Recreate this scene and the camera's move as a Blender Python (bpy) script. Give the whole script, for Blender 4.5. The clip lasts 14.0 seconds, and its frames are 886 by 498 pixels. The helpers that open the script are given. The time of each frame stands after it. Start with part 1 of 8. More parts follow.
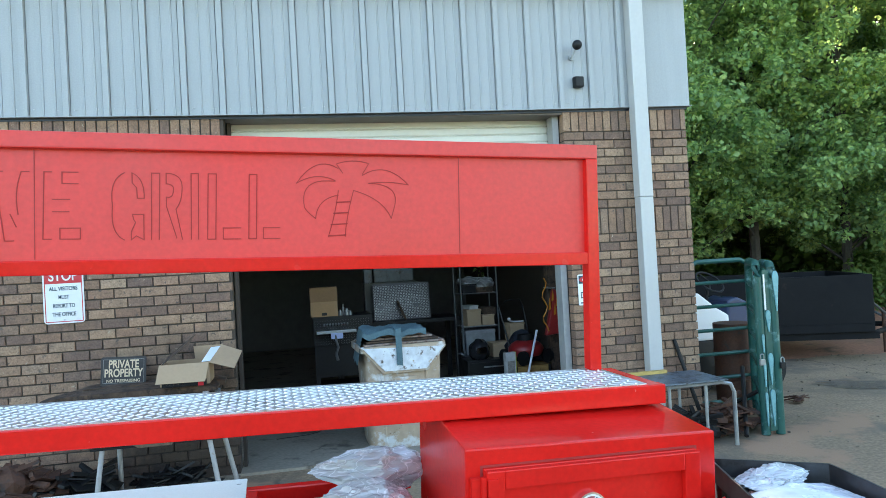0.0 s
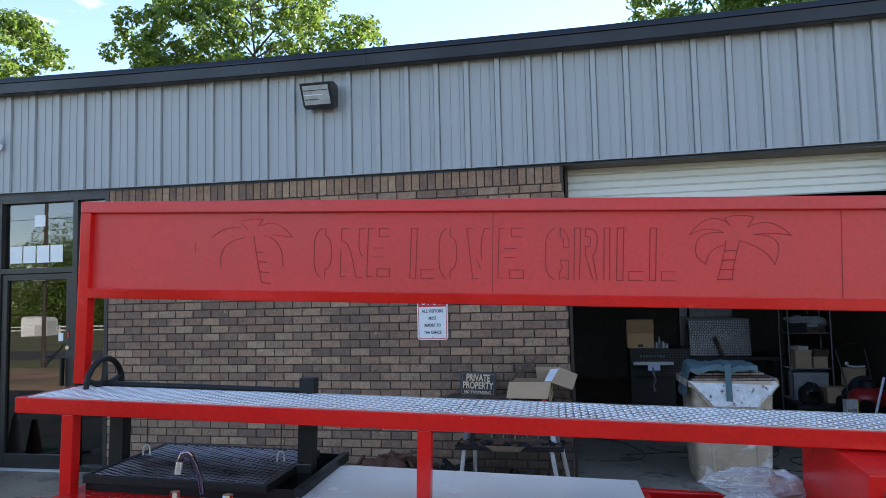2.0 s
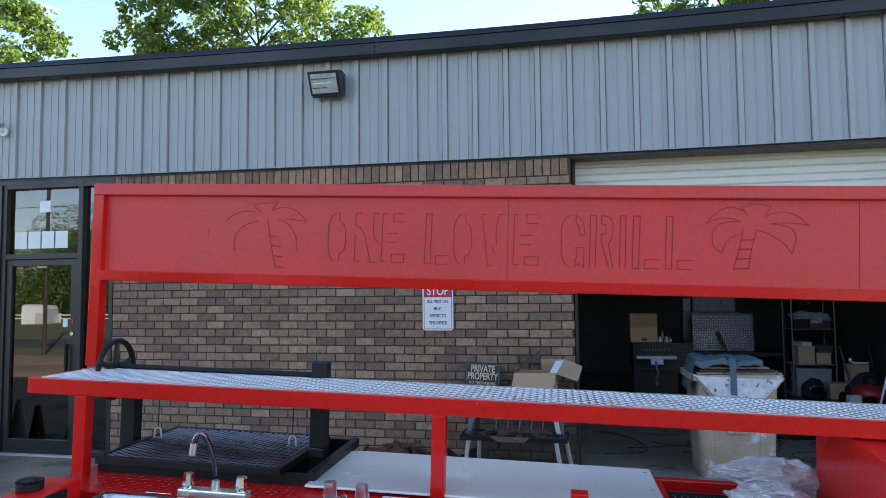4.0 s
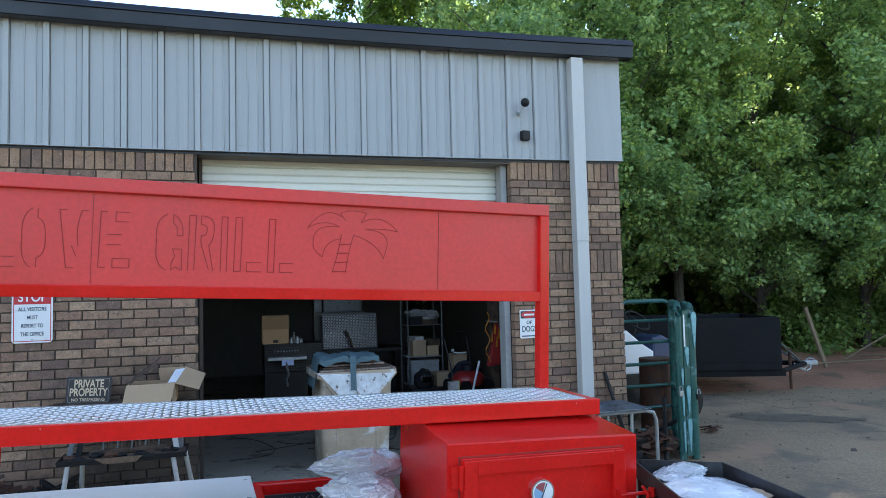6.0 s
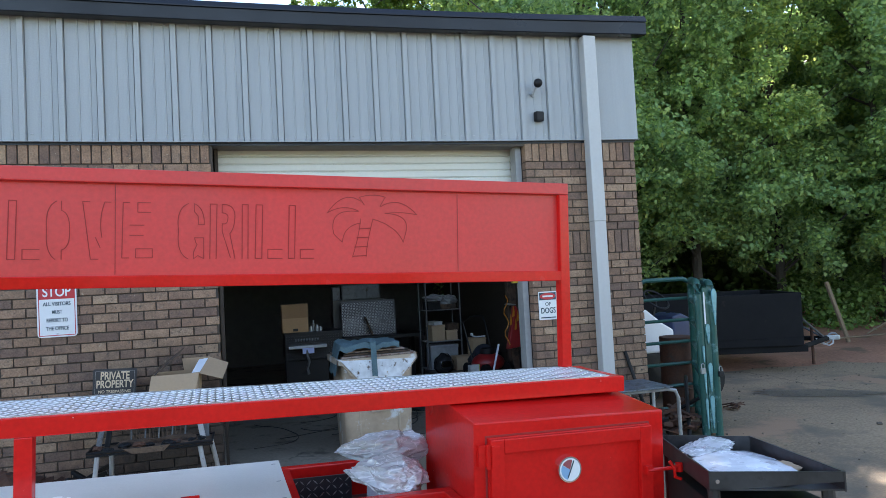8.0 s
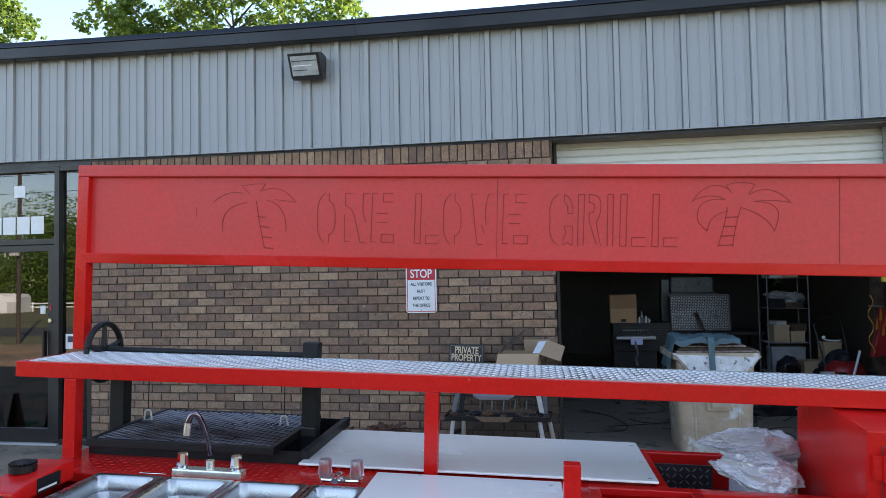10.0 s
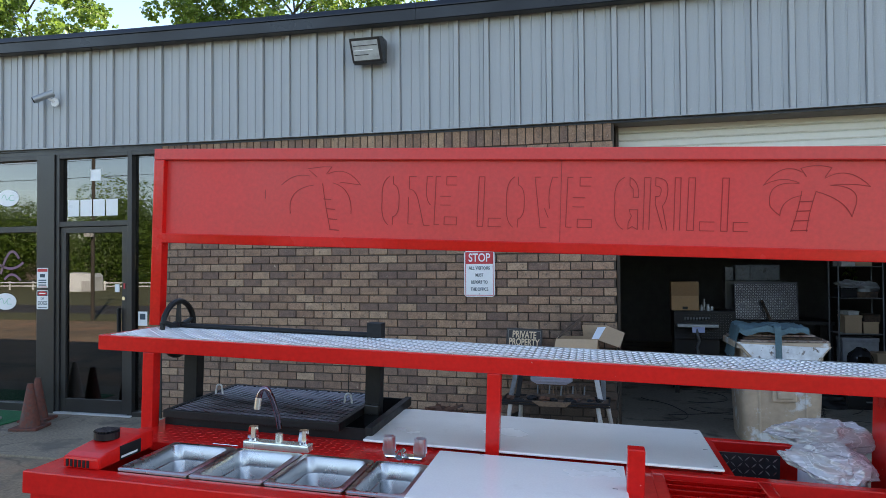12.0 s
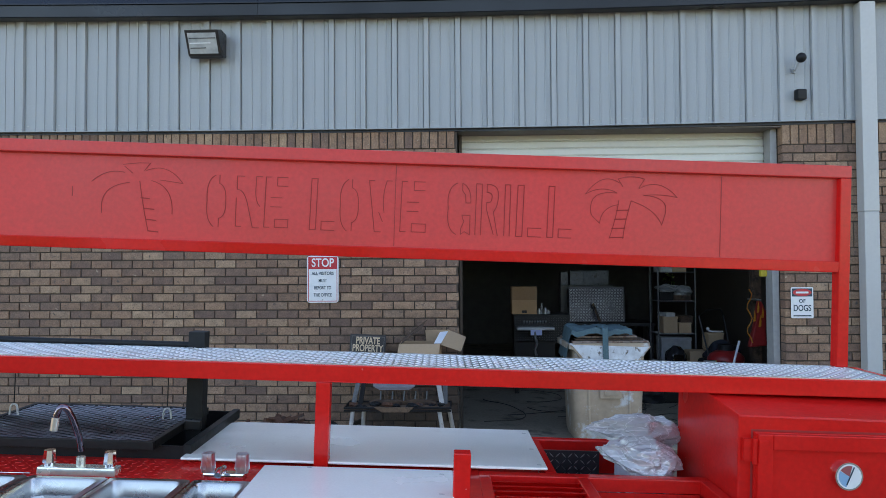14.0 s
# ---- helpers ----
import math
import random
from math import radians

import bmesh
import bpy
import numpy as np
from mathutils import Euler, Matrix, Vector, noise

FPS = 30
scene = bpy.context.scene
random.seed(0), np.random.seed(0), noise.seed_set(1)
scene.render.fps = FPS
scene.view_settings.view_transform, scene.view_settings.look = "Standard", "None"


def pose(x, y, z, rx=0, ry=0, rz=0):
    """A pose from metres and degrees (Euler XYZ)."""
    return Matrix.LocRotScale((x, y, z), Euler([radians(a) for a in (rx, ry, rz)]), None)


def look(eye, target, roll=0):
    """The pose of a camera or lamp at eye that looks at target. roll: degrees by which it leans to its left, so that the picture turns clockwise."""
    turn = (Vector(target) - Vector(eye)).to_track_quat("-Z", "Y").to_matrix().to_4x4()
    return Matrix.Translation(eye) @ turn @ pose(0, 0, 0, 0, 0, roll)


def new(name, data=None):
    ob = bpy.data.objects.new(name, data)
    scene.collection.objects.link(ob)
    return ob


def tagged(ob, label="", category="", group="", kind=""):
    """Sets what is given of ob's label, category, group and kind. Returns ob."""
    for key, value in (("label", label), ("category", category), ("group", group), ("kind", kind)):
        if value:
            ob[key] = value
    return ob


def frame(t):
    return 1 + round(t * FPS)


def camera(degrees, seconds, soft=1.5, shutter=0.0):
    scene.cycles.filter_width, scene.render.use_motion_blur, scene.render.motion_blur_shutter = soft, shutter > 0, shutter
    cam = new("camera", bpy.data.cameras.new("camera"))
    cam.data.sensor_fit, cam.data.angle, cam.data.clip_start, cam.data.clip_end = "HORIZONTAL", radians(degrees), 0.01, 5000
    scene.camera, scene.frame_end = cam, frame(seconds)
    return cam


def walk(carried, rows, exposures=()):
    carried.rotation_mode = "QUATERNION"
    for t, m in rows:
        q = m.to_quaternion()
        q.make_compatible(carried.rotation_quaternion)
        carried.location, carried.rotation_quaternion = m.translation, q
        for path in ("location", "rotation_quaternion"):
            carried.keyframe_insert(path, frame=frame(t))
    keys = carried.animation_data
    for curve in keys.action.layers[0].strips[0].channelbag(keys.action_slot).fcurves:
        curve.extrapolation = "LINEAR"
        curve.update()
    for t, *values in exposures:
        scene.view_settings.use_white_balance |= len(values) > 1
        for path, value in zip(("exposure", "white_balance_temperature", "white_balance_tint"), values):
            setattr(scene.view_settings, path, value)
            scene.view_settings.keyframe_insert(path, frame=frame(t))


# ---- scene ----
cam = camera(65.3, 14.0, soft=0.6)
PATH = [
    (0, (0.561, -6.104, 1.725), (0.97, -4.147, 1.752), -3.2),
    (0.5, (0.431, -6.387, 1.739), (0.97, -4.467, 1.886), -3.5),
    (1, (0.27, -6.546, 1.752), (0.717, -4.598, 1.824), -4.1),
    (1.5, (0.185, -6.591, 1.755), (0.188, -4.595, 1.888), -2.5),
    (1.7, (0.172, -6.625, 1.762), (-0.005, -4.638, 1.908), -2.0),
    (2, (0.164, -6.625, 1.769), (-0.236, -4.670, 1.913), -1.3),
    (2.2, (0.131, -6.625, 1.758), (-0.335, -4.686, 1.907), -1.1),
    (4.3, (0.102, -6.627, 1.738), (-0.259, -4.663, 1.855), -0.2),
    (4.5, (0.123, -6.618, 1.738), (-0.102, -4.634, 1.857), -0.4),
    (5, (0.194, -6.593, 1.728), (0.411, -4.608, 1.853), -1.0),
    (5.5, (0.244, -6.575, 1.729), (0.771, -4.65, 1.852), -1.1),
    (6, (0.27, -6.573, 1.742), (0.86, -4.666, 1.856), -1.4),
    (6.5, (0.282, -6.561, 1.736), (0.896, -4.661, 1.852), -2.3),
    (7, (0.296, -6.564, 1.724), (0.928, -4.669, 1.832), -2.8),
    (7.5, (0.267, -6.565, 1.723), (0.875, -4.662, 1.813), -2.9),
    (8, (0.251, -6.565, 1.726), (0.799, -4.643, 1.801), -3.0),
    (8.5, (0.2, -6.565, 1.72), (0.501, -4.589, 1.798), -2.6),
    (9, (0.145, -6.586, 1.719), (0.164, -4.588, 1.806), -2.0),
    (9.2, (0.12, -6.602, 1.718), (0.052, -4.605, 1.807), -1.8),
    (11.3, (0.032, -6.689, 1.706), (-0.488, -4.758, 1.76), -0.5),
    (11.5, (0.03, -6.688, 1.704), (-0.483, -4.755, 1.752), -0.3),
    (12, (0.031, -6.677, 1.707), (-0.465, -4.74, 1.747), -0.4),
    (12.5, (0.033, -6.671, 1.713), (-0.408, -4.721, 1.747), -0.1),
    (13, (0.029, -6.674, 1.714), (-0.409, -4.723, 1.747), 0.2),
    (13.5, (0.072, -6.635, 1.713), (-0.224, -4.657, 1.757), -0.1),
    (14, (0.096, -6.61, 1.702), (0.021, -4.612, 1.756), -0.3),
]
EXPOSURES = [(0, 2.88, 7200, 4), (0.5, 2.36, 7050, 13), (1, 2.20, 6950, 14), (1.5, 2.03, 6900, 15), (2.2, 1.83, 6700, 17), (4.3, 1.90, 6750, 16), (5, 1.86, 6800, 15), (5.5, 2.22, 6850, 13), (6.5, 2.31, 6900, 12), (7.5, 2.31, 6900, 13), (8.5, 2.27, 7300, 16), (9.2, 2.18, 7350, 18),
             (11.3, 1.97, 7300, 15), (12.5, 2.10, 7300, 15), (14, 2.12, 7300, 15)]
walk(cam, [(t, look(eye, target, roll)) for t, eye, target, roll in PATH],
     EXPOSURES)

# ---- world and light ----
SUN_EL, SUN_AZ = radians(29), radians(38)      # azimuth clockwise from +y
world = bpy.data.worlds.new("sky")
scene.world = world
world.use_nodes = True
wt = world.node_tree
wt.nodes.clear()
w_out = wt.nodes.new("ShaderNodeOutputWorld")
w_bg = wt.nodes.new("ShaderNodeBackground")
w_sky = wt.nodes.new("ShaderNodeTexSky")
w_sky.sky_type = "NISHITA"
w_sky.sun_disc = False
w_sky.sun_elevation, w_sky.sun_rotation = SUN_EL, SUN_AZ
w_sky.air_density, w_sky.dust_density, w_sky.ozone_density = 0.95, 0.0, 1.8
w_co = wt.nodes.new("ShaderNodeTexCoord")
w_map = wt.nodes.new("ShaderNodeMapping")
w_map.inputs["Scale"].default_value = (2.2, 2.2, 6.0)
w_map.inputs["Location"].default_value = (0.35, 0.2, 0.0)
w_noise = wt.nodes.new("ShaderNodeTexNoise")
w_noise.inputs["Scale"].default_value = 1.7
w_noise.inputs["Detail"].default_value = 8
w_noise.inputs["Roughness"].default_value = 0.55
w_ramp = wt.nodes.new("ShaderNodeValToRGB")
w_ramp.color_ramp.elements[0].position, w_ramp.color_ramp.elements[1].position = 0.60, 0.78
w_mix = wt.nodes.new("ShaderNodeMix")
w_mix.data_type = "RGBA"
w_mix.inputs["B"].default_value = (8.5, 8.7, 9.1, 1)
wt.links.new(w_co.outputs["Generated"], w_map.inputs["Vector"])
wt.links.new(w_map.outputs["Vector"], w_noise.inputs["Vector"])
wt.links.new(w_noise.outputs["Fac"], w_ramp.inputs["Fac"])
wt.links.new(w_ramp.outputs["Color"], w_mix.inputs["Factor"])
wt.links.new(w_sky.outputs["Color"], w_mix.inputs["A"])
wt.links.new(w_mix.outputs["Result"], w_bg.inputs["Color"])
w_bg.inputs["Strength"].default_value = 0.115
wt.links.new(w_bg.outputs["Background"], w_out.inputs["Surface"])

sun = new("sun", bpy.data.lights.new("sun", "SUN"))
sun.data.energy, sun.data.angle, sun.data.color = 5.0, radians(0.6), (1.0, 0.94, 0.84)
sun_dir = Vector((math.sin(SUN_AZ) * math.cos(SUN_EL), math.cos(SUN_AZ) * math.cos(SUN_EL), math.sin(SUN_EL)))
sun.matrix_world = look(sun_dir * 60, (0, 0, 0))


# ---- materials ----
def mat(name, base, rough=0.6, metal=0.0, var=0.12, grain=40.0, stain=3.0, bump=0.0, bump_scale=None, spec=None,
        dark=None, dark_at=0.62, coat=0.0, pick=None, rough_var=0.12, damp=None, cracks=None, streak=0.0):
    """Principled surface with colour variation at two scales, optional stains, relief and per-piece colours."""
    m = bpy.data.materials.new(name)
    m.use_nodes = True
    nt = m.node_tree
    b = nt.nodes["Principled BSDF"]
    geo = nt.nodes.new("ShaderNodeNewGeometry")
    n1 = nt.nodes.new("ShaderNodeTexNoise")
    n1.inputs["Scale"].default_value, n1.inputs["Detail"].default_value = grain, 6
    n2 = nt.nodes.new("ShaderNodeTexNoise")
    n2.inputs["Scale"].default_value, n2.inputs["Detail"].default_value = stain, 5
    nt.links.new(geo.outputs["Position"], n1.inputs["Vector"])
    if streak:
        mp = nt.nodes.new("ShaderNodeMapping")
        mp.inputs["Scale"].default_value = (1, 1, streak)
        nt.links.new(geo.outputs["Position"], mp.inputs["Vector"])
        nt.links.new(mp.outputs["Vector"], n2.inputs["Vector"])
    else:
        nt.links.new(geo.outputs["Position"], n2.inputs["Vector"])
    add = nt.nodes.new("ShaderNodeMath")
    add.operation = "ADD"
    nt.links.new(n1.outputs["Fac"], add.inputs[0])
    nt.links.new(n2.outputs["Fac"], add.inputs[1])
    mr = nt.nodes.new("ShaderNodeMapRange")
    mr.inputs["From Min"].default_value, mr.inputs["From Max"].default_value = 0.6, 1.4
    mr.inputs["To Min"].default_value, mr.inputs["To Max"].default_value = 1 - var, 1 + var
    nt.links.new(add.outputs[0], mr.inputs["Value"])
    col = nt.nodes.new("ShaderNodeRGB")
    col.outputs[0].default_value = (*base, 1)
    colour = col.outputs[0]
    if pick:
        oi = nt.nodes.new("ShaderNodeObjectInfo")
        s = nt.nodes.new("ShaderNodeMath")
        s.operation = "ADD"
        nt.links.new(oi.outputs["Random"], s.inputs[0])
        nt.links.new(geo.outputs["Random Per Island"], s.inputs[1])
        f = nt.nodes.new("ShaderNodeMath")
        f.operation = "FRACT"
        nt.links.new(s.outputs[0], f.inputs[0])
        r = nt.nodes.new("ShaderNodeValToRGB")
        r.color_ramp.interpolation = "LINEAR"
        while len(r.color_ramp.elements) < len(pick):
            r.color_ramp.elements.new(0.5)
        for i, c in enumerate(pick):
            r.color_ramp.elements[i].position = i / (len(pick) - 1)
            r.color_ramp.elements[i].color = (*c, 1)
        nt.links.new(f.outputs[0], r.inputs["Fac"])
        colour = r.outputs["Color"]
    mul = nt.nodes.new("ShaderNodeMix")
    mul.data_type, mul.blend_type = "RGBA", "MULTIPLY"
    mul.inputs["Factor"].default_value = 1
    nt.links.new(colour, mul.inputs["A"])
    nt.links.new(mr.outputs["Result"], mul.inputs["B"])
    colour = mul.outputs["Result"]
    if dark:
        n3 = nt.nodes.new("ShaderNodeTexNoise")
        n3.inputs["Scale"].default_value, n3.inputs["Detail"].default_value, n3.inputs["Roughness"].default_value = stain * 1.7, 9, 0.62
        nt.links.new(geo.outputs["Position"], n3.inputs["Vector"])
        r3 = nt.nodes.new("ShaderNodeValToRGB")
        r3.color_ramp.elements[0].position, r3.color_ramp.elements[1].position = dark_at, dark_at + 0.1
        nt.links.new(n3.outputs["Fac"], r3.inputs["Fac"])
        mx = nt.nodes.new("ShaderNodeMix")
        mx.data_type = "RGBA"
        mx.inputs["B"].default_value = (*dark, 1)
        nt.links.new(r3.outputs["Color"], mx.inputs["Factor"])
        nt.links.new(colour, mx.inputs["A"])
        colour = mx.outputs["Result"]
    if damp:
        n4 = nt.nodes.new("ShaderNodeTexNoise")
        n4.inputs["Scale"].default_value, n4.inputs["Detail"].default_value, n4.inputs["Roughness"].default_value = damp[0], 7, 0.6
        nt.links.new(geo.outputs["Position"], n4.inputs["Vector"])
        r4 = nt.nodes.new("ShaderNodeValToRGB")
        r4.color_ramp.elements[0].position, r4.color_ramp.elements[1].position = damp[1], damp[1] + 0.05
        nt.links.new(n4.outputs["Fac"], r4.inputs["Fac"])
        m4 = nt.nodes.new("ShaderNodeMix")
        m4.data_type = "RGBA"
        m4.inputs["B"].default_value = (*damp[2], 1)
        nt.links.new(r4.outputs["Color"], m4.inputs["Factor"])
        nt.links.new(colour, m4.inputs["A"])
        colour = m4.outputs["Result"]
    if cracks:
        wob = nt.nodes.new("ShaderNodeTexNoise")
        wob.inputs["Scale"].default_value, wob.inputs["Detail"].default_value = cracks[0] * 3, 5
        nt.links.new(geo.outputs["Position"], wob.inputs["Vector"])
        off = nt.nodes.new("ShaderNodeVectorMath")
        off.operation = "MULTIPLY_ADD"
        off.inputs[1].default_value = (0.5, 0.5, 0.5)
        nt.links.new(wob.outputs["Color"], off.inputs[0])
        nt.links.new(geo.outputs["Position"], off.inputs[2])
        vo = nt.nodes.new("ShaderNodeTexVoronoi")
        vo.feature = "DISTANCE_TO_EDGE"
        vo.inputs["Scale"].default_value = cracks[0]
        nt.links.new(off.outputs[0], vo.inputs["Vector"])
        r5 = nt.nodes.new("ShaderNodeMapRange")
        r5.inputs["From Min"].default_value, r5.inputs["From Max"].default_value = 0.001, cracks[1]
        r5.inputs["To Min"].default_value, r5.inputs["To Max"].default_value = cracks[2], 1.0
        nt.links.new(vo.outputs["Distance"], r5.inputs["Value"])
        gap = nt.nodes.new("ShaderNodeMapRange")
        gap.inputs["From Min"].default_value, gap.inputs["From Max"].default_value = 0.45, 0.60
        nt.links.new(n2.outputs["Fac"], gap.inputs["Value"])
        m5 = nt.nodes.new("ShaderNodeMix")
        m5.data_type, m5.blend_type = "RGBA", "MULTIPLY"
        nt.links.new(gap.outputs["Result"], m5.inputs["Factor"])
        nt.links.new(colour, m5.inputs["A"])
        nt.links.new(r5.outputs["Result"], m5.inputs["B"])
        colour = m5.outputs["Result"]
    nt.links.new(colour, b.inputs["Base Color"])
    rr = nt.nodes.new("ShaderNodeMapRange")
    rr.inputs["From Min"].default_value, rr.inputs["From Max"].default_value = 0.3, 0.7
    rr.inputs["To Min"].default_value, rr.inputs["To Max"].default_value = max(0.02, rough - rough_var), min(1, rough + rough_var)
    nt.links.new(n2.outputs["Fac"], rr.inputs["Value"])
    nt.links.new(rr.outputs["Result"], b.inputs["Roughness"])
    b.inputs["Metallic"].default_value = metal
    b.inputs["Coat Weight"].default_value = coat
    if spec is not None:
        b.inputs["Specular IOR Level"].default_value = spec
    if bump:
        nb = nt.nodes.new("ShaderNodeTexNoise")
        nb.inputs["Scale"].default_value, nb.inputs["Detail"].default_value = bump_scale or grain, 5
        nt.links.new(geo.outputs["Position"], nb.inputs["Vector"])
        bp = nt.nodes.new("ShaderNodeBump")
        bp.inputs["Strength"].default_value, bp.inputs["Distance"].default_value = bump, 0.01
        nt.links.new(nb.outputs["Fac"], bp.inputs["Height"])
        nt.links.new(bp.outputs["Normal"], b.inputs["Normal"])
    return m


def ragged_patch(m, centre, size, colour, most):
    """A ragged dark patch of its own outline on a wall: centre and half sizes across and up."""
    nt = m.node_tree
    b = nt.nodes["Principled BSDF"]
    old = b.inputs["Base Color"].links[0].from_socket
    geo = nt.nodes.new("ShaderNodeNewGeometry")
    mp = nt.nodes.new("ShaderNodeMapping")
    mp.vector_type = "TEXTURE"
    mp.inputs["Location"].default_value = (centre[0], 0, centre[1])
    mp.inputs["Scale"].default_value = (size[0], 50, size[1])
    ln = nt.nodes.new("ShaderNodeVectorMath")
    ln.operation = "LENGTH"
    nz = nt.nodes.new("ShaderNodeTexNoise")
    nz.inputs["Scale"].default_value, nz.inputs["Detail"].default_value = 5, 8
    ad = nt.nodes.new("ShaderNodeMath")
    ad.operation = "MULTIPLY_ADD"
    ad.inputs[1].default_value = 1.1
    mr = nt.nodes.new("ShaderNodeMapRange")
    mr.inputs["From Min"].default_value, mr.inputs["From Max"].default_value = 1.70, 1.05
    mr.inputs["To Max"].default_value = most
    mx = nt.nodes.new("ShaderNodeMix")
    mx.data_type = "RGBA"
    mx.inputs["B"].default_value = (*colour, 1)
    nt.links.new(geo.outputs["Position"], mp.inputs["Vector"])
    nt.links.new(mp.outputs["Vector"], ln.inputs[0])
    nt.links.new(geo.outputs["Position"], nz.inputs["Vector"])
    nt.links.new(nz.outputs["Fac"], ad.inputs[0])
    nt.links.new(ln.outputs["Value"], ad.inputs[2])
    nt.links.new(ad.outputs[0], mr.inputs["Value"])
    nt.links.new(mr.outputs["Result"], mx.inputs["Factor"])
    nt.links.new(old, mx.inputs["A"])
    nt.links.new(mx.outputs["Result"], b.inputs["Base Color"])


def glass_mat(name, tint=(0.9, 0.93, 0.92), rough=0.0):
    m = bpy.data.materials.new(name)
    m.use_nodes = True
    b = m.node_tree.nodes["Principled BSDF"]
    b.inputs["Base Color"].default_value = (*tint, 1)
    b.inputs["Roughness"].default_value = rough
    b.inputs["Transmission Weight"].default_value = 1
    b.inputs["IOR"].default_value = 1.5
    return m


def leaf_mat(name, cols):
    m = bpy.data.materials.new(name)
    m.use_nodes = True
    nt = m.node_tree
    b = nt.nodes["Principled BSDF"]
    geo = nt.nodes.new("ShaderNodeNewGeometry")
    r = nt.nodes.new("ShaderNodeValToRGB")
    while len(r.color_ramp.elements) < len(cols):
        r.color_ramp.elements.new(0.5)
    for i, c in enumerate(cols):
        r.color_ramp.elements[i].position = i / (len(cols) - 1)
        r.color_ramp.elements[i].color = (*c, 1)
    n = nt.nodes.new("ShaderNodeTexNoise")
    n.inputs["Scale"].default_value, n.inputs["Detail"].default_value = 0.5, 3
    nt.links.new(geo.outputs["Position"], n.inputs["Vector"])
    a = nt.nodes.new("ShaderNodeMath")
    a.operation = "MULTIPLY_ADD"
    a.inputs[1].default_value = 0.55
    nt.links.new(geo.outputs["Random Per Island"], a.inputs[0])
    s = nt.nodes.new("ShaderNodeMath")
    s.operation = "MULTIPLY"
    s.inputs[1].default_value = 0.5
    nt.links.new(n.outputs["Fac"], s.inputs[0])
    nt.links.new(s.outputs[0], a.inputs[2])
    nt.links.new(a.outputs[0], r.inputs["Fac"])
    nt.links.new(r.outputs["Color"], b.inputs["Base Color"])
    b.inputs["Roughness"].default_value = 0.38
    t = nt.nodes.new("ShaderNodeBsdfTranslucent")
    nt.links.new(r.outputs["Color"], t.inputs["Color"])
    mx = nt.nodes.new("ShaderNodeMixShader")
    mx.inputs["Fac"].default_value = 0.5
    nt.links.new(b.outputs["BSDF"], mx.inputs[1])
    nt.links.new(t.outputs["BSDF"], mx.inputs[2])
    nt.links.new(mx.outputs["Shader"], nt.nodes["Material Output"].inputs["Surface"])
    return m


M = {}
M["red"] = mat("red_enamel", (0.69, 0.014, 0.011), 0.19, spec=0.28, var=0.14, grain=60, stain=2.5, damp=(42.0, 0.725, (0.72, 0.50, 0.44)), bump=0.06, bump_scale=25, dark=(0.30, 0.02, 0.018), dark_at=0.70, rough_var=0.10)
# paler copy of the red: sky sheen on the sign put into the colour
M["redsheen"] = mat("sky_sheen_red_enamel", (0.71, 0.049, 0.041), 0.46, spec=0.5, var=0.13, damp=(30.0, 0.735, (0.30, 0.03, 0.028)), grain=60, stain=2.0, bump=0.05, bump_scale=25, dark=(0.50, 0.034, 0.028), dark_at=0.66, rough_var=0.12)
# cuts and seams are drawn as thin strips of darker red, not recessed
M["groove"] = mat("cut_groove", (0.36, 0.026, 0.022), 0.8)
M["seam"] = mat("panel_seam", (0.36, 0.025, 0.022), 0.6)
# one metal in two tones: darker plate, lighter bars with their glints painted in
M["tread"] = mat("aluminium_tread", (0.58, 0.57, 0.55), 0.42, metal=1.0, var=0.25, grain=120, stain=7, dark=(0.36, 0.36, 0.355), dark_at=0.62)
M["treadbar"] = mat("glinting_tread_bars", (0.88, 0.88, 0.86), 0.46, metal=1.0, var=0.10, grain=150, stain=6, rough_var=0.10)
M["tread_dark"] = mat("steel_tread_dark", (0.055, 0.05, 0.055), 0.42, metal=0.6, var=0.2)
M["steel"] = mat("stainless", (0.50, 0.50, 0.49), 0.30, metal=1.0, var=0.08, grain=200, stain=5)
# cream, non-metallic base colour stands in for what the bare sheet reflects
M["sheet"] = mat("aluminium_sheet", (0.94, 0.92, 0.83), 0.17, spec=1.0, metal=0.0, var=0.06, grain=150, stain=2.2, dark=(0.84, 0.80, 0.71), dark_at=0.60, rough_var=0.12)
M["chrome"] = mat("chrome", (0.85, 0.85, 0.86), 0.06, metal=1.0, var=0.03, rough_var=0.03)
# chrome with the dark surroundings it mirrors put into the base colour
M["spout"] = mat("dark_reflection_chrome", (0.22, 0.175, 0.20), 0.09, metal=1.0, var=0.15, grain=60, stain=12, rough_var=0.04)
M["black"] = mat("black_steel", (0.015, 0.0145, 0.0145), 0.5, metal=0.2, spec=0.35, var=0.3, grain=50, stain=6, bump=0.1, dark=(0.05, 0.04, 0.033), dark_at=0.66)
M["rubber"] = mat("black_plastic", (0.011, 0.011, 0.012), 0.5, var=0.1, spec=0.3)
M["fascia"] = mat("grey_wall_panel", (0.352, 0.367, 0.374), 0.42, var=0.12, grain=90, stain=16, streak=0.03, dark=(0.38, 0.40, 0.40), dark_at=0.66, metal=0.0)
M["pipe"] = mat("grey_downpipe", (0.49, 0.49, 0.48), 0.4, var=0.05, grain=30, stain=2)
M["trim"] = mat("dark_roof_trim", (0.013, 0.0155, 0.022), 0.36, spec=0.35, var=0.1, grain=20, stain=1.5)
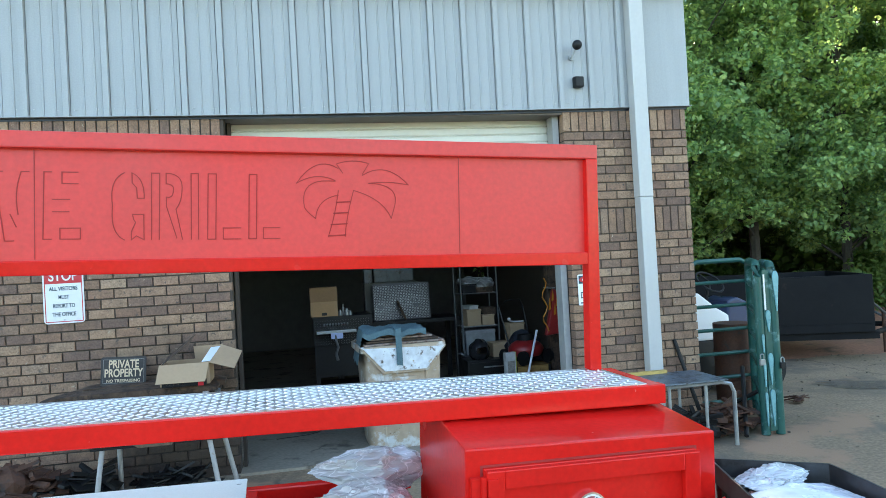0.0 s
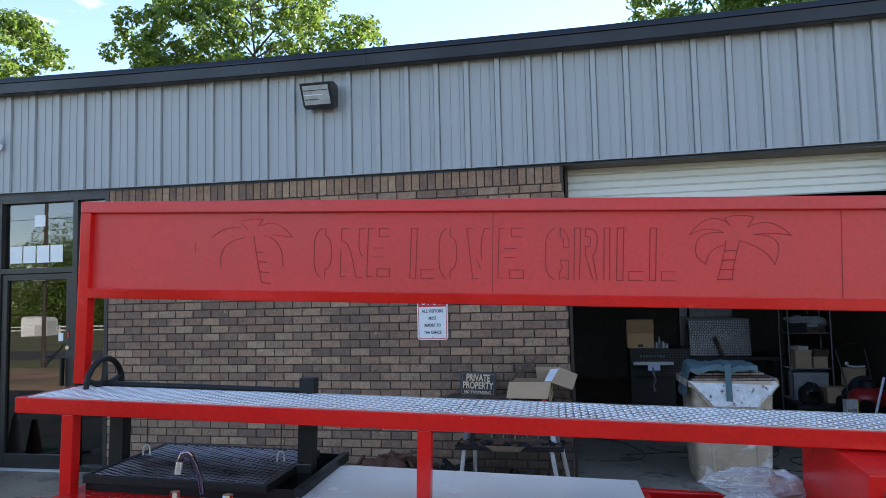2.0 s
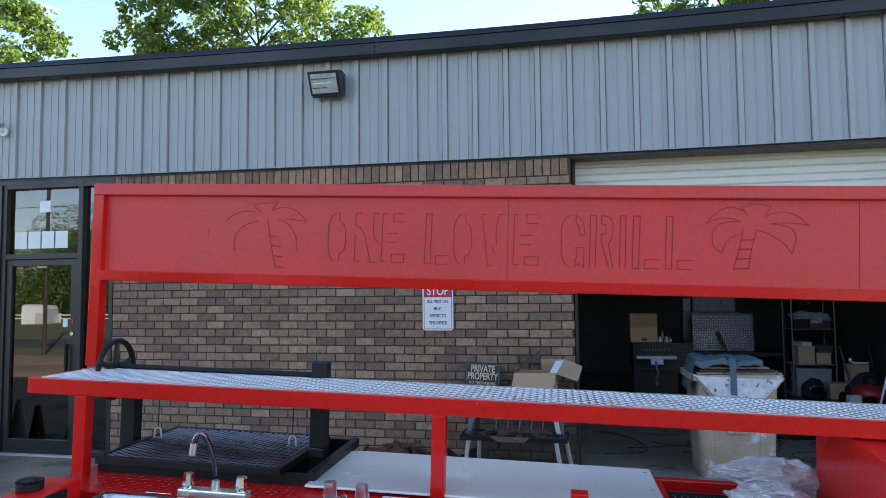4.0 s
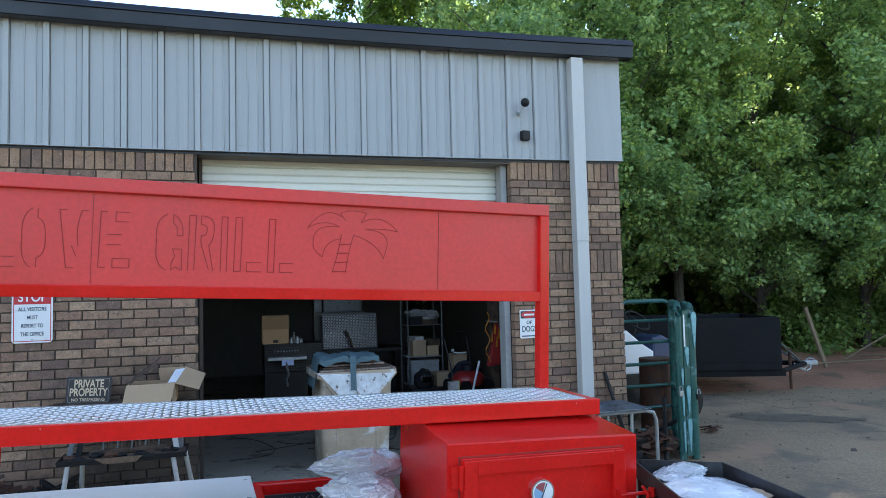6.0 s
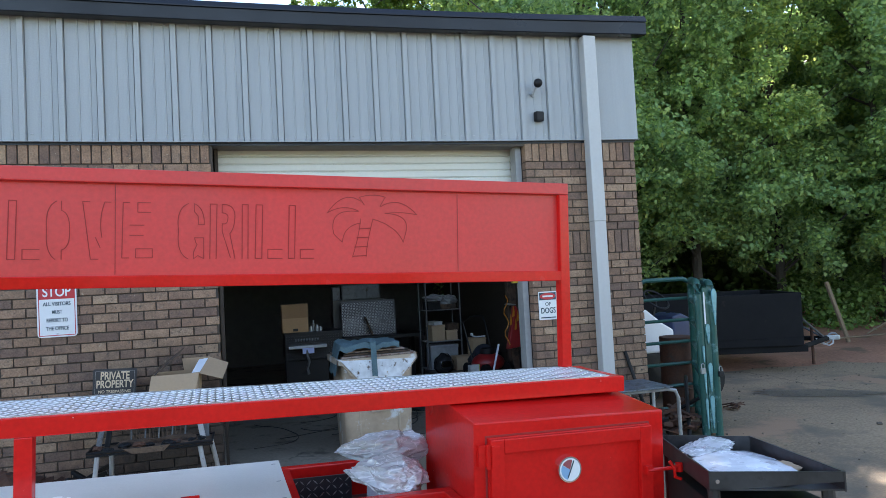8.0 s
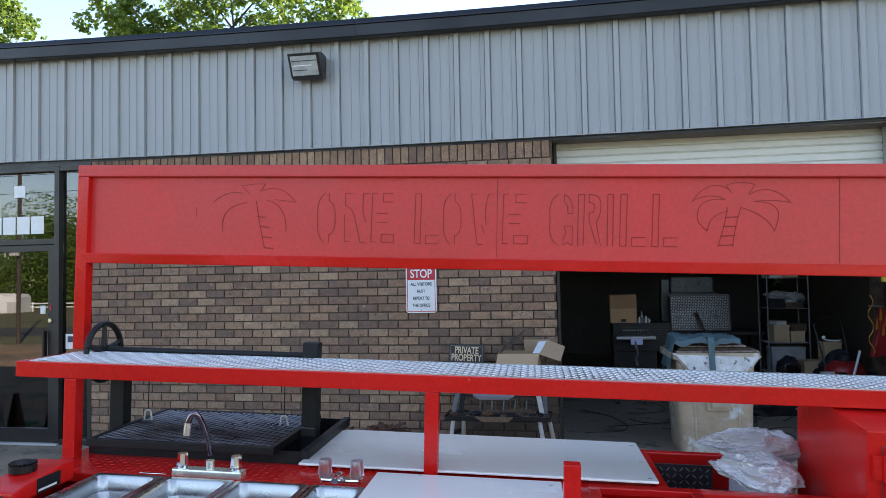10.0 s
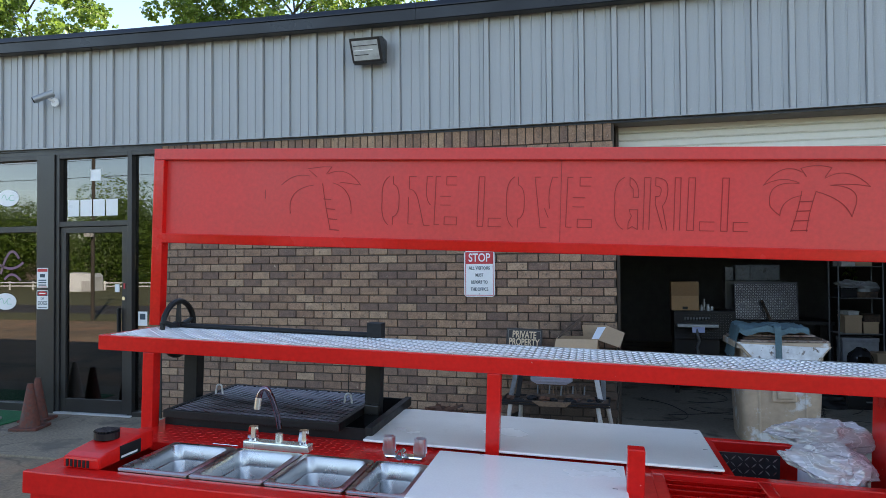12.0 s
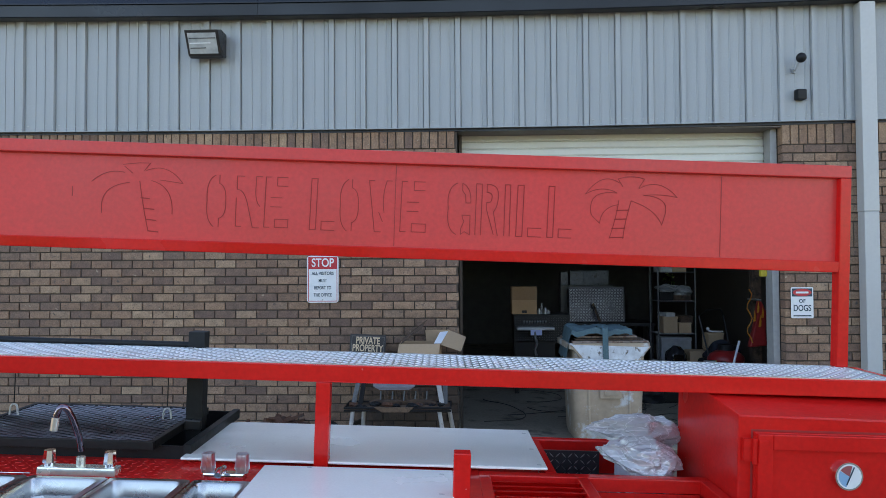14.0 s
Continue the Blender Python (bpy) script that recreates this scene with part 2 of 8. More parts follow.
BR = [(0.235, 0.137, 0.092), (0.346, 0.212, 0.136), (0.165, 0.103, 0.079), (0.290, 0.173, 0.111), (0.408, 0.269, 0.174), (0.190, 0.118, 0.088), (0.265, 0.160, 0.104), (0.365, 0.229, 0.147), (0.173, 0.108, 0.083)]
M["brick"] = mat("brown_brick", (0.2, 0.14, 0.1), 0.85, var=0.46, grain=70, stain=15, bump=0.8, bump_scale=110, pick=BR, dark=(0.11, 0.087, 0.072), dark_at=0.58, damp=(24.0, 0.645, (0.45, 0.345, 0.245)))
M["mortar"] = mat("mortar", (0.085, 0.066, 0.052), 0.95, var=0.2, grain=120, bump=0.3)
# darker patch low on the wall, left of the opening
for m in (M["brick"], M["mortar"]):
    ragged_patch(m, (-0.26, 0.25), (0.95, 0.98), (0.034, 0.026, 0.021), 0.88)
M["bronze"] = mat("dark_bronze_frame", (0.045, 0.043, 0.042), 0.38, metal=0.5, var=0.1)
M["glass"] = glass_mat("tinted_reflective_glass", (0.10, 0.11, 0.11))
M["glass"].node_tree.nodes["Principled BSDF"].inputs["Transmission Weight"].default_value = 1.0
M["glass"].node_tree.nodes["Principled BSDF"].inputs["IOR"].default_value = 1.85
M["asphalt"] = mat("asphalt", (0.275, 0.190, 0.118), 0.92, var=0.50, grain=38, stain=0.45, bump=0.45, bump_scale=75, dark=(0.165, 0.126, 0.088), dark_at=0.50, damp=(0.62, 0.565, (0.345, 0.205, 0.125)), cracks=(0.4, 0.010, 0.55))
M["concrete"] = mat("concrete", (0.255, 0.205, 0.146), 0.9, var=0.5, grain=40, stain=1.3, bump=0.2, bump_scale=150, dark=(0.16, 0.132, 0.10), dark_at=0.55, cracks=(0.5, 0.008, 0.45))
M["shopfloor"] = mat("worn_shop_floor", (0.28, 0.245, 0.195), 0.7, var=0.3, grain=30, stain=1.5, dark=(0.10, 0.085, 0.068), dark_at=0.54, cracks=(1.1, 0.03, 0.4))
M["dirt"] = mat("red_clay", (0.36, 0.165, 0.10), 0.95, var=0.4, grain=20, stain=0.8, bump=0.7, bump_scale=30, dark=(0.17, 0.10, 0.06), dark_at=0.56)
M["grass"] = mat("grass_verge", (0.115, 0.115, 0.05), 0.95, var=0.4, grain=10, stain=0.4)
M["inside"] = mat("dusty_shop_wall", (0.15, 0.142, 0.128), 0.9, var=0.2, grain=8, stain=0.8)
M["rollup"] = mat("cream_roll_door", (0.74, 0.73, 0.66), 0.45, var=0.05, grain=30, stain=2)
M["signwhite"] = mat("sign_white", (0.78, 0.79, 0.79), 0.35, var=0.03)
M["signred"] = mat("sign_red", (0.55, 0.03, 0.04), 0.35, var=0.04)
M["signink"] = mat("sign_ink", (0.025, 0.055, 0.08), 0.5, var=0.02)
M["bark"] = mat("bark", (0.065, 0.055, 0.045), 0.95, var=0.35, grain=25, stain=4, bump=0.8, bump_scale=30)
M["leaf"] = leaf_mat("leaf_green", [(0.095, 0.175, 0.08), (0.20, 0.335, 0.13), (0.36, 0.51, 0.17), (0.64, 0.68, 0.17)])
M["leaf2"] = leaf_mat("leaf_yellow_green", [(0.06, 0.115, 0.025), (0.11, 0.19, 0.035), (0.16, 0.25, 0.04), (0.24, 0.31, 0.055)])
# leaves of low plants: the shade under the canopy is put into darker greens
M["shadeleaf"] = leaf_mat("shaded_leaf_green", [(0.09, 0.16, 0.055), (0.15, 0.25, 0.075), (0.21, 0.33, 0.09), (0.31, 0.42, 0.11)])
M["green"] = mat("green_gate_paint", (0.012, 0.085, 0.07), 0.4, var=0.2, grain=30, stain=2.6, dark=(0.20, 0.36, 0.37), dark_at=0.585)


# ---- mesh helpers ----
def box(bm, x0, x1, y0, y1, z0, z1, m=None):
    vs = [bm.verts.new((x, y, z)) for x in (x0, x1) for y in (y0, y1) for z in (z0, z1)]
    for f in ((0, 1, 3, 2), (4, 6, 7, 5), (0, 4, 5, 1), (2, 3, 7, 6), (0, 2, 6, 4), (1, 5, 7, 3)):
        bm.faces.new([vs[i] for i in f])
    if m is not None:
        for v in vs:
            v.co = m @ v.co
    return vs


def rod(bm, a, b, r, seg=8, r2=None, cap=True):
    a, b = Vector(a), Vector(b)
    r2 = r if r2 is None else r2
    q = (b - a).to_track_quat("Z", "Y").to_matrix()
    rings = []
    for p, rad in ((a, r), (b, r2)):
        rings.append([bm.verts.new(p + q @ Vector((rad * math.cos(2 * math.pi * i / seg), rad * math.sin(2 * math.pi * i / seg), 0))) for i in range(seg)])
    for i in range(seg):
        bm.faces.new((rings[0][i], rings[0][(i + 1) % seg], rings[1][(i + 1) % seg], rings[1][i]))
    if cap:
        bm.faces.new(rings[0][::-1])
        bm.faces.new(rings[1])


def pipe(bm, pts, r, seg=8, closed=False):
    pts = [Vector(p) for p in pts]
    n = len(pts)
    rings = []
    up = Vector((0.13, 0.21, 0.97))
    for i, p in enumerate(pts):
        d = (pts[(i + 1) % n] - pts[i - 1]) if closed or 0 < i < n - 1 else (pts[1] - pts[0] if i == 0 else pts[-1] - pts[-2])
        d.normalize()
        s = d.cross(up)
        if s.length < 0.05:
            s = d.cross(Vector((1, 0, 0.1)))
        s.normalize()
        t = s.cross(d)
        rings.append([bm.verts.new(p + r * (s * math.cos(2 * math.pi * k / seg) + t * math.sin(2 * math.pi * k / seg))) for k in range(seg)])
    for i in range(n if closed else n - 1):
        A, B = rings[i], rings[(i + 1) % n]
        for k in range(seg):
            bm.faces.new((A[k], A[(k + 1) % seg], B[(k + 1) % seg], B[k]))
    if not closed:
        bm.faces.new(rings[0][::-1])
        bm.faces.new(rings[-1])


def arc(c, r, a0, a1, n, plane="xz"):
    out = []
    for i in range(n + 1):
        a = radians(a0 + (a1 - a0) * i / n)
        u, v = r * math.cos(a), r * math.sin(a)
        out.append({"xz": (c[0] + u, c[1], c[2] + v), "xy": (c[0] + u, c[1] + v, c[2]), "yz": (c[0], c[1] + u, c[2] + v)}[plane])
    return out


def prism(bm, outline, a, b, axis="y"):
    """Extrude a closed outline of 2D points along an axis from a to b."""
    def at(u, v, w):
        return {"y": (u, w, v), "x": (w, u, v), "z": (u, v, w)}[axis]
    A = [bm.verts.new(at(u, v, a)) for u, v in outline]
    B = [bm.verts.new(at(u, v, b)) for u, v in outline]
    n = len(outline)
    for i in range(n):
        bm.faces.new((A[i], A[(i + 1) % n], B[(i + 1) % n], B[i]))
    bm.faces.new(A[::-1])
    bm.faces.new(B)


def soften(bm, w=0.004, seg=2):
    bmesh.ops.recalc_face_normals(bm, faces=bm.faces)
    es = [e for e in bm.edges if len(e.link_faces) == 2 and e.calc_face_angle(0) > 0.6]
    bmesh.ops.bevel(bm, geom=es, offset=w, segments=seg, affect="EDGES", profile=0.6, clamp_overlap=True)


def mesh_of(name, bm, material, smooth=False, bevel=0.0):
    if bevel:
        soften(bm, bevel)
    bmesh.ops.recalc_face_normals(bm, faces=bm.faces)
    me = bpy.data.meshes.new(name)
    bm.to_mesh(me)
    bm.free()
    me.materials.append(material)
    if smooth:
        for p in me.polygons:
            p.use_smooth = True
        me.set_sharp_from_angle(angle=radians(40))
    return me


def part(name, bm, material, parent, label="", smooth=False, bevel=0.0, kind=""):
    ob = new(name, mesh_of(name, bm, material, smooth, bevel))
    ob.parent = parent
    return tagged(ob, label=label, kind=kind)


def thing(name, label, category, group="", kind="", m=None):
    ob = new(name)
    ob.empty_display_size = 0.1
    if m is not None:
        ob.matrix_world = m
    return tagged(ob, label, category, group, kind)


def solid(name, bm, material, label, category, kind="", group="", smooth=False, bevel=0.0, m=None):
    ob = new(name, mesh_of(name, bm, material, smooth, bevel))
    if m is not None:
        ob.matrix_world = m
    return tagged(ob, label, category, group, kind)


def B():
    return bmesh.new()


def bx(x0, x1, y0, y1, z0, z1):
    bm = bmesh.new()
    box(bm, x0, x1, y0, y1, z0, z1)
    return bm


def word(name, text, size, width, material, parent, m, label="", depth=0.0006, bold=0.016):
    """Flat lettering of the built-in font, scaled to a width."""
    cu = bpy.data.curves.new(name, "FONT")
    cu.body, cu.size, cu.align_x, cu.align_y = text, size, "CENTER", "CENTER"
    cu.extrude, cu.offset = depth, size * (0.006 if "M" in text else bold)
    tmp = bpy.data.objects.new(name, cu)
    scene.collection.objects.link(tmp)
    dg = bpy.context.evaluated_depsgraph_get()
    me = bpy.data.meshes.new_from_object(tmp.evaluated_get(dg))
    bpy.data.objects.remove(tmp)
    xs = [v.co.x for v in me.vertices]
    k = width / max(1e-6, max(xs) - min(xs))
    for v in me.vertices:
        v.co.x *= k
    me.materials.clear()
    me.materials.append(material)
    ob = new(name, me)
    ob.parent = parent
    ob.matrix_basis = m
    return tagged(ob, label=label)


# ---- ground ----
bm = B()
N = 60
for i in range(N + 1):
    for j in range(N + 1):
        u, v = (i / N * 2 - 1), (j / N * 2 - 1)
        bm.verts.new((math.copysign(abs(u) ** 2.2, u) * 400, math.copysign(abs(v) ** 2.2, v) * 400, -0.02))
bm.verts.ensure_lookup_table()
for i in range(N):
    for j in range(N):
        a = i * (N + 1) + j
        bm.faces.new((bm.verts[a], bm.verts[a + N + 1], bm.verts[a + N + 2], bm.verts[a + 1]))
solid("ground", bm, M["asphalt"], "worn grey asphalt yard with stains and cracks", "ground", "structure")

FX0, FX1, FZ = -12.0, 4.33, 3.05
# concrete walk in front of the shop, in slabs
walk_slab = thing("pavement", "weathered concrete walk along the shop front", "pavement", kind="structure")
for i in range(6):
    part("slab", bx(-12 + 2.0 * i + 0.006, -10 + 2.0 * i - 0.006, -1.555, -0.005, -0.1, 0.0), M["concrete"], walk_slab, bevel=0.006)

# ---- building ----
bm = B()
box(bm, -4.91, -0.011, 0.014, 0.20, 0, FZ)
wall_front = thing("wall_front", "brown brick front wall of the workshop", "wall", kind="structure")
part("wall_core", bm, M["mortar"], wall_front)
bm = B()
box(bm, 3.063, 4.318, 0.014, 0.20, 0, FZ + 0.05)
box(bm, 4.13, 4.318, 0.2, 9.0, 0, FZ + 1.05)
part("pier_core", bm, M["mortar"], wall_front)
bm = B()
box(bm, -12, 4.13, 8.8, 9.0, 0, 4.1)
box(bm, -12.2, -12, 0, 9.0, 0, 4.1)
solid("wall_back", bm, M["inside"], "dark back wall inside the workshop", "wall", "structure")
bm = B()
box(bm, -2.2, -2.05, 0.2, 8.8, 0, 4.0)
solid("wall_partition", bm, M["inside"], "dark partition wall inside the workshop", "wall", "structure")
solid("ceiling", bx(-12, 4.13, 0.2, 8.8, 3.9, 4.0), M["inside"], "dark workshop ceiling", "ceiling", "structure")
solid("floor", bx(-12, 4.12, 0.0, 8.8, -0.1, 0.004), M["shopfloor"], "worn concrete workshop floor with oil stains", "floor", "structure")
solid("roof", bx(-12.2, 4.36, 0.32, 9.1, 4.16, 4.27), M["trim"], "dark metal roof of the workshop", "roof", "structure")

# ribbed wall panel above the brick; the old wall has settled a little in the middle
RIB = 0.3048


def settle(x, left, right):
    return (left if x < -0.5 else right) * (x + 0.5) ** 2


def foot(x):
    return 3.040 + settle(x, 0.0010, 0.0017)


def rib_at(k):
    """Middle of a rib; the sheets are lapped a little unevenly."""
    x = k * RIB
    return x + float(np.interp(x, (-6.5, -5.5, -4.6, -3.0), (-0.10, -0.064, -0.023, 0.0)))


def panel_profile(k0, k1, x0, x1):
    """Outline of the ribbed sheet seen from above: x and how far it stands out."""
    out = [(x0, 0.0)]
    for k in range(k0, k1 + 1):
        c = rib_at(k)
        if k > k0:
            out += [(c - 0.0315, 0.0), (c - 0.031, -0.016), (c - 0.0265, -0.016), (c - 0.026, 0.0), (c - 0.022, 0.030), (c + 0.023, 0.030), (c + 0.027, 0.0), (c + 0.0275, -0.016), (c + 0.0325, -0.016), (c + 0.033, 0.0)]
        if k < k1:
            for d in (0.135, 0.225):
                out += [(c + d - 0.008, 0.0), (c + d - 0.003, 0.005), (c + d + 0.004, 0.005), (c + d + 0.006, 0.0), (c + d + 0.0066, -0.002), (c + d + 0.0082, -0.002), (c + d + 0.0088, 0.0)]
    out.append((x1, 0.0))
    return out


fascia = thing("metal_fascia", "light grey ribbed metal panels above the brick", "wall panel", kind="structure")
K_FIRST, K_LAST = -39, 12
for k0 in range(K_FIRST, K_LAST, 3):
    x0, x1 = rib_at(k0) + 0.0372, rib_at(k0 + 3) + 0.037
    bm = B()
    pts = panel_profile(k0, k0 + 3, x0, x1)
    rows = [[bm.verts.new((x, y - d, foot(x) if low else 4.17 + settle(x, 0.002, 0.003))) for x, d in pts] for y, low in ((-0.012, 1), (-0.012, 0), (-0.009, 0), (-0.009, 1))]
    for r in range(4):
        A, C = rows[r], rows[(r + 1) % 4]
        for i in range(len(pts) - 1):
            bm.faces.new((A[i], A[i + 1], C[i + 1], C[i]))
    for i in (0, -1):
        bm.faces.new([r[i] for r in rows])
    part("sheet", bm, M["fascia"], fascia)


def along(x0, x1, section, bend, step=0.5):
    """A profile of (y, z) points drawn along the wall, its height following bend(x, z)."""
    bm = B()
    n = max(1, int((x1 - x0) / step))
    rows = [[bm.verts.new((x0 + (x1 - x0) * i / n, y, bend(x0 + (x1 - x0) * i / n, z))) for y, z in section] for i in range(n + 1)]
    for A, C in zip(rows[:-1], rows[1:]):
        for k in range(len(section)):
            bm.faces.new((A[k], A[(k + 1) % len(section)], C[(k + 1) % len(section)], C[k]))
    bm.faces.new(rows[0])
    bm.faces.new(rows[-1][::-1])
    return bm


part("corner_sheet", along(rib_at(K_LAST) + 0.038, 4.372, [(-0.014, 0.0), (-0.014, 1.14), (-0.009, 1.14), (-0.009, 0.0)], lambda x, z: foot(x) + z), M["fascia"], fascia, "plain grey corner sheet")
part("drip_edge", along(-12, 4.374, [(-0.048, -0.006), (-0.048, -0.0005), (0.02, -0.0005), (0.02, -0.006)], lambda x, z: foot(x) + z), M["fascia"], fascia)
# dark strip under the panels paints in their shadow on the brick
part("closure_strip", along(-12, 4.340, [(-0.006, -0.030), (-0.006, -0.0065), (0.011, -0.0065), (0.011, -0.030)], lambda x, z: foot(x) + z), M["trim"], fascia, "dark strip painting the fascia's shadow")
bm = B()
for k in range(K_FIRST + 1, K_LAST + 1):
    for d in (-0.065, 0.060, 0.072 if k % 3 else -0.08):
        x = rib_at(k) + d
        if -12 < x < 3.6:
            z = foot(x) + 0.055 + 0.008 * (k % 2)
            rod(bm, (x, -0.019, z), (x, -0.010, z), 0.0042, 6)
part("screw_heads", bm, M["pipe"], fascia, kind="stuff")
solid("wall_upper", bx(-12, 4.318, 0.03, 0.2, FZ, 4.10), M["inside"], "wall behind the metal panels", "wall", "structure")
solid("wall_side_panel", bx(4.3185, 4.372, -0.0085, 9.0, 3.081, 4.20), M["fascia"], "grey metal side panel of the workshop", "wall", "structure")

# roof edge trim: a dark face with a sloped top flange
eave = thing("roof_trim", "dark charcoal metal roof edge trim", "roof trim", kind="structure")


def eave_bend(x, z):
    f = (z - 4.105) / 0.18
    return z + settle(x, 0.0021, 0.0031 + 0.0009 * f)


for x0, x1 in ((-12.2, -1.90), (-1.896, 4.46)):
    part("trim_length", along(x0, x1, [(-0.05, 4.105), (-0.150, 4.105), (-0.160, 4.112), (-0.166, 4.218), (-0.184, 4.222), (-0.184, 4.232), (-0.154, 4.285), (-0.09, 4.287), (0.3, 4.287), (0.3, 4.23), (-0.05, 4.23)], eave_bend), M["trim"], eave)
part("trim_side", bx(4.36, 4.46, 0.3, 9.1, 4.18, 4.385), M["trim"], eave, bevel=0.004)

# downpipe
gut = thing("downpipe", "grey square metal downpipe fixed to the wall", "downpipe", kind="structure")
part("pipe_upper", bx(3.725, 3.865, -0.135, -0.016, 2.2, 4.15), M["pipe"], gut, bevel=0.008)
part("pipe_lower", bx(3.727, 3.863, -0.133, -0.018, 0.05, 2.2), M["pipe"], gut, bevel=0.008)

# roll-up door and its opening
door_r = thing("door_2", "open cream roll-up door with its slats under the lintel", "roll-up door", kind="structure")
for i in range(9):
    z0 = 2.66 + i * 0.075
    bm = B()
    prism(bm, [(0.30, z0), (0.285, z0 + 0.012), (0.285, z0 + 0.060), (0.30, z0 + 0.074), (0.315, z0 + 0.06), (0.315, z0 + 0.012)], 0.03, 3.0, "x")
    part("slat", bm, M["rollup"], door_r)
part("jamb", bx(2.985, 3.048, 0.10, 0.25, 0, 3.03), mat("dull_jamb_steel", (0.33, 0.33, 0.325), 0.5, var=0.15, grain=20, stain=4, dark=(0.20, 0.18, 0.16), dark_at=0.62), door_r, "grey steel door jamb", bevel=0.004)
part("jamb", bx(0.002, 0.03, 0.205, 0.32, 0, 3.03), M["mortar"], door_r)
part("door_stop", bx(2.925, 2.984, 0.21, 0.26, 1.60, 1.68), mat("yellow_paint", (0.55, 0.42, 0.04), 0.5, var=0.15), door_r, "yellow door stop block", bevel=0.006)
part("soffit", bx(-0.010, 3.060, 0.012, 0.283, 3.016, 3.028), mat("brown_soffit_paint", (0.17, 0.14, 0.12), 0.6, var=0.2, grain=20, stain=4), door_r, "brown painted soffit")
part("lintel", bx(0.0, 3.05, 0.205, 0.34, 3.03, 3.3), M["pipe"], door_r)

# shop front with glass door
front = thing("door_1", "dark bronze glass entrance door with transom", "door", kind="structure")


def bar(x0, x1, z0, z1, parent, y0=0.0, y1=0.11, name="frame_bar"):
    return part(name, bx(x0, x1, y0, y1, z0, z1), M["bronze"], parent, bevel=0.004)


def pane(x0, x1, z0, z1, parent, y=0.06):
    ob = part("pane", bx(x0, x1, y, y + 0.008, z0, z1), M["glass"], parent)
    ob.visible_shadow = False
    return ob


bar(-6.335, -6.285, 0, 3.0, front); bar(-5.36, -5.30, 0, 3.0, front); bar(-6.285, -5.36, 2.155, 2.215, front); bar(-6.285, -5.36, 2.95, 3.0, front)
pane(-6.285, -5.36, 2.215, 2.95, front)
leafd = part("door_leaf", bx(-6.28, -6.21, 0.02, 0.08, 0.02, 2.15), M["bronze"], front, "dark bronze door leaf", bevel=0.004)
for x0, x1, z0, z1 in ((-5.445, -5.365, 0.02, 2.15), (-6.21, -5.445, 0.02, 0.17), (-6.21, -5.445, 2.08, 2.15)):
    o = part("rail", bx(x0, x1, 0.02, 0.08, z0, z1), M["bronze"], leafd, bevel=0.004)
pane(-6.21, -5.445, 0.17, 2.08, leafd, 0.05)
part("pull_handle", bx(-5.475, -5.45, -0.03, 0.018, 0.92, 1.22), M["rubber"], leafd, bevel=0.006)
bm = B(); rod(bm, (-5.41, 0.018, 1.33), (-5.41, -0.0, 1.33), 0.022, 12)
part("lock", bm, M["chrome"], leafd)
part("red_tag", bx(-5.418, -5.40, 0.012, 0.0195, 1.44, 1.50), M["signred"], leafd, "small red tag")
part("white_tag", bx(-5.56, -5.50, 0.046, 0.0495, 1.40, 1.49), M["signwhite"], leafd, "small white tag on the glass")
part("threshold", bx(-6.335, -5.30, -0.03, 0.12, 0.0, 0.018), M["pipe"], front)
win = thing("window_1", "narrow sidelight window in a dark bronze frame", "window", kind="structure")
bar(-4.96, -4.912, 0, 3.0, win); bar(-5.298, -4.96, 0, 0.06, win); bar(-5.298, -4.96, 2.95, 3.0, win)
pane(-5.298, -4.96, 0.06, 2.95, win)
win2 = thing("window_2", "large shop window in a dark bronze frame", "window", kind="structure")
part("pillar", bx(-6.585, -6.337, -0.02, 0.14, 0, 3.0), M["bronze"], win2, bevel=0.006)
bar(-8.7, -6.587, 0, 0.09, win2); bar(-8.7, -6.587, 2.10, 2.17, win2); bar(-8.7, -6.587, 2.95, 3.0, win2); bar(-8.76, -8.702, 0, 3.0, win2)
pane(-8.7, -6.587, 0.09, 2.10, win2); pane(-8.7, -6.587, 2.17, 2.95, win2)
solid("wall_front_left", bx(-12, -8.762, 0, 0.2, 0, 3.0), M["mortar"], "brick wall past the shop window", "wall", "structure")
solid("window_head", bx(-8.76, -4.912, 0.0, 0.12, 3.0, 3.046), M["bronze"], "dark metal head over the shop front", "trim", "structure")
solid("wall_office", bx(-12, -4.0, 3.0, 3.1, 0, 3.0), M["inside"], "dark wall inside the office", "wall", "structure")

# ---- concession trailer ----
TR = Matrix(((0.9985, -0.0423, 0.0352, -2.1003), (0.0425, 0.9991, -0.0056, -3.9417), (-0.0349, 0.0070, 0.9994, 0.0687), (0, 0, 0, 1)))
DK = 0.99          # deck height above the trailer's own base
tl = thing("food_trailer", "red painted steel food trailer with sink, grill and sign board", "food trailer", m=TR)
L = 3.657
RED = M["red"]
# sign board, hanging a little lower at its oven end
HANG = pose(-0.005, 0, 0, 0, 0.149, 0)
sign = part("sign_panel", bx(0.04, L - 0.04, 0.028, 0.034, 1.78, 2.125), M["redsheen"], tl, "red sheet panel with cut-out lettering and palms")
part("sign_top_rail", bx(0, L, 0, 0.05, 2.12, 2.17), M["redsheen"], tl, bevel=0.004)
part("sign_bottom_rail", bx(0.0445, L - 0.0445, 0, 0.05, 1.742, 1.786), RED, tl, bevel=0.004)
for x in (0.0, L - 0.044):
    part("sign_post", bx(x, x + 0.044 + (0.008 if x == 0 else 0), 0, 0.05, 1.366, 2.1195), RED, tl, bevel=0.004)
for ob in tl.children:
    ob.matrix_basis = HANG
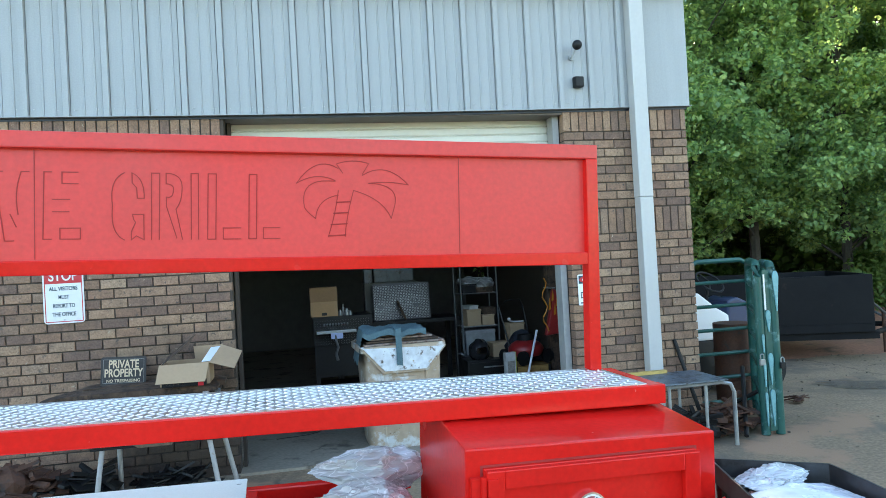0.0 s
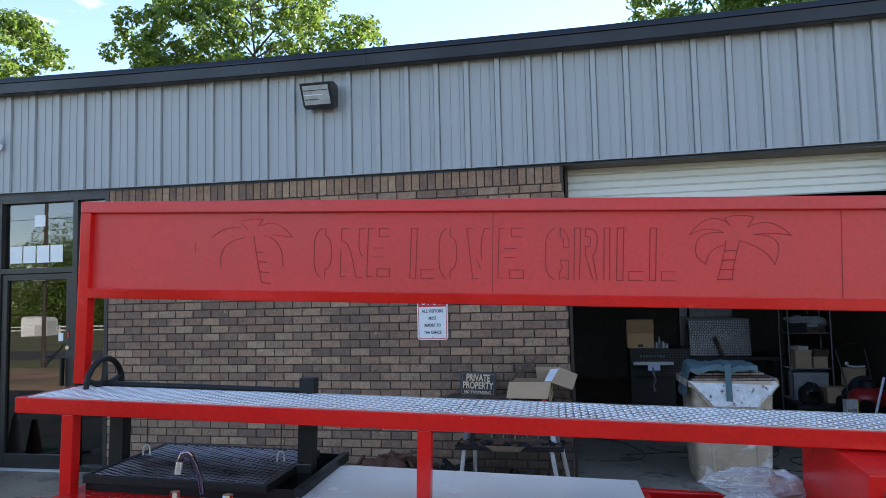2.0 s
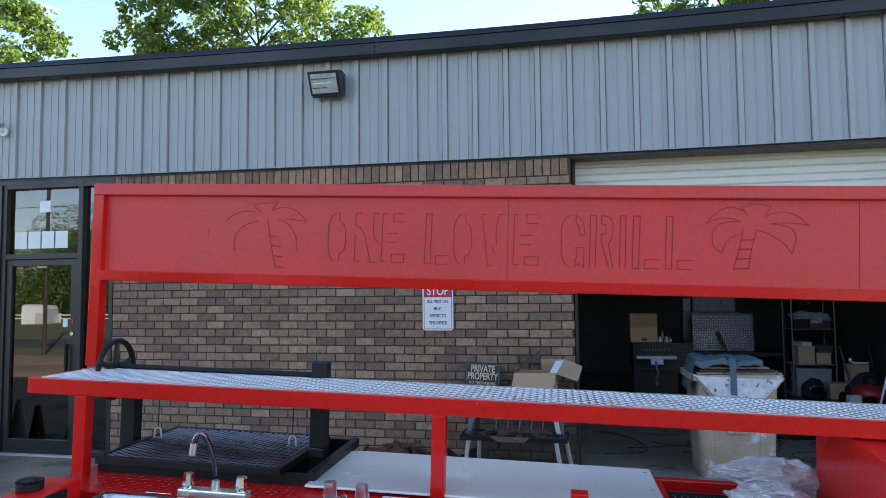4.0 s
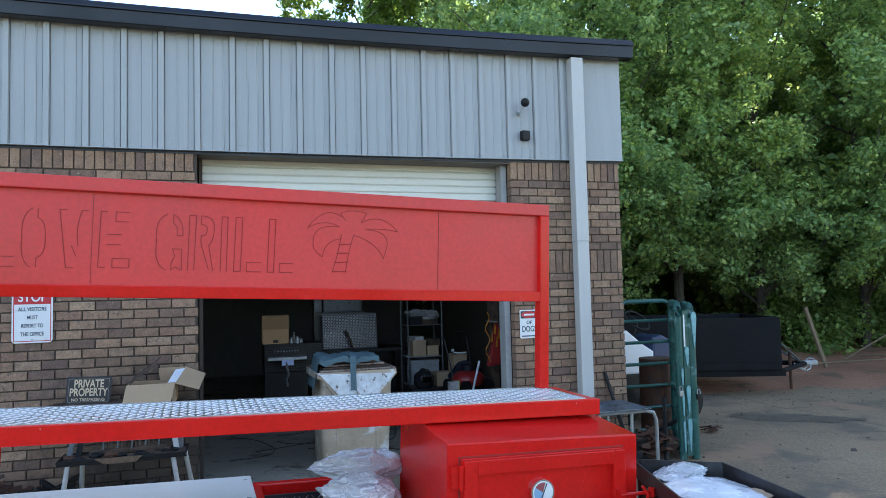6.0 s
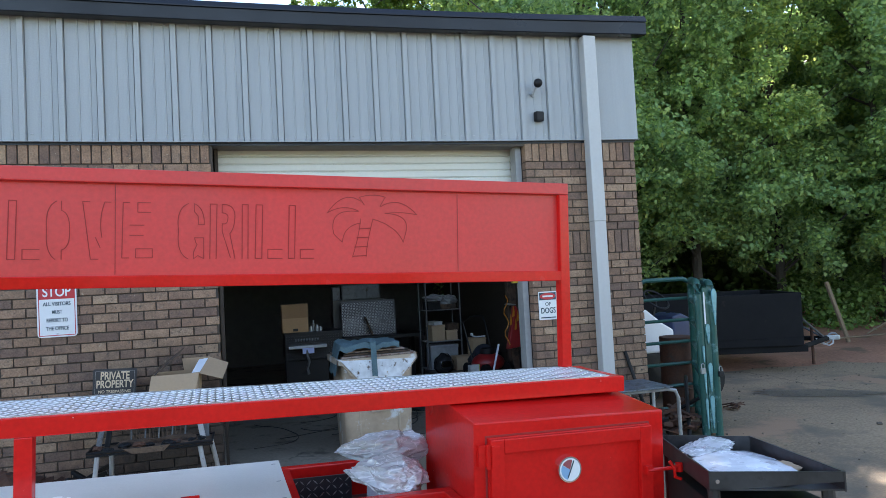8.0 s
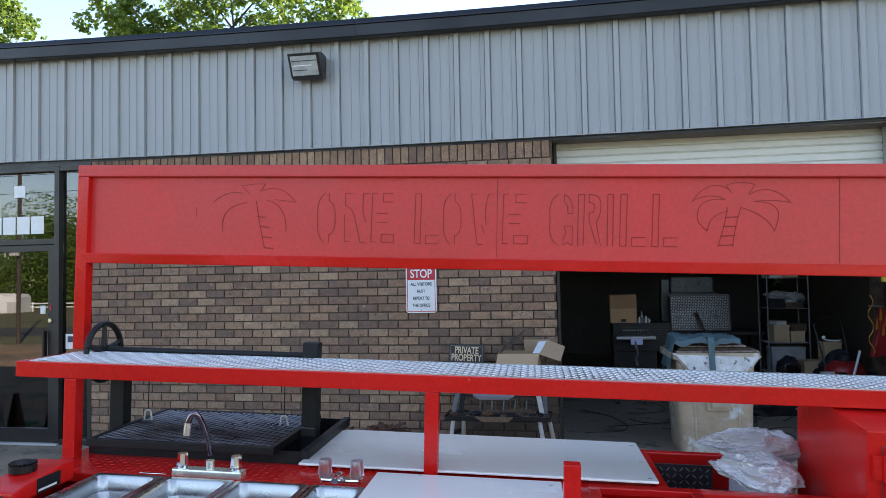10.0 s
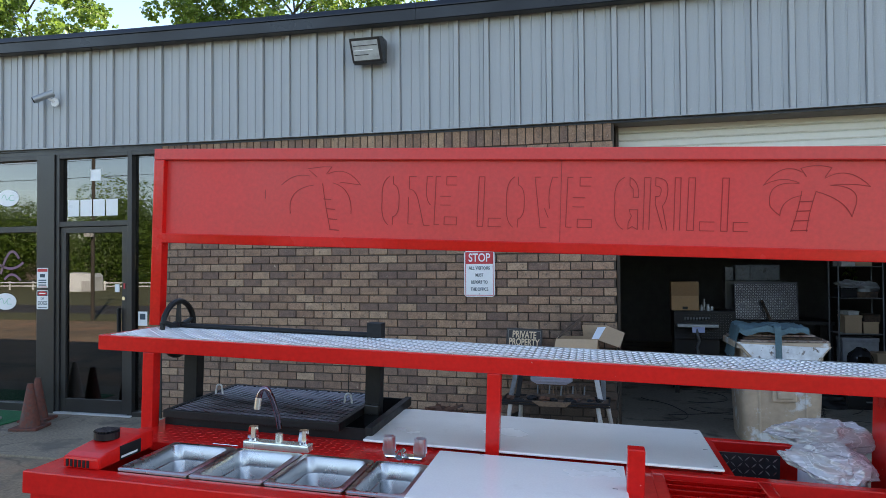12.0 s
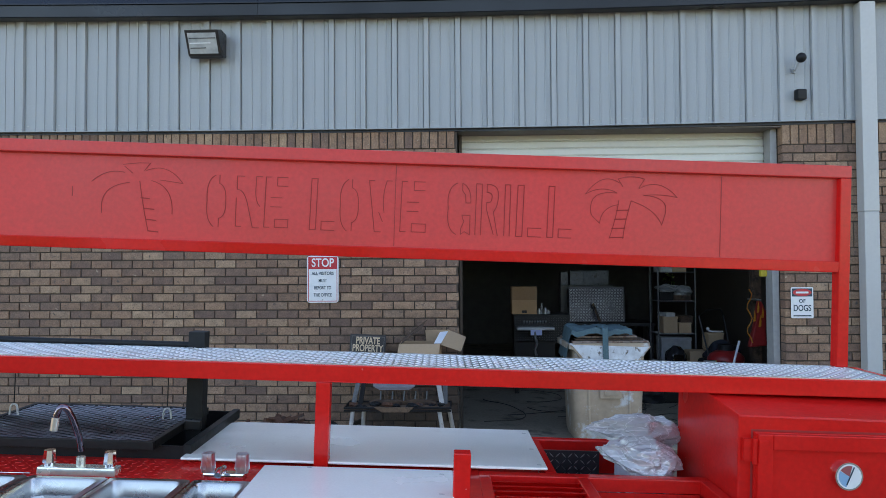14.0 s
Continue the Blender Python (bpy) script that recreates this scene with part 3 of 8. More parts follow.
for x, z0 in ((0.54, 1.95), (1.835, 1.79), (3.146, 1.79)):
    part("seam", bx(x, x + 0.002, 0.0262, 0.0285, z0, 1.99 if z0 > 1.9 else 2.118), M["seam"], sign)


def stroke(bm, pts, y=0.0262, w=0.0027):
    """A thin cut line along 2D points of the panel: one strip with mitred corners."""
    p = [Vector(pts[0])]
    for q in pts[1:]:
        if (Vector(q) - p[-1]).length > 1e-4:
            p.append(Vector(q))
    way = [(b - a).normalized() for a, b in zip(p[:-1], p[1:])]
    p[0] -= way[0] * w * 0.4
    p[-1] += way[-1] * w * 0.4
    rows = []
    for k, c in enumerate(p):
        a, b = way[max(0, k - 1)], way[min(len(way) - 1, k)]
        t = a + b
        t = t.normalized() if t.length > 0.2 else a
        n = Vector((-t.y, t.x)) * (w / 2) / max(0.5, t.dot(a))
        rows.append([bm.verts.new((c.x + e * n.x, d, c.y + e * n.y)) for e, d in ((1, y), (1, y + 0.002), (-1, y + 0.002), (-1, y))])
    for A, C in zip(rows[:-1], rows[1:]):
        for q in range(4):
            bm.faces.new((A[q], A[(q + 1) % 4], C[(q + 1) % 4], C[q]))
    bm.faces.new(rows[0])
    bm.faces.new(rows[-1])
    bmesh.ops.recalc_face_normals(bm, faces=bm.faces)


def bow(p0, p1, p2, n=10):
    return [((1 - t) ** 2 * p0[0] + 2 * t * (1 - t) * p1[0] + t * t * p2[0], (1 - t) ** 2 * p0[1] + 2 * t * (1 - t) * p1[1] + t * t * p2[1]) for t in [i / n for i in range(n + 1)]]


STEM = [(0.02, 0), (0.02, 1), (0.36, 1)]
GLYPH = {
    "O": [bow((0.4, 1), (-0.12, 0.9), (-0.02, 0.5)) + bow((-0.02, 0.5), (-0.1, 0.12), (0.35, 0)), [(0.62, 1), (0.62, 0.84)] + bow((0.62, 0.84), (1.0, 0.8), (0.98, 0.5)) + bow((0.98, 0.5), (1.02, 0.2), (0.62, 0.16)) + [(0.62, 0)]],
    "N": [[(0.3, 1), (0.02, 1), (0.02, 0.74)] + bow((0.02, 0.74), (0.28, 0.74), (0.42, 0.5)) + [(0.66, 0), (0.9, 0)], [(0.0, 0.57), (0.0, 0.02), (0.22, 0.02)], [(0.98, 1), (0.76, 1), (0.74, 0.7)] + bow((0.74, 0.7), (0.76, 0.5), (0.92, 0.42))],
    "E": [[(0.0, 0.02), (0.04, 1), (0.24, 1)], [(0.0, 0.02), (0.22, 0.02)], [(0.95, 1), (0.52, 1), (0.52, 0.83), (0.95, 0.83)], [(0.26, 0.6), (0.72, 0.6)], [(0.26, 0.42), (0.7, 0.42)], [(0.45, 0.02), (0.45, 0.18), (1, 0.18), (1, 0.02), (0.45, 0.02)]],
    "L": [[(0.02, 0), (0.06, 1), (0.3, 1), (0.26, 0), (0.02, 0)], [(0.48, 0), (0.48, 0.17), (1.0, 0.17)], [(0.48, 0), (1.0, 0)]],
    "V": [[(0.24, 1), (0.0, 1), (0.28, 0.0), (0.55, 0.0)], [(1.0, 1), (0.78, 1)] + bow((0.78, 1), (0.55, 0.7), (0.68, 0.38)), [(0.45, 0.38), (0.62, 0.2)]],
    "G": [bow((0.38, 1), (-0.12, 0.9), (0.0, 0.5)) + bow((0.0, 0.5), (-0.1, 0.1), (0.36, 0)), [(0.62, 1), (0.62, 0.85), (0.76, 0.78), (0.78, 0.62), (1, 0.62)] + bow((1, 0.62), (1.02, 0.92), (0.62, 1)), [(0.98, 0.38), (0.62, 0.38), (0.66, 0.3), (0.72, 0.26), (0.58, 0.12), (0.58, 0), (0.74, 0.06), (0.98, 0), (0.98, 0.38)]],
    "R": [[(0.02, 0), (0.04, 1), (0.3, 1), (0.26, 0)], bow((0.5, 1), (1.06, 1.0), (1.0, 0.74)) + bow((1.0, 0.74), (0.98, 0.56), (0.8, 0.46)) + [(1.0, 0)], [(0.5, 1), (0.5, 0.84)] + bow((0.5, 0.84), (0.78, 0.84), (0.72, 0.72)) + bow((0.72, 0.72), (0.7, 0.62), (0.5, 0.64)) + [(0.5, 0.5), (0.82, 0.02)]],
    "I": [[(0.0, 0), (0.05, 1), (0.95, 1), (0.9, 0)]],
}
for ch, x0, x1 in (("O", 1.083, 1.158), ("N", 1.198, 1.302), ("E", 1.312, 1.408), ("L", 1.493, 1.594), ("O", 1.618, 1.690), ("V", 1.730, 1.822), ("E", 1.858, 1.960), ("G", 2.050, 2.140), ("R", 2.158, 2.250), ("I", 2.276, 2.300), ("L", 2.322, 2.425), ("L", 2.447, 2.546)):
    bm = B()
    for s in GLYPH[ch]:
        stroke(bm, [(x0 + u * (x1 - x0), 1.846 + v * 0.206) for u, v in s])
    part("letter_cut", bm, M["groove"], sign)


def palm(cx, cz, k):
    """Outline of a palm tree cut into the panel; k mirrors it."""
    P = lambda u, v: (cx + k * u, cz + v)
    fr = [bow((-0.05, 0.10), (-0.12, 0.145), (-0.185, 0.05)), bow((-0.185, 0.05), (-0.12, 0.09), (-0.06, 0.06)), bow((-0.06, 0.058), (-0.18, 0.07), (-0.16, -0.03)) + bow((-0.16, -0.03), (-0.15, -0.045), (-0.125, -0.065)),
          bow((-0.125, -0.065), (-0.12, 0.0), (-0.05, 0.012)), [(-0.035, 0.085), (-0.055, 0.115)] + bow((-0.055, 0.115), (0.0, 0.135), (0.052, 0.118)) + [(0.03, 0.082)],
          bow((0.03, 0.078), (0.11, 0.13), (0.185, 0.048)), bow((0.185, 0.048), (0.12, 0.062), (0.05, 0.052)), bow((0.05, 0.052), (0.155, 0.05), (0.138, -0.02)) + [(0.125, -0.065)], bow((0.125, -0.065), (0.10, 0.0), (0.0, 0.028)),
          bow((-0.05, 0.028), (-0.06, -0.05), (-0.085, -0.125)), bow((0.0, 0.028), (-0.025, -0.06), (-0.03, -0.125))]
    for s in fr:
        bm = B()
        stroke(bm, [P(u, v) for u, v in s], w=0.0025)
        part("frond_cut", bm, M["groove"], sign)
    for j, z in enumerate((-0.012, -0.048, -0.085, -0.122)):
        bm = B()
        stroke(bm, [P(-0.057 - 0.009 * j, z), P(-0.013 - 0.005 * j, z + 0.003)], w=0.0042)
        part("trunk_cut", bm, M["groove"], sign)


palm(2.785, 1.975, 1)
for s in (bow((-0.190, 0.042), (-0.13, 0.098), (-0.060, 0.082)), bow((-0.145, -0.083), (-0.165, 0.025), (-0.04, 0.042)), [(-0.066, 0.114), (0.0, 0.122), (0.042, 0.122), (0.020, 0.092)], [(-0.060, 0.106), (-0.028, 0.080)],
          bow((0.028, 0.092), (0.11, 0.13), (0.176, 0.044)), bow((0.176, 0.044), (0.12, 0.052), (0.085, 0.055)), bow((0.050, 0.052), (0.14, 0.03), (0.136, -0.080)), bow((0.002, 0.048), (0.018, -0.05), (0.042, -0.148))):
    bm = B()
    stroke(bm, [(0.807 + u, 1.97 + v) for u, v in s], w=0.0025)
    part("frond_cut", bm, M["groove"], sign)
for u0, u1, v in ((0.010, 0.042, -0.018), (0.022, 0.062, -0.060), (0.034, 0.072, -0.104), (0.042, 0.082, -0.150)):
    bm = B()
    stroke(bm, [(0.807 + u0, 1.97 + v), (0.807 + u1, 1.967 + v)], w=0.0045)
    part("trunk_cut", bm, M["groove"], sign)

# shelf with tread plate
shelf = part("shelf_front_rail", bx(-0.02, 3.718, -0.309, -0.262, 1.293, 1.354), RED, tl, bevel=0.004)
part("shelf_back_rail", bx(-0.02, 3.718, 0.003, 0.05, 1.293, 1.353), RED, tl, bevel=0.004)
for x in (-0.02, 3.668):
    part("shelf_end_rail", bx(x, x + 0.05, -0.2615, 0.0025, 1.293, 1.352), RED, tl, bevel=0.004)
part("shelf_plate", bx(0.028, 3.66, -0.294, 0.046, 1.345, 1.3565), M["tread"], tl, "bright aluminium tread plate")


def lozenges(x0, x1, y0, y1, z, step, size):
    """Raised tread bars in alternating directions."""
    verts, faces = [], []
    nx, ny = int((x1 - x0) / step), int((y1 - y0) / step)
    for i in range(nx):
        for j in range(ny):
            cx, cy = x0 + (i + 0.5) * step, y0 + (j + 0.5) * step
            a = radians(45 if (i + j) % 2 else -45)
            ca, sa = math.cos(a), math.sin(a)
            o = len(verts)
            for u, v, w in ((-1, 0, 0), (0, -0.20, 0), (1, 0, 0), (0, 0.20, 0), (-0.72, 0, 1), (0, -0.09, 1), (0.72, 0, 1), (0, 0.09, 1)):
                U, V = u * size, v * size
                verts.append((cx + U * ca - V * sa, cy + U * sa + V * ca, z + w * 0.0019))
            faces += [(o, o + 1, o + 5, o + 4), (o + 1, o + 2, o + 6, o + 5), (o + 2, o + 3, o + 7, o + 6), (o + 3, o, o + 4, o + 7), (o + 4, o + 5, o + 6, o + 7)]
    return verts, faces


def tread_bars(name, data, material, parent):
    me = bpy.data.meshes.new(name)
    me.from_pydata(data[0], [], data[1])
    me.materials.append(material)
    ob = new(name, me)
    ob.parent = parent
    return tagged(ob, kind="stuff")


tread_bars("tread_pattern", lozenges(0.03, 3.655, -0.292, 0.045, 1.3565, 0.0262, 0.0172), M["treadbar"], tl)
for x in (0.185, 1.60):
    part("shelf_post", bx(x, x + 0.05, -0.305, -0.255, DK - 0.04, 1.2925), RED, tl, bevel=0.004)

# deck
for x0, x1, y0, y1 in ((0.195, 0.27, -0.88, -0.05), (0.2705, 1.4495, -0.88, -0.825), (0.2705, 1.4495, -0.485, -0.24), (1.45, 2.18, -0.88, 0.22)):
    part("deck_plate", bx(x0, x1, y0, y1, DK - 0.03, DK), RED, tl, "red deck plate")
tread_bars("deck_pattern", lozenges(0.3, 1.44, -0.47, -0.25, DK, 0.03, 0.0105), RED, tl)
part("front_rail", bx(0.185, 2.2, -0.905, -0.8805, DK - 0.07, DK + 0.002), RED, tl, bevel=0.004)
part("body_panel", bx(0.20, 2.2, -0.885, -0.87, 0.42, DK - 0.071), RED, tl)
part("body_door", bx(0.30, 1.0, -0.902, -0.886, 0.48, DK - 0.11), RED, tl, bevel=0.004)
part("body_panel", bx(0.20, 0.215, -0.869, -0.05, 0.42, DK - 0.031), RED, tl)
part("body_panel", bx(1.16, 2.98, 0.2, 0.215, 0.42, DK - 0.04), RED, tl)
for x0, x1, y0, y1 in ((2.18, 2.99, -0.33, -0.285), (2.42, 2.46, -0.2845, 0.18), (2.42, 2.99, 0.18, 0.225), (2.95, 2.99, -0.88, -0.3305), (2.18, 2.22, -0.88, -0.3305), (2.2205, 2.9495, -0.88, -0.84), (2.52, 2.56, -0.8395, -0.3305)):
    part("frame_rail", bx(x0, x1, y0, y1, DK - 0.045, DK + 0.003), RED, tl, bevel=0.004)
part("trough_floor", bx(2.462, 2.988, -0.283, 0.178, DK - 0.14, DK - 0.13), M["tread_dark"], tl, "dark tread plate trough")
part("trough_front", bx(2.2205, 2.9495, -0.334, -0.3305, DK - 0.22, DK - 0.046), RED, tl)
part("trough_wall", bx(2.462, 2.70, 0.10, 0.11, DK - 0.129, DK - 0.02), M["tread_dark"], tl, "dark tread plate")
lzw = lozenges(2.465, 2.695, 0.0, 0.105, 0, 0.0255, 0.0135)
M["troughbar"] = mat("dull_trough_tread", (0.42, 0.41, 0.42), 0.35, metal=0.8, var=0.2)
tread_bars("tread_pattern", ([(x, 0.0995 - z, DK - 0.128 + y) for x, y, z in lzw[0]], lzw[1]), M["troughbar"], tl)
tread_bars("tread_pattern", lozenges(2.465, 2.985, -0.28, 0.098, DK - 0.1298, 0.0255, 0.0135), M["troughbar"], tl)
bm = B()
for i in range(9):
    y = -0.37 - i * 0.05
    prism(bm, [(y, DK - 0.012), (y - 0.03, DK + 0.004), (y - 0.036, DK + 0.004), (y - 0.008, DK - 0.016)], 2.2225, 2.518, "x")
box(bm, 2.2215, 2.5185, -0.838, -0.332, DK - 0.04, DK - 0.03)
part("louvre", bm, RED, tl, "red louvred vent panel")
part("stub_post", bx(2.083, 2.135, -0.64, -0.59, DK + 0.0005, 1.148), RED, tl, bevel=0.004)


def pan(x0, x1, y0, y1, depth, parent):
    """Stainless drop-in pan with a rolled rim and rounded well."""
    bm = B()

    def ring(ix, iy, r, z, n=5):
        out = []
        for cx, cy, a0 in ((x1 - ix - r, y1 - iy - r, 0), (x0 + ix + r, y1 - iy - r, 90), (x0 + ix + r, y0 + iy + r, 180), (x1 - ix - r, y0 + iy + r, 270)):
            for k in range(n + 1):
                a = radians(a0 + 90 * k / n)
                out.append(bm.verts.new((cx + r * math.cos(a), cy + r * math.sin(a), z)))
        return out
    rs = [ring(0, 0, 0.012, DK + 0.001), ring(0.0, 0.0, 0.012, DK + 0.007), ring(0.004, 0.004, 0.012, DK + 0.010), ring(0.020, 0.020, 0.03, DK + 0.009), ring(0.024, 0.024, 0.03, DK + 0.003), ring(0.028, 0.028, 0.035, DK - depth * 0.35), ring(0.034, 0.034, 0.035, DK - depth * 0.36), ring(0.05, 0.05, 0.04, DK - depth * 0.95), ring(0.065, 0.065, 0.035, DK - depth)]
    for A, C in zip(rs[:-1], rs[1:]):
        for i in range(len(A)):
            bm.faces.new((A[i], A[(i + 1) % len(A)], C[(i + 1) % len(A)], C[i]))
    bm.faces.new(rs[-1])
    return part("sink_pan", bm, M["steel"], parent, "stainless steel sink pan", smooth=True)


for x0, x1 in ((0.462, 0.716), (0.720, 0.974), (0.978, 1.240), (1.246, 1.44)):
    pan(x0, x1, -0.82, -0.492, 0.12, tl)


def handle_knob(bm, x, y, z, r=0.022, h=0.05):
    rod(bm, (x, y, z), (x, y, z + h * 0.2), r * 0.8, 12)
    rod(bm, (x, y, z + h * 0.2), (x, y, z + h), r, 8, r * 0.82)


# pale yellowish chrome: bright reflections are put into the base colour
M["plate"] = mat("bright_reflection_chrome", (0.80, 0.78, 0.66), 0.22, metal=0.7, var=0.12, grain=60, stain=20)
fau = part("faucet", bx(0.722, 0.98, -0.465, -0.415, DK, DK + 0.028), M["plate"], tl, "chrome gooseneck faucet", bevel=0.006)
bm = B()
fx, fy, fz = 0.855, -0.44, DK + 0.028
pts = [(fx, fy, fz + 0.05), (fx - 0.003, fy - 0.012, fz + 0.10), (fx - 0.018, fy - 0.030, fz + 0.165), (fx - 0.028, fy - 0.041, fz + 0.192), (fx - 0.035, fy - 0.048, fz + 0.201), (fx - 0.043, fy - 0.052, fz + 0.203), (fx - 0.050, fy - 0.054, fz + 0.196), (fx - 0.056, fy - 0.055, fz + 0.178), (fx - 0.061, fy - 0.056, fz + 0.150)]
pipe(bm, pts, 0.0102, 10)
part("spout", bm, M["spout"], fau, "curved chrome spout, dark reflections in its colour", smooth=True)
# separate pale tip paints the highlight at the spout's end
bm = B(); rod(bm, (fx - 0.058, fy - 0.056, fz + 0.170), (fx - 0.063, fy - 0.056, fz + 0.128), 0.0125, 12)
part("aerator", bm, M["plate"], fau, "spout tip coloured bright for its highlight", smooth=True)
bm = B(); rod(bm, (fx, fy, fz), (fx, fy, fz + 0.03), 0.0145, 12)
part("spout_collar", bm, M["plate"], fau, "bright spout collar", smooth=True)
for x in (0.752, 0.952):
    bm = B(); handle_knob(bm, x, -0.44, DK + 0.028)
    part("tap_handle", bm, M["chrome"], fau, smooth=True)
mix = part("mixer_tap", bx(1.262, 1.40, -0.455, -0.415, DK, DK + 0.02), M["chrome"], tl, "small chrome mixer with clear handles", bevel=0.006)
M["acrylic"] = glass_mat("clear_acrylic", (0.93, 0.95, 0.97), 0.28)
for x in (1.275, 1.388):
    bm = B(); handle_knob(bm, x, -0.437, DK + 0.02, 0.026, 0.062)
    part("tap_handle", bm, M["acrylic"], mix, "clear faceted tap handle", smooth=True)
bm = B(); pipe(bm, [(1.33, -0.437, DK + 0.015), (1.33, -0.45, DK + 0.035), (1.33, -0.49, DK + 0.04), (1.33, -0.51, DK + 0.03)], 0.012, 10)
part("spout", bm, M["chrome"], mix, smooth=True)

wr = part("wrench", bx(0.60, 0.70, -0.462, -0.456, DK + 0.003, DK + 0.007), M["chrome"], tl, "small bright spanner lying on the deck", bevel=0.001)
# loose metal covers
bm = B(); prism(bm, [(1.128, -0.293), (2.426, -0.293), (2.426, 0.262), (1.190, 0.262), (1.150, 0.245), (1.136, 0.20)], DK + 0.012, DK + 0.022, "z")
part("griddle_cover", bm, M["sheet"], tl, "brushed aluminium griddle cover", bevel=0.005)
bm = B(); box(bm, 1.445, 2.088, -0.87, -0.37, DK + 0.018, DK + 0.028)
part("griddle_cover", bm, M["sheet"], tl, "brushed aluminium griddle cover", bevel=0.005)
for x, y, z in ((2.40, -0.26, DK + 0.0225), (2.40, 0.2, DK + 0.0225), (2.40, -0.05, DK + 0.0225), (2.05, -0.42, DK + 0.0285), (2.05, -0.62, DK + 0.0285), (1.60, -0.385, DK + 0.0285)):
    part("bolt_slot", bx(x - 0.008, x + 0.008, y - 0.002, y + 0.002, z - 0.001, z), M["rubber"], tl)

# grill with lifting grate
gr = thing("charcoal_grill", "black steel grill with a chain-hung lifting grate", "grill", m=TR.copy())
bm = B()
GX0, GX1, GY0, GY1 = 0.25, 1.12, -0.235, 0.36
for a in ((GX0, GX1, GY0, GY0 + 0.008), (GX0, GX1, GY1 - 0.008, GY1), (GX0, GX0 + 0.008, GY0 + 0.0085, GY1 - 0.0085), (GX1 - 0.008, GX1, GY0 + 0.0085, GY1 - 0.0085)):
    box(bm, a[0], a[1], a[2], a[3], 0.62, 1.035)
box(bm, GX0 + 0.009, GX1 - 0.009, GY0 + 0.009, GY1 - 0.009, 0.62, 0.63)
part("firebox", bm, M["black"], gr)
bm = B()
box(bm, GX1 + 0.001, GX1 + 0.03, GY0 - 0.01, GY1, 1.005, 1.045)
part("firebox_rim", bm, M["black"], gr, bevel=0.003)
bm = B()
g0, g1, h0, h1, gz = 0.275, 1.03, -0.29, 0.30, 1.062
box(bm, g0, g1, h0, h0 + 0.02, gz - 0.03, gz); box(bm, g0, g1, h1 - 0.02, h1, gz - 0.03, gz)
box(bm, g0, g0 + 0.02, h0 + 0.0205, h1 - 0.0205, gz - 0.03, gz); box(bm, g1 - 0.02, g1, h0 + 0.0205, h1 - 0.0205, gz - 0.03, gz)
grate = part("grate_frame", bm, M["black"], gr, bevel=0.002)
bm = B()
n = 30
for k in range(-40, 90):            # diamond mesh of expanded metal
    for s in (1, -1):
        # lines x = c + s * 2.2 * (y - h0)
        c = g0 - 0.4 + k * 0.054
        y0, y1 = h0 + 0.02, h1 - 0.02
        xa, xb = c, c + s * 2.0 * (y1 - y0)
        t0, t1 = 0.0, 1.0
        lo, hi = g0 + 0.02, g1 - 0.02
        d = xb - xa
        ta, tb = (lo - xa) / d, (hi - xa) / d
        t0, t1 = max(0, min(ta, tb)), min(1, max(ta, tb))
        if t1 - t0 > 0.02:
            rod(bm, (xa + d * t0, y0 + (y1 - y0) * t0, gz - 0.006), (xa + d * t1, y0 + (y1 - y0) * t1, gz - 0.004), 0.0023, 4)
part("expanded_mesh", bm, mat("worn_steel_mesh", (0.29, 0.29, 0.295), 0.36, metal=0.9, var=0.3, grain=30, stain=8), grate, "black expanded steel mesh", kind="stuff")
for x in (0.168, 1.03):
    part("lift_post", bx(x, x + 0.065, 0.02, 0.08, 0.62, 1.30 if x < 0.5 else 1.42), M["black"], gr, bevel=0.003)
part("post_clamp", bx(1.035, 1.098, -0.005, 0.0195, 1.036, 1.075), M["bronze"], gr, "dark steel clamp", bevel=0.004)
bm = B(); rod(bm, (0.09, 0.05, 1.365), (1.035, 0.05, 1.365), 0.012, 10)
part("axle", bm, M["black"], gr, smooth=True)
wc = Vector((0.115, 0.05, 1.352))
bm = B(); pipe(bm, arc(wc, 0.124, 0, 345, 23, "yz"), 0.013, 8, closed=True)
wheel = part("lift_wheel", bm, M["black"], gr, "black spoked hand wheel", smooth=True)
for k in range(5):
    a = radians(90 + 72 * k)
    bm = B(); rod(bm, wc, wc + Vector((0, 0.118 * math.cos(a), 0.118 * math.sin(a))), 0.017, 6, 0.010)
    part("spoke", bm, M["black"], wheel)
bm = B(); rod(bm, wc - Vector((0.02, 0, 0)), wc + Vector((0.02, 0, 0)), 0.03, 12)
part("hub", bm, M["black"], wheel)
M["zinc"] = mat("zinc_plating", (0.62, 0.62, 0.60), 0.4, metal=0.3, var=0.1)
for x in (0.33, 0.945):
    bm = B(); rod(bm, (x, 0.05, 1.106), (x, 0.05, 1.36), 0.0022, 5)
    part("lift_cable", bm, M["black"], gr)
    bm = B(); pipe(bm, [(x - 0.017, 0.05, 1.064), (x - 0.014, 0.05, 1.09)] + arc((x, 0.05, 1.094), 0.013, 170, 10, 6) + [(x + 0.014, 0.05, 1.09), (x + 0.017, 0.05, 1.064)], 0.0042, 6)
    part("shackle", bm, M["zinc"], gr, "galvanised shackle", smooth=True)
for x0, x1 in ((GX0 + 0.02, GX0 + 0.07), (GX1 - 0.07, GX1 - 0.02)):
    for y0 in (GY0 + 0.02, GY1 - 0.07):
        part("leg", bx(x0, x1, y0, y0 + 0.05, 0.0, 0.6195), M["black"], gr)

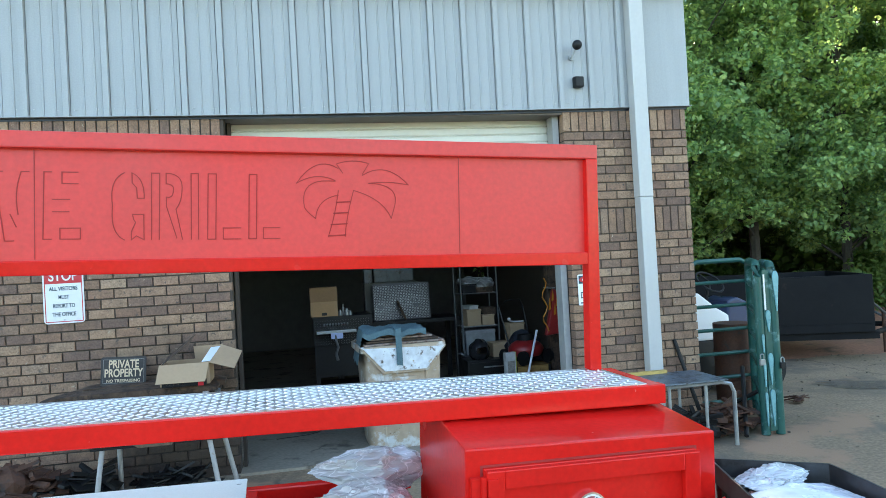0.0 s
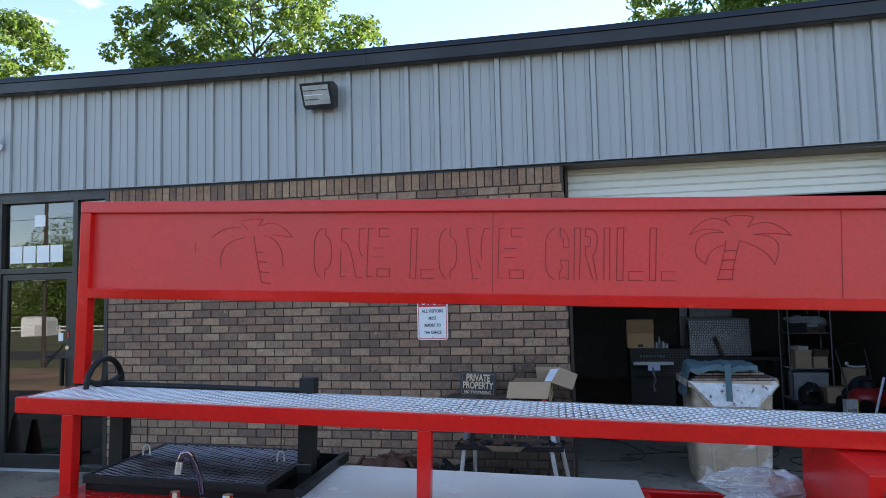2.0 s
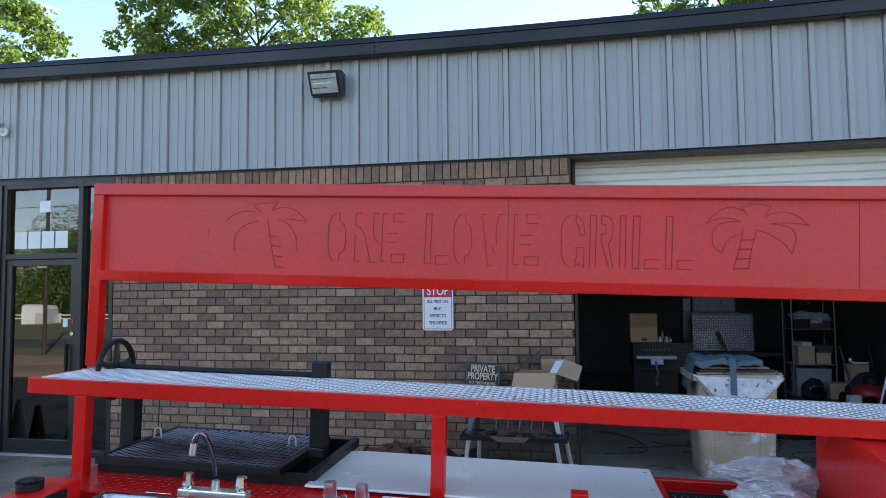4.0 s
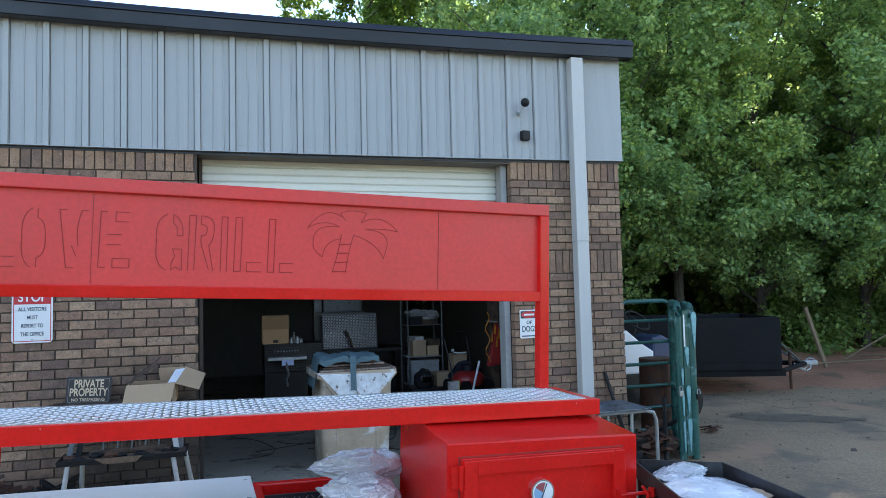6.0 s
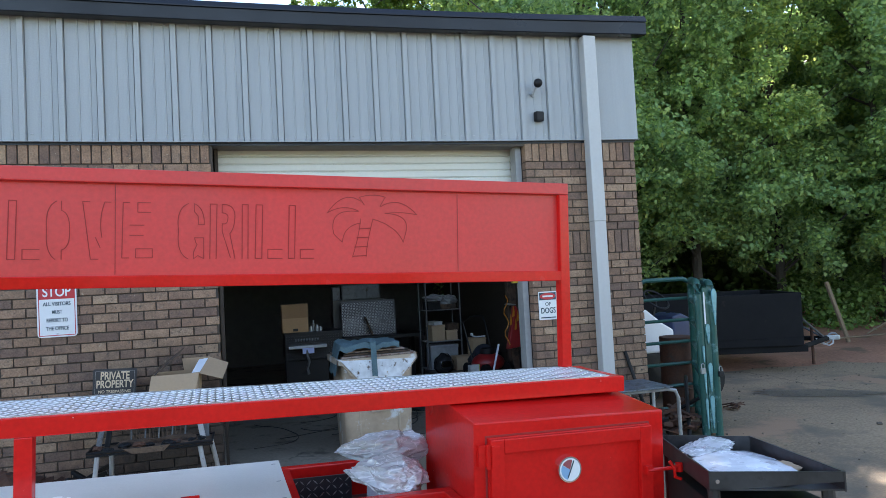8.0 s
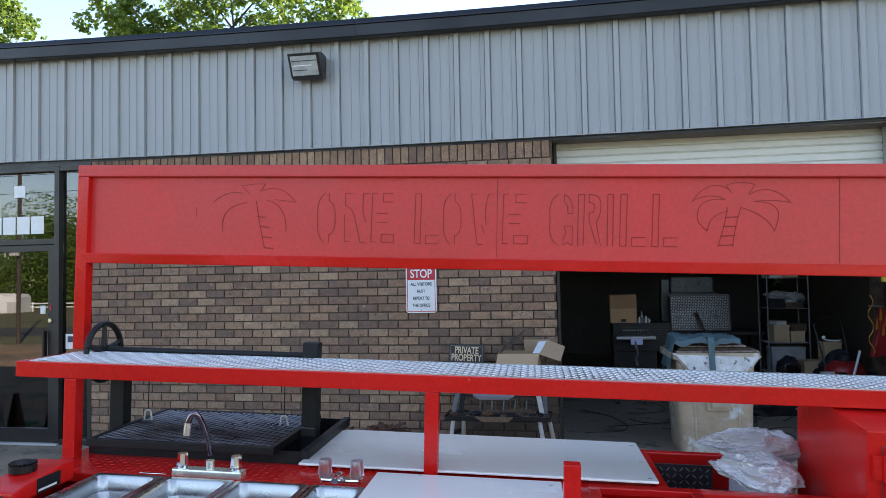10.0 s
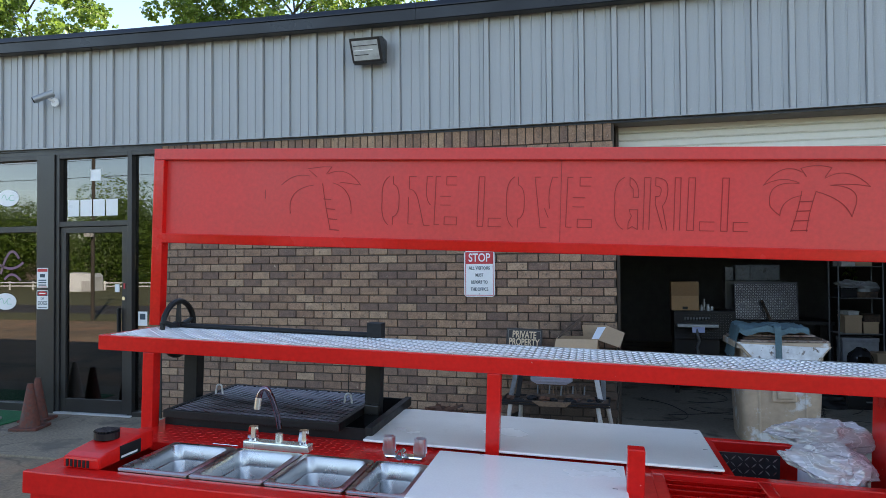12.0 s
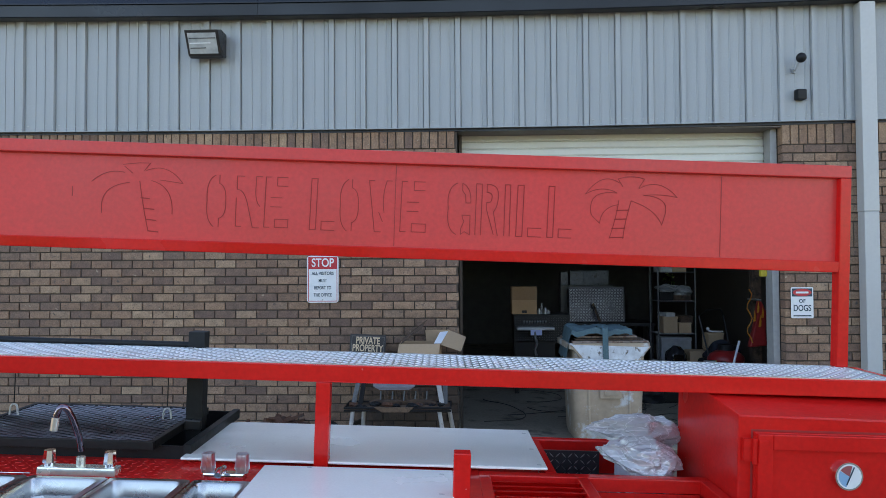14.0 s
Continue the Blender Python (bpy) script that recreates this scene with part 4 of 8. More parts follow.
# oven box
X0, X1, Y0, Y1, Z0, Z1 = 2.993, 3.733, -0.53, 0.03, 0.42, 1.268
bm = B()
for v in box(bm, X0, X1, Y0, Y1, Z0, Z1):
    if v.co.z > 1:                      # lid slopes up under the shelf and a little down to its latch side
        v.co.z += (0.046 if v.co.y > -0.3 else 0.0) - 0.010 * (v.co.x - X0) / (X1 - X0)
oven = part("oven_box", bm, RED, tl, "red steel smoker oven box", bevel=0.006)
dr = part("oven_door", bx(3.04, 3.665, Y0 - 0.012, Y0 - 0.0005, Z0 + 0.05, 1.216), RED, tl, "red oven door with gauge", bevel=0.003)
bm = B()
for a in ((3.042, 3.09, Z0 + 0.052, 1.214), (3.615, 3.663, Z0 + 0.052, 1.214), (3.0905, 3.6145, 1.166, 1.214), (3.0905, 3.6145, Z0 + 0.052, Z0 + 0.1)):
    box(bm, a[0], a[1], Y0 - 0.034, Y0 - 0.0125, a[2], a[3])
part("door_frame", bm, RED, dr, bevel=0.003)
# dark strips on the box front paint in the shade of the door's gap
for a in ((3.033, 3.0395, Z0 + 0.044, 1.2225), (3.6655, 3.672, Z0 + 0.044, 1.2225), (3.04, 3.665, 1.2165, 1.2225), (3.04, 3.665, Z0 + 0.044, Z0 + 0.0495)):
    part("door_gap", bx(a[0], a[1], Y0 - 0.0022, Y0 - 0.0004, a[2], a[3]), M["groove"], tl)
bm = B()
rod(bm, (3.333, Y0 - 0.013, 1.089), (3.333, Y0 - 0.03, 1.089), 0.044, 28)
gauge = part("gauge", bm, M["chrome"], dr, "round chrome thermometer gauge", smooth=True)


def disc(x, z, r, y, a0=0, a1=360, n=24):
    bm = B()
    c = bm.verts.new((x, y, z))
    vs = [bm.verts.new((x + r * math.cos(radians(a0 + (a1 - a0) * i / n)), y, z + r * math.sin(radians(a0 + (a1 - a0) * i / n)))) for i in range(n + 1)]
    for i in range(n):
        bm.faces.new((c, vs[i], vs[i + 1]))
    return bm


M["dialblue"] = mat("dial_blue", (0.22, 0.40, 0.60), 0.4, var=0.02)
part("dial", disc(3.333, 1.089, 0.039, Y0 - 0.0305), M["signwhite"], gauge, "white dial")
part("dial_sector", disc(3.333, 1.089, 0.034, Y0 - 0.031, 150, 255), M["dialblue"], gauge, "blue dial sector")
part("dial_sector", disc(3.333, 1.089, 0.034, Y0 - 0.031, 75, 148), mat("dial_red", (0.34, 0.08, 0.09), 0.4, var=0.05), gauge, "red dial sector")
bm = B(); stroke(bm, [(3.325, 1.064), (3.347, 1.118)], Y0 - 0.033, 0.003)
part("needle", bm, M["signink"], gauge)
for z in (1.160, 0.6):
    bm = B()
    rod(bm, (3.036, Y0 - 0.026, z - 0.04), (3.036, Y0 - 0.026, z + 0.04), 0.009, 10)
    box(bm, 3.004, 3.032, Y0 - 0.02, Y0 - 0.0005, z - 0.035, z + 0.035)
    box(bm, 3.042, 3.07, Y0 - 0.042, Y0 - 0.0345, z - 0.035, z + 0.035)
    part("hinge", bm, RED, dr)
bm = B()
rod(bm, (3.63, Y0 - 0.05, 1.06), (3.77, Y0 - 0.05, 1.06), 0.007, 8)
box(bm, 3.625, 3.65, Y0 - 0.055, Y0 - 0.0345, 1.045, 1.075)
pipe(bm, [(3.72, Y0 - 0.05, 1.085), (3.735, Y0 - 0.06, 1.06), (3.735, Y0 - 0.06, 1.03), (3.76, Y0 - 0.06, 1.02)], 0.006, 6)
rod(bm, (3.76, Y0 - 0.05, 1.045), (3.76, Y0 - 0.05, 1.075), 0.013, 8)
part("latch", bm, RED, dr, "red sliding latch", smooth=True)
# chassis
part("chassis_rail", bx(0.1, 3.72, -0.80, -0.74, 0.34, 0.4195), M["black"], tl)
part("chassis_rail", bx(0.1, 3.72, 0.10, 0.16, 0.34, 0.4195), M["black"], tl)
for y in (-0.95, 0.30):
    bm = B(); rod(bm, (1.8, y - 0.09, 0.30), (1.8, y + 0.09, 0.30), 0.30, 28)
    w = part("wheel", bm, M["rubber"], tl, "black trailer tyre", smooth=True)
    bm = B(); rod(bm, (1.8, y - 0.095, 0.30), (1.8, y + 0.095, 0.30), 0.17, 20)
    part("rim", bm, M["pipe"], w)

# red pump unit on the deck
gen = thing("pump_unit", "red plastic pump unit with a black round cap", "pump", m=TR.copy())
bm = B(); prism(bm, [(-0.835, DK + 0.001), (-0.55, DK + 0.001), (-0.55, DK + 0.066), (-0.62, DK + 0.066), (-0.80, DK + 0.047), (-0.835, DK + 0.038)], 0.275, 0.412, "x")
part("housing", bm, RED, gen, bevel=0.008)
bm = B(); rod(bm, (0.318, -0.68, DK + 0.0605), (0.318, -0.68, DK + 0.083), 0.042, 24)
for k in range(-3, 4):
    w = 0.038 * math.sqrt(1 - (k / 4) ** 2)
    box(bm, 0.318 + 0.0105 * k - 0.003, 0.318 + 0.0105 * k + 0.003, -0.68 - w, -0.68 + w, DK + 0.0835, DK + 0.0875)
    box(bm, 0.318 - w, 0.318 + w, -0.68 + 0.0105 * k - 0.003, -0.68 + 0.0105 * k + 0.003, DK + 0.088, DK + 0.0905)
part("cap", bm, M["rubber"], gen, "black round lattice cap")
part("label_plate", bx(0.4123, 0.4145, -0.735, -0.625, DK + 0.006, DK + 0.054), M["rubber"], gen, "black label plate")
part("label_bar", bx(0.4147, 0.4155, -0.73, -0.645, DK + 0.013, DK + 0.020), M["signwhite"], gen)
for k in range(6):
    part("vent_slot", bx(0.288 + 0.0155 * k, 0.297 + 0.0155 * k, -0.8375, -0.8355, DK + 0.006, DK + 0.030), M["rubber"], gen)

# ---- trees ----
def leaf_cloud(name, blobs, per_area, size, material, parent=None, seed=1, flat=0.5):
    """Many small folded leaves on the outsides of lumpy clumps: blobs are (x, y, z, rx, ry, rz)."""
    rng = np.random.default_rng(seed)
    P, Nn = [], []
    for x, y, z, a, b, c in blobs:
        n = int(per_area * 4 * math.pi * ((a * b) ** 1.6 / 3 + (a * c) ** 1.6 / 3 + (b * c) ** 1.6 / 3) ** (1 / 1.6))
        d = rng.normal(size=(n, 3))
        d /= np.linalg.norm(d, axis=1)[:, None]
        rad = 1.12 - 0.75 * rng.random(n) ** 1.3
        P.append(np.array((x, y, z)) + d * np.array((a, b, c)) * rad[:, None])
        Nn.append(d)
    P, Nn = np.concatenate(P), np.concatenate(Nn)
    n = len(P)
    nrm = Nn * 0.5 + rng.normal(size=(n, 3)) * 0.55 + np.array((0, 0, flat))
    nrm /= np.linalg.norm(nrm, axis=1)[:, None]
    t = np.cross(nrm, rng.normal(size=(n, 3)))
    t /= np.linalg.norm(t, axis=1)[:, None]
    s = np.cross(nrm, t)
    L = size * (0.6 + 0.8 * rng.random(n))[:, None]
    V = np.empty((n, 4, 3))
    V[:, 0] = P - t * L * 0.5
    V[:, 1] = P + s * L * 0.36 + nrm * L * 0.10
    V[:, 2] = P + t * L * 0.55
    V[:, 3] = P - s * L * 0.36 + nrm * L * 0.10
    me = bpy.data.meshes.new(name)
    me.vertices.add(n * 4)
    me.vertices.foreach_set("co", V.reshape(-1))
    idx = (np.arange(n) * 4)[:, None]
    tri = np.concatenate([idx + np.array([[0, 1, 2]]), idx + np.array([[0, 2, 3]])], 1).reshape(-1)
    me.loops.add(len(tri))
    me.loops.foreach_set("vertex_index", tri.astype(np.int32))
    me.polygons.add(n * 2)
    me.polygons.foreach_set("loop_start", (np.arange(n * 2) * 3).astype(np.int32))
    me.update(calc_edges=True)
    me.materials.append(material)
    ob = new(name, me)
    ob.parent = parent
    return ob


def tree(x, y, h, r, seed, low=0.25, material="leaf", per=55, size=0.13, label="leafy green tree with a dense uneven crown", lean=0.0, clump=0.75, trunk_r=0.12, fill=0):
    """A broadleaf tree: tapered trunk, rising limbs, sprays of leaves along the limbs and over the crown's outside."""
    rng = random.Random(seed)
    t = thing("tree", label, "tree", "trees round the yard", m=pose(x, y, -0.02))
    bm = B()
    pts, n = [], 7
    for i in range(n):
        f = i / (n - 1)
        pts.append(Vector((lean * f * h + rng.uniform(-0.12, 0.12) * f * 2, rng.uniform(-0.12, 0.12) * f * 2, f * h * 0.88)))
    for i in range(n - 1):
        rod(bm, pts[i], pts[i + 1], trunk_r * (1 - 0.85 * i / (n - 1)), 8, trunk_r * (1 - 0.85 * (i + 1) / (n - 1)))

    def width(f):
        u = (f - low) / (1 - low)
        return r * (0.55 + 0.75 * math.sin(math.pi * min(1, max(0, 0.12 + 0.80 * u))) ** 0.8 * (1 - 0.35 * u)) * (1 if u < 0.85 else (1 - u) / 0.15 * 0.7 + 0.3)
    blobs = []
    count = int(8 + h * r * 0.6)
    for k in range(count):
        f = low + (0.98 - low) * (k + rng.random()) / count
        i = min(n - 2, int(f * (n - 1)))
        base = pts[i].lerp(pts[i + 1], f * (n - 1) - i) if f < 0.88 * 1.1 else pts[-1]
        a = rng.uniform(0, 2 * math.pi)
        d = width(f) * rng.uniform(0.5, 1.0)
        root = Vector((base.x, base.y, max(0.3, f * h - d * rng.uniform(0.5, 0.95))))
        tip = Vector((base.x + d * math.cos(a), base.y + d * math.sin(a), min(h, f * h)))
        if d > 0.5:
            lb = B()
            rod(lb, root, tip, 0.035, 5, 0.008)
            part("limb", lb, M["bark"], t, smooth=True)
        steps = max(3, int(d / 0.34))
        for j in range(steps):
            u = 0.35 + 0.75 * (j + rng.random()) / steps
            c = root.lerp(tip, u)
            spread, q = clump * (1.1 - 0.4 * u), clump * rng.uniform(0.22, 0.5)
            blobs.append((c.x + rng.gauss(0, spread * 0.45), c.y + rng.gauss(0, spread * 0.45), c.z + rng.gauss(0, spread * 0.45), q * rng.uniform(0.7, 1.4), q * rng.uniform(0.7, 1.4), q * rng.uniform(0.55, 1.0)))
    for _ in range(fill):
        f = low + (0.99 - low) * rng.random() ** 1.15
        a, d, q = rng.uniform(0, 2 * math.pi), width(f) * rng.uniform(0.72, 1.12), clump * rng.uniform(0.20, 0.55)
        cx, cy, cz = d * math.cos(a) + lean * f * h, d * math.sin(a), f * h
        blobs.append((cx, cy, cz, q * rng.uniform(0.7, 1.3), q * rng.uniform(0.7, 1.3), q * rng.uniform(0.6, 1.0)))
        for _ in range(rng.randint(1, 3)):             # drooping spray under the clump
            e = q * rng.uniform(0.3, 0.6)
            blobs.append((cx + rng.gauss(0, q * 0.8), cy + rng.gauss(0, q * 0.8), cz - q * rng.uniform(0.5, 1.5), e * rng.uniform(0.7, 1.5), e * rng.uniform(0.7, 1.5), e * rng.uniform(0.6, 1.2)))
    part("trunk", bm, M["bark"], t, smooth=True)
    leaf_cloud("crown", blobs, per, size, M[material], t, seed)
    return t


# woods to the side of the yard
WOODS = ((6.2, 6.6, 9.0, 2.0), (8.2, 7.2, 13.5, 2.5), (10.4, 7.4, 15.0, 2.6), (12.4, 7.0, 14.5, 2.7), (14.4, 6.0, 10.0, 2.7), (16.4, 4.4, 11.5, 2.8), (18.0, 2.0, 10.5, 2.8),
         (7.0, 10.2, 12.5, 3.0), (11.0, 11.0, 13.5, 3.3), (15.0, 10.0, 13.0, 3.3), (19.0, 7.0, 12.0, 3.2))
for i, (x, y, h, r) in enumerate(WOODS):
    tree(x, y, h, r, 11 + i, low=0.15 if i < 7 else 0.25, per=150 if i < 7 else 50, size=0.094 if i < 7 else 0.19, clump=0.95, fill=int(h * r * (3.4 if i < 6 else 1.5)))
# trees behind the roof
for i, (x, y, h, r, m) in enumerate(((4.6, 14.0, 11.6, 2.6, "leaf2"), (2.4, 17.5, 11.4, 2.2, "leaf2"), (-9.6, 13.0, 12.6, 3.2, "leaf2"), (-12.8, 13.5, 11.0, 2.4, "leaf2"), (-19.0, 12.0, 12.0, 2.7, "leaf2"), (8.0, 15.0, 15.0, 3.2, "leaf"), (-6.3, 13.5, 10.0, 1.6, "leaf2"))):
    tree(x, y, h, r * 1.05, 40 + i, low=0.3, material=m, per=75, size=0.15, clump=1.0, fill=int(h * r * 1.6))

# far woods that close the view, and low bushes at the edge of the yard
rng = random.Random(5)
blobs = []
for i in range(200):
    a = rng.uniform(-0.15, 1.0)
    x, y = 6.0 + a * 17, 15.5 - 9.0 * max(a, 0) ** 2.2 + rng.uniform(-0.8, 2.5)
    s = rng.uniform(1.0, 1.9)
    blobs.append((x, y, rng.uniform(1.5, 9.5), s, s, s * 0.8))
tagged(leaf_cloud("far_woods", blobs, 26, 0.28, M["leaf"], None, 77), "dense dark green woods behind the yard", "woods", kind="stuff")
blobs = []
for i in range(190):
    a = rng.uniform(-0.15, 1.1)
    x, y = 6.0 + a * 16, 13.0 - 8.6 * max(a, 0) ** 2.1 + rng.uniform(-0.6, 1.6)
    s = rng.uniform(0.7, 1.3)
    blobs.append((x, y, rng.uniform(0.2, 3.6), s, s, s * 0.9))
# darkened leaf colour stands for the shade inside the woods
tagged(leaf_cloud("understory", blobs, 55, 0.20, M["shadeleaf"], None, 80), "understory inside the woods, leaf colour darkened for shade", "woods", kind="stuff")
blobs = []
for i in range(26):
    a = rng.random()
    x, y = 11.4 + a * 8, 6.4 - 3.4 * a ** 1.4 + rng.uniform(-0.3, 1.4)
    s = rng.uniform(0.3, 0.7)
    blobs.append((x, y, rng.uniform(0.1, 1.3), s, s, s * 0.85))
tagged(leaf_cloud("undergrowth", blobs, 110, 0.11, M["shadeleaf"], None, 78), "low green bushes along the edge of the yard", "bushes", kind="stuff")
blobs = []
for i in range(150):
    x, y = -95 + 110 * rng.random(), -46 + rng.uniform(-5, 3)
    s = rng.uniform(2.0, 3.6)
    blobs.append((x, y, rng.uniform(0.5, 5.6), s, s, s))
tagged(leaf_cloud("woods_across_the_road", blobs, 26, 0.21, M["leaf2"], None, 79), "line of green trees across the road", "woods", kind="stuff")

# ---- far side of the road, seen in the glass ----
M["tarmac"] = mat("dark_road_asphalt", (0.055, 0.053, 0.052), 0.85, var=0.25, grain=30, stain=0.6)
solid("road", bx(-200, 200, -18.3, -14.0, -0.019, -0.012), M["tarmac"], "grey asphalt road in front of the yard", "road", "structure")
solid("grass_verge", bx(-200, 200, -13.95, -11.3, -0.019, -0.010), M["grass"], "dry grass verge beside the road", "grass", "structure")
solid("grass_field", bx(-200, 200, -60, -18.4, -0.019, -0.010), M["grass"], "dry tan and green grass across the road", "grass", "structure")
shed = thing("white_shed", "small white metal shed with a grey roller door", "shed", m=pose(-34.5, -32.0, -0.01, 0, 0, -20))
bm = B(); prism(bm, [(-0.75, 0), (0.75, 0), (0.75, 0.95), (0.6, 1.15), (-0.6, 1.25), (-0.75, 1.1)], -1.0, 0.8, "y")
part("shed_body", bm, M["signwhite"], shed)
part("shed_door", bx(0.05, 0.65, 0.801, 0.82, 0, 0.7), M["pipe"], shed)
fen = thing("rail_fence", "white wooden rail fence across the road", "fence", m=pose(-50, -33.2, -0.01))
for k in range(14):
    part("post", bx(k * 2.0 - 0.05, k * 2.0 + 0.05, -0.05, 0.05, 0, 0.62), M["signwhite"], fen)
for z in (0.25, 0.48):
    part("rail", bx(-0.06, 26.1, 0.051, 0.08, z, z + 0.08), M["signwhite"], fen)
pole = thing("utility_pole", "grey wooden utility pole beside the road", "pole", m=pose(-15.9, -11.4, -0.01))
bm = B(); rod(bm, (0, 0, -0.05), (0, 0, 8.6), 0.060, 12, 0.048)
part("pole", bm, M["bark"], pole, smooth=True)
part("crossarm", bx(-0.9, 0.9, -0.05, 0.05, 7.9, 8.02), M["bark"], pole)
part("meter_box", bx(-0.12, 0.12, 0.11, 0.24, 2.6, 3.0), M["pipe"], pole, "grey meter box")
for k in range(3):
    bm = B(); pipe(bm, [(-60 + 12 * i, -11.4 + 0.2 * k - 0.2, 7.95 - 0.9 * k + 0.004 * (-60 + 12 * i + 15.9) ** 2 / 12) for i in range(9)], 0.014, 5)
    part("wire", bm, M["rubber"], pole)

# ---- signs on the front ----
def board(name, x0, x1, z0, z1, y, material, label, r=0.02, t=0.003, m=None):
    ob = thing(name, label, "sign", m=m)
    bm = B()
    o = []
    for cx, cz, a0 in ((x1 - r, z1 - r, 0), (x0 + r, z1 - r, 90), (x0 + r, z0 + r, 180), (x1 - r, z0 + r, 270)):
        for k in range(6):
            a = radians(a0 + 18 * k)
            o.append((cx + r * math.cos(a), cz + r * math.sin(a)))
    prism(bm, o, y - t, y, "y")
    part("plate", bm, material, ob)
    return ob


def flat(parent, name, x0, x1, z0, z1, y, material, label=""):
    return part(name, bx(x0, x1, y - 0.0009, y, z0, z1), material, parent, label)


def text(parent, s, x, z, h, w, y, material, name="lettering", bold=0.016):
    return word(name, s, h / 0.72, w, material, parent, pose(x, y, z, 90, 0, 0), bold=bold)


YS = -0.012
st = board("stop_sign", -1.461, -1.156, 1.372, 1.822, YS, M["signwhite"], "white and red metal visitor sign on the brick wall", 0.03)
flat(st, "header", -1.449, -1.168, 1.694, 1.810, YS - 0.0031, M["signred"], "red header band")
for a in ((-1.449, -1.443, 1.384, 1.6935), (-1.174, -1.168, 1.384, 1.6935), (-1.4425, -1.1745, 1.384, 1.390)):
    flat(st, "red_line", *a, YS - 0.0031, M["signred"])
text(st, "STOP", -1.3085, 1.752, 0.082, 0.215, YS - 0.0046, M["signwhite"])
for i, (s, w) in enumerate((("ALL VISITORS", 0.212), ("MUST", 0.078), ("REPORT TO", 0.162), ("THE OFFICE", 0.175))):
    text(st, s, -1.3085, 1.652 - 0.069 * i, 0.032, w, YS - 0.0046, M["signink"])
for z in (1.40,):
    bm = B(); rod(bm, (-1.3085, YS - 0.006, z), (-1.3085, YS - 0.003, z), 0.007, 8)
    part("bolt", bm, M["pipe"], st)


def dogs(x0, x1, z0, z1, y, label):
    ob = board("dog_sign", x0, x1, z0, z1, y, M["signwhite"], label, 0.012)
    w, h = x1 - x0, z1 - z0
    cx = (x0 + x1) / 2
    flat(ob, "header", x0 + 0.05 * w, x1 - 0.05 * w, z1 - 0.30 * h, z1 - 0.04 * h, y - 0.0031, M["signink"], "black header")
    bm = B()
    o = [(cx + 0.42 * w * math.cos(2 * math.pi * k / 24), z1 - 0.17 * h + 0.118 * h * math.sin(2 * math.pi * k / 24)) for k in range(24)]
    prism(bm, o, y - 0.0055, y - 0.0042, "y")
    part("oval", bm, M["signred"], ob, "red oval")
    flat(ob, "word_bar", cx - 0.28 * w, cx + 0.28 * w, z1 - 0.20 * h, z1 - 0.14 * h, y - 0.0056, M["signwhite"])
    text(ob, "OF", cx, z0 + 0.55 * h, 0.12 * h, 0.30 * w, y - 0.0036, M["signink"])
    text(ob, "DOGS", cx, z0 + 0.32 * h, 0.20 * h, 0.78 * w, y - 0.0036, M["signink"])
    flat(ob, "small_bar", x0 + 0.1 * w, x1 - 0.1 * w, z0 + 0.06 * h, z0 + 0.10 * h, y - 0.0031, M["signink"])
    return ob


dogs(3.103, 3.308, 1.212, 1.502, YS, "white dog warning sign screwed to the brick pier")
dogs(-6.575, -6.415, 1.20, 1.42, -0.021, "white dog warning sign on the bronze pillar")
ws = board("camera_sign", -6.572, -6.418, 1.45, 1.68, -0.021, M["signwhite"], "small white camera warning sign on the bronze pillar", 0.01)
flat(ws, "header", -6.565, -6.425, 1.635, 1.67, -0.0241, M["signred"], "red band")
flat(ws, "symbol", -6.53, -6.46, 1.57, 1.61, -0.0241, M["signink"])
for i in range(3):
    flat(ws, "word_bar", -6.55, -6.44, 1.53 - 0.028 * i, 1.543 - 0.028 * i, -0.0241, M["signink"])
flat(ws, "word_bar", -6.56, -6.43, 1.455, 1.463, -0.0241, M["signred"])
num = thing("door_lettering", "white painted bars on the glass over the door", "lettering")
for k in range(4):
    flat(num, "bar", -6.22 + 0.176 * k, -6.062 + 0.176 * k, 2.277, 2.469, 0.0585, M["signwhite"])
flat(num, "bar", -5.905, -5.765, 2.685, 2.815, 0.0585, M["signwhite"])
stk = thing("glass_sticker", "small white sticker on the sidelight glass", "sticker")
flat(stk, "sheet", -5.26, -5.14, 1.02, 1.18, 0.0585, M["signwhite"])
flat(stk, "symbol", -5.235, -5.165, 1.09, 1.155, 0.0572, M["signink"])
M["palegreen"] = mat("pale_green_ink", (0.30, 0.58, 0.42), 0.5, var=0.1)
M["mauve"] = mat("mauve_decal", (0.20, 0.09, 0.15), 0.5, var=0.2)
for x, z in ((-7.08, 2.52), (-7.11, 1.28)):
    bm = B()
    prism(bm, [(x + 0.16 * math.cos(2 * math.pi * k / 28), z + 0.10 * math.sin(2 * math.pi * k / 28)) for k in range(28)], 0.0565, 0.0585, "y")
    o = solid("oval_sticker", bm, M["signwhite"], "white oval sticker with faint green script on the window", "sticker")
    bm = B()
    stroke(bm, bow((x - 0.09, z + 0.0), (x - 0.05, z + 0.08), (x - 0.03, z + 0.0)) + bow((x - 0.03, z + 0.0), (x - 0.02, z - 0.05), (x + 0.02, z + 0.01)), 0.055, 0.007)
    part("squiggle", bm, M["palegreen"], o, "pale green script mark")
    bm = B(); stroke(bm, bow((x + 0.08, z + 0.03), (x + 0.01, z + 0.05), (x + 0.03, z - 0.03)) + [(x + 0.09, z - 0.03)], 0.055, 0.007)
    part("squiggle", bm, M["palegreen"], o, "pale green script mark")
wd = thing("window_decal", "mauve curled decal on the shop window", "decal")
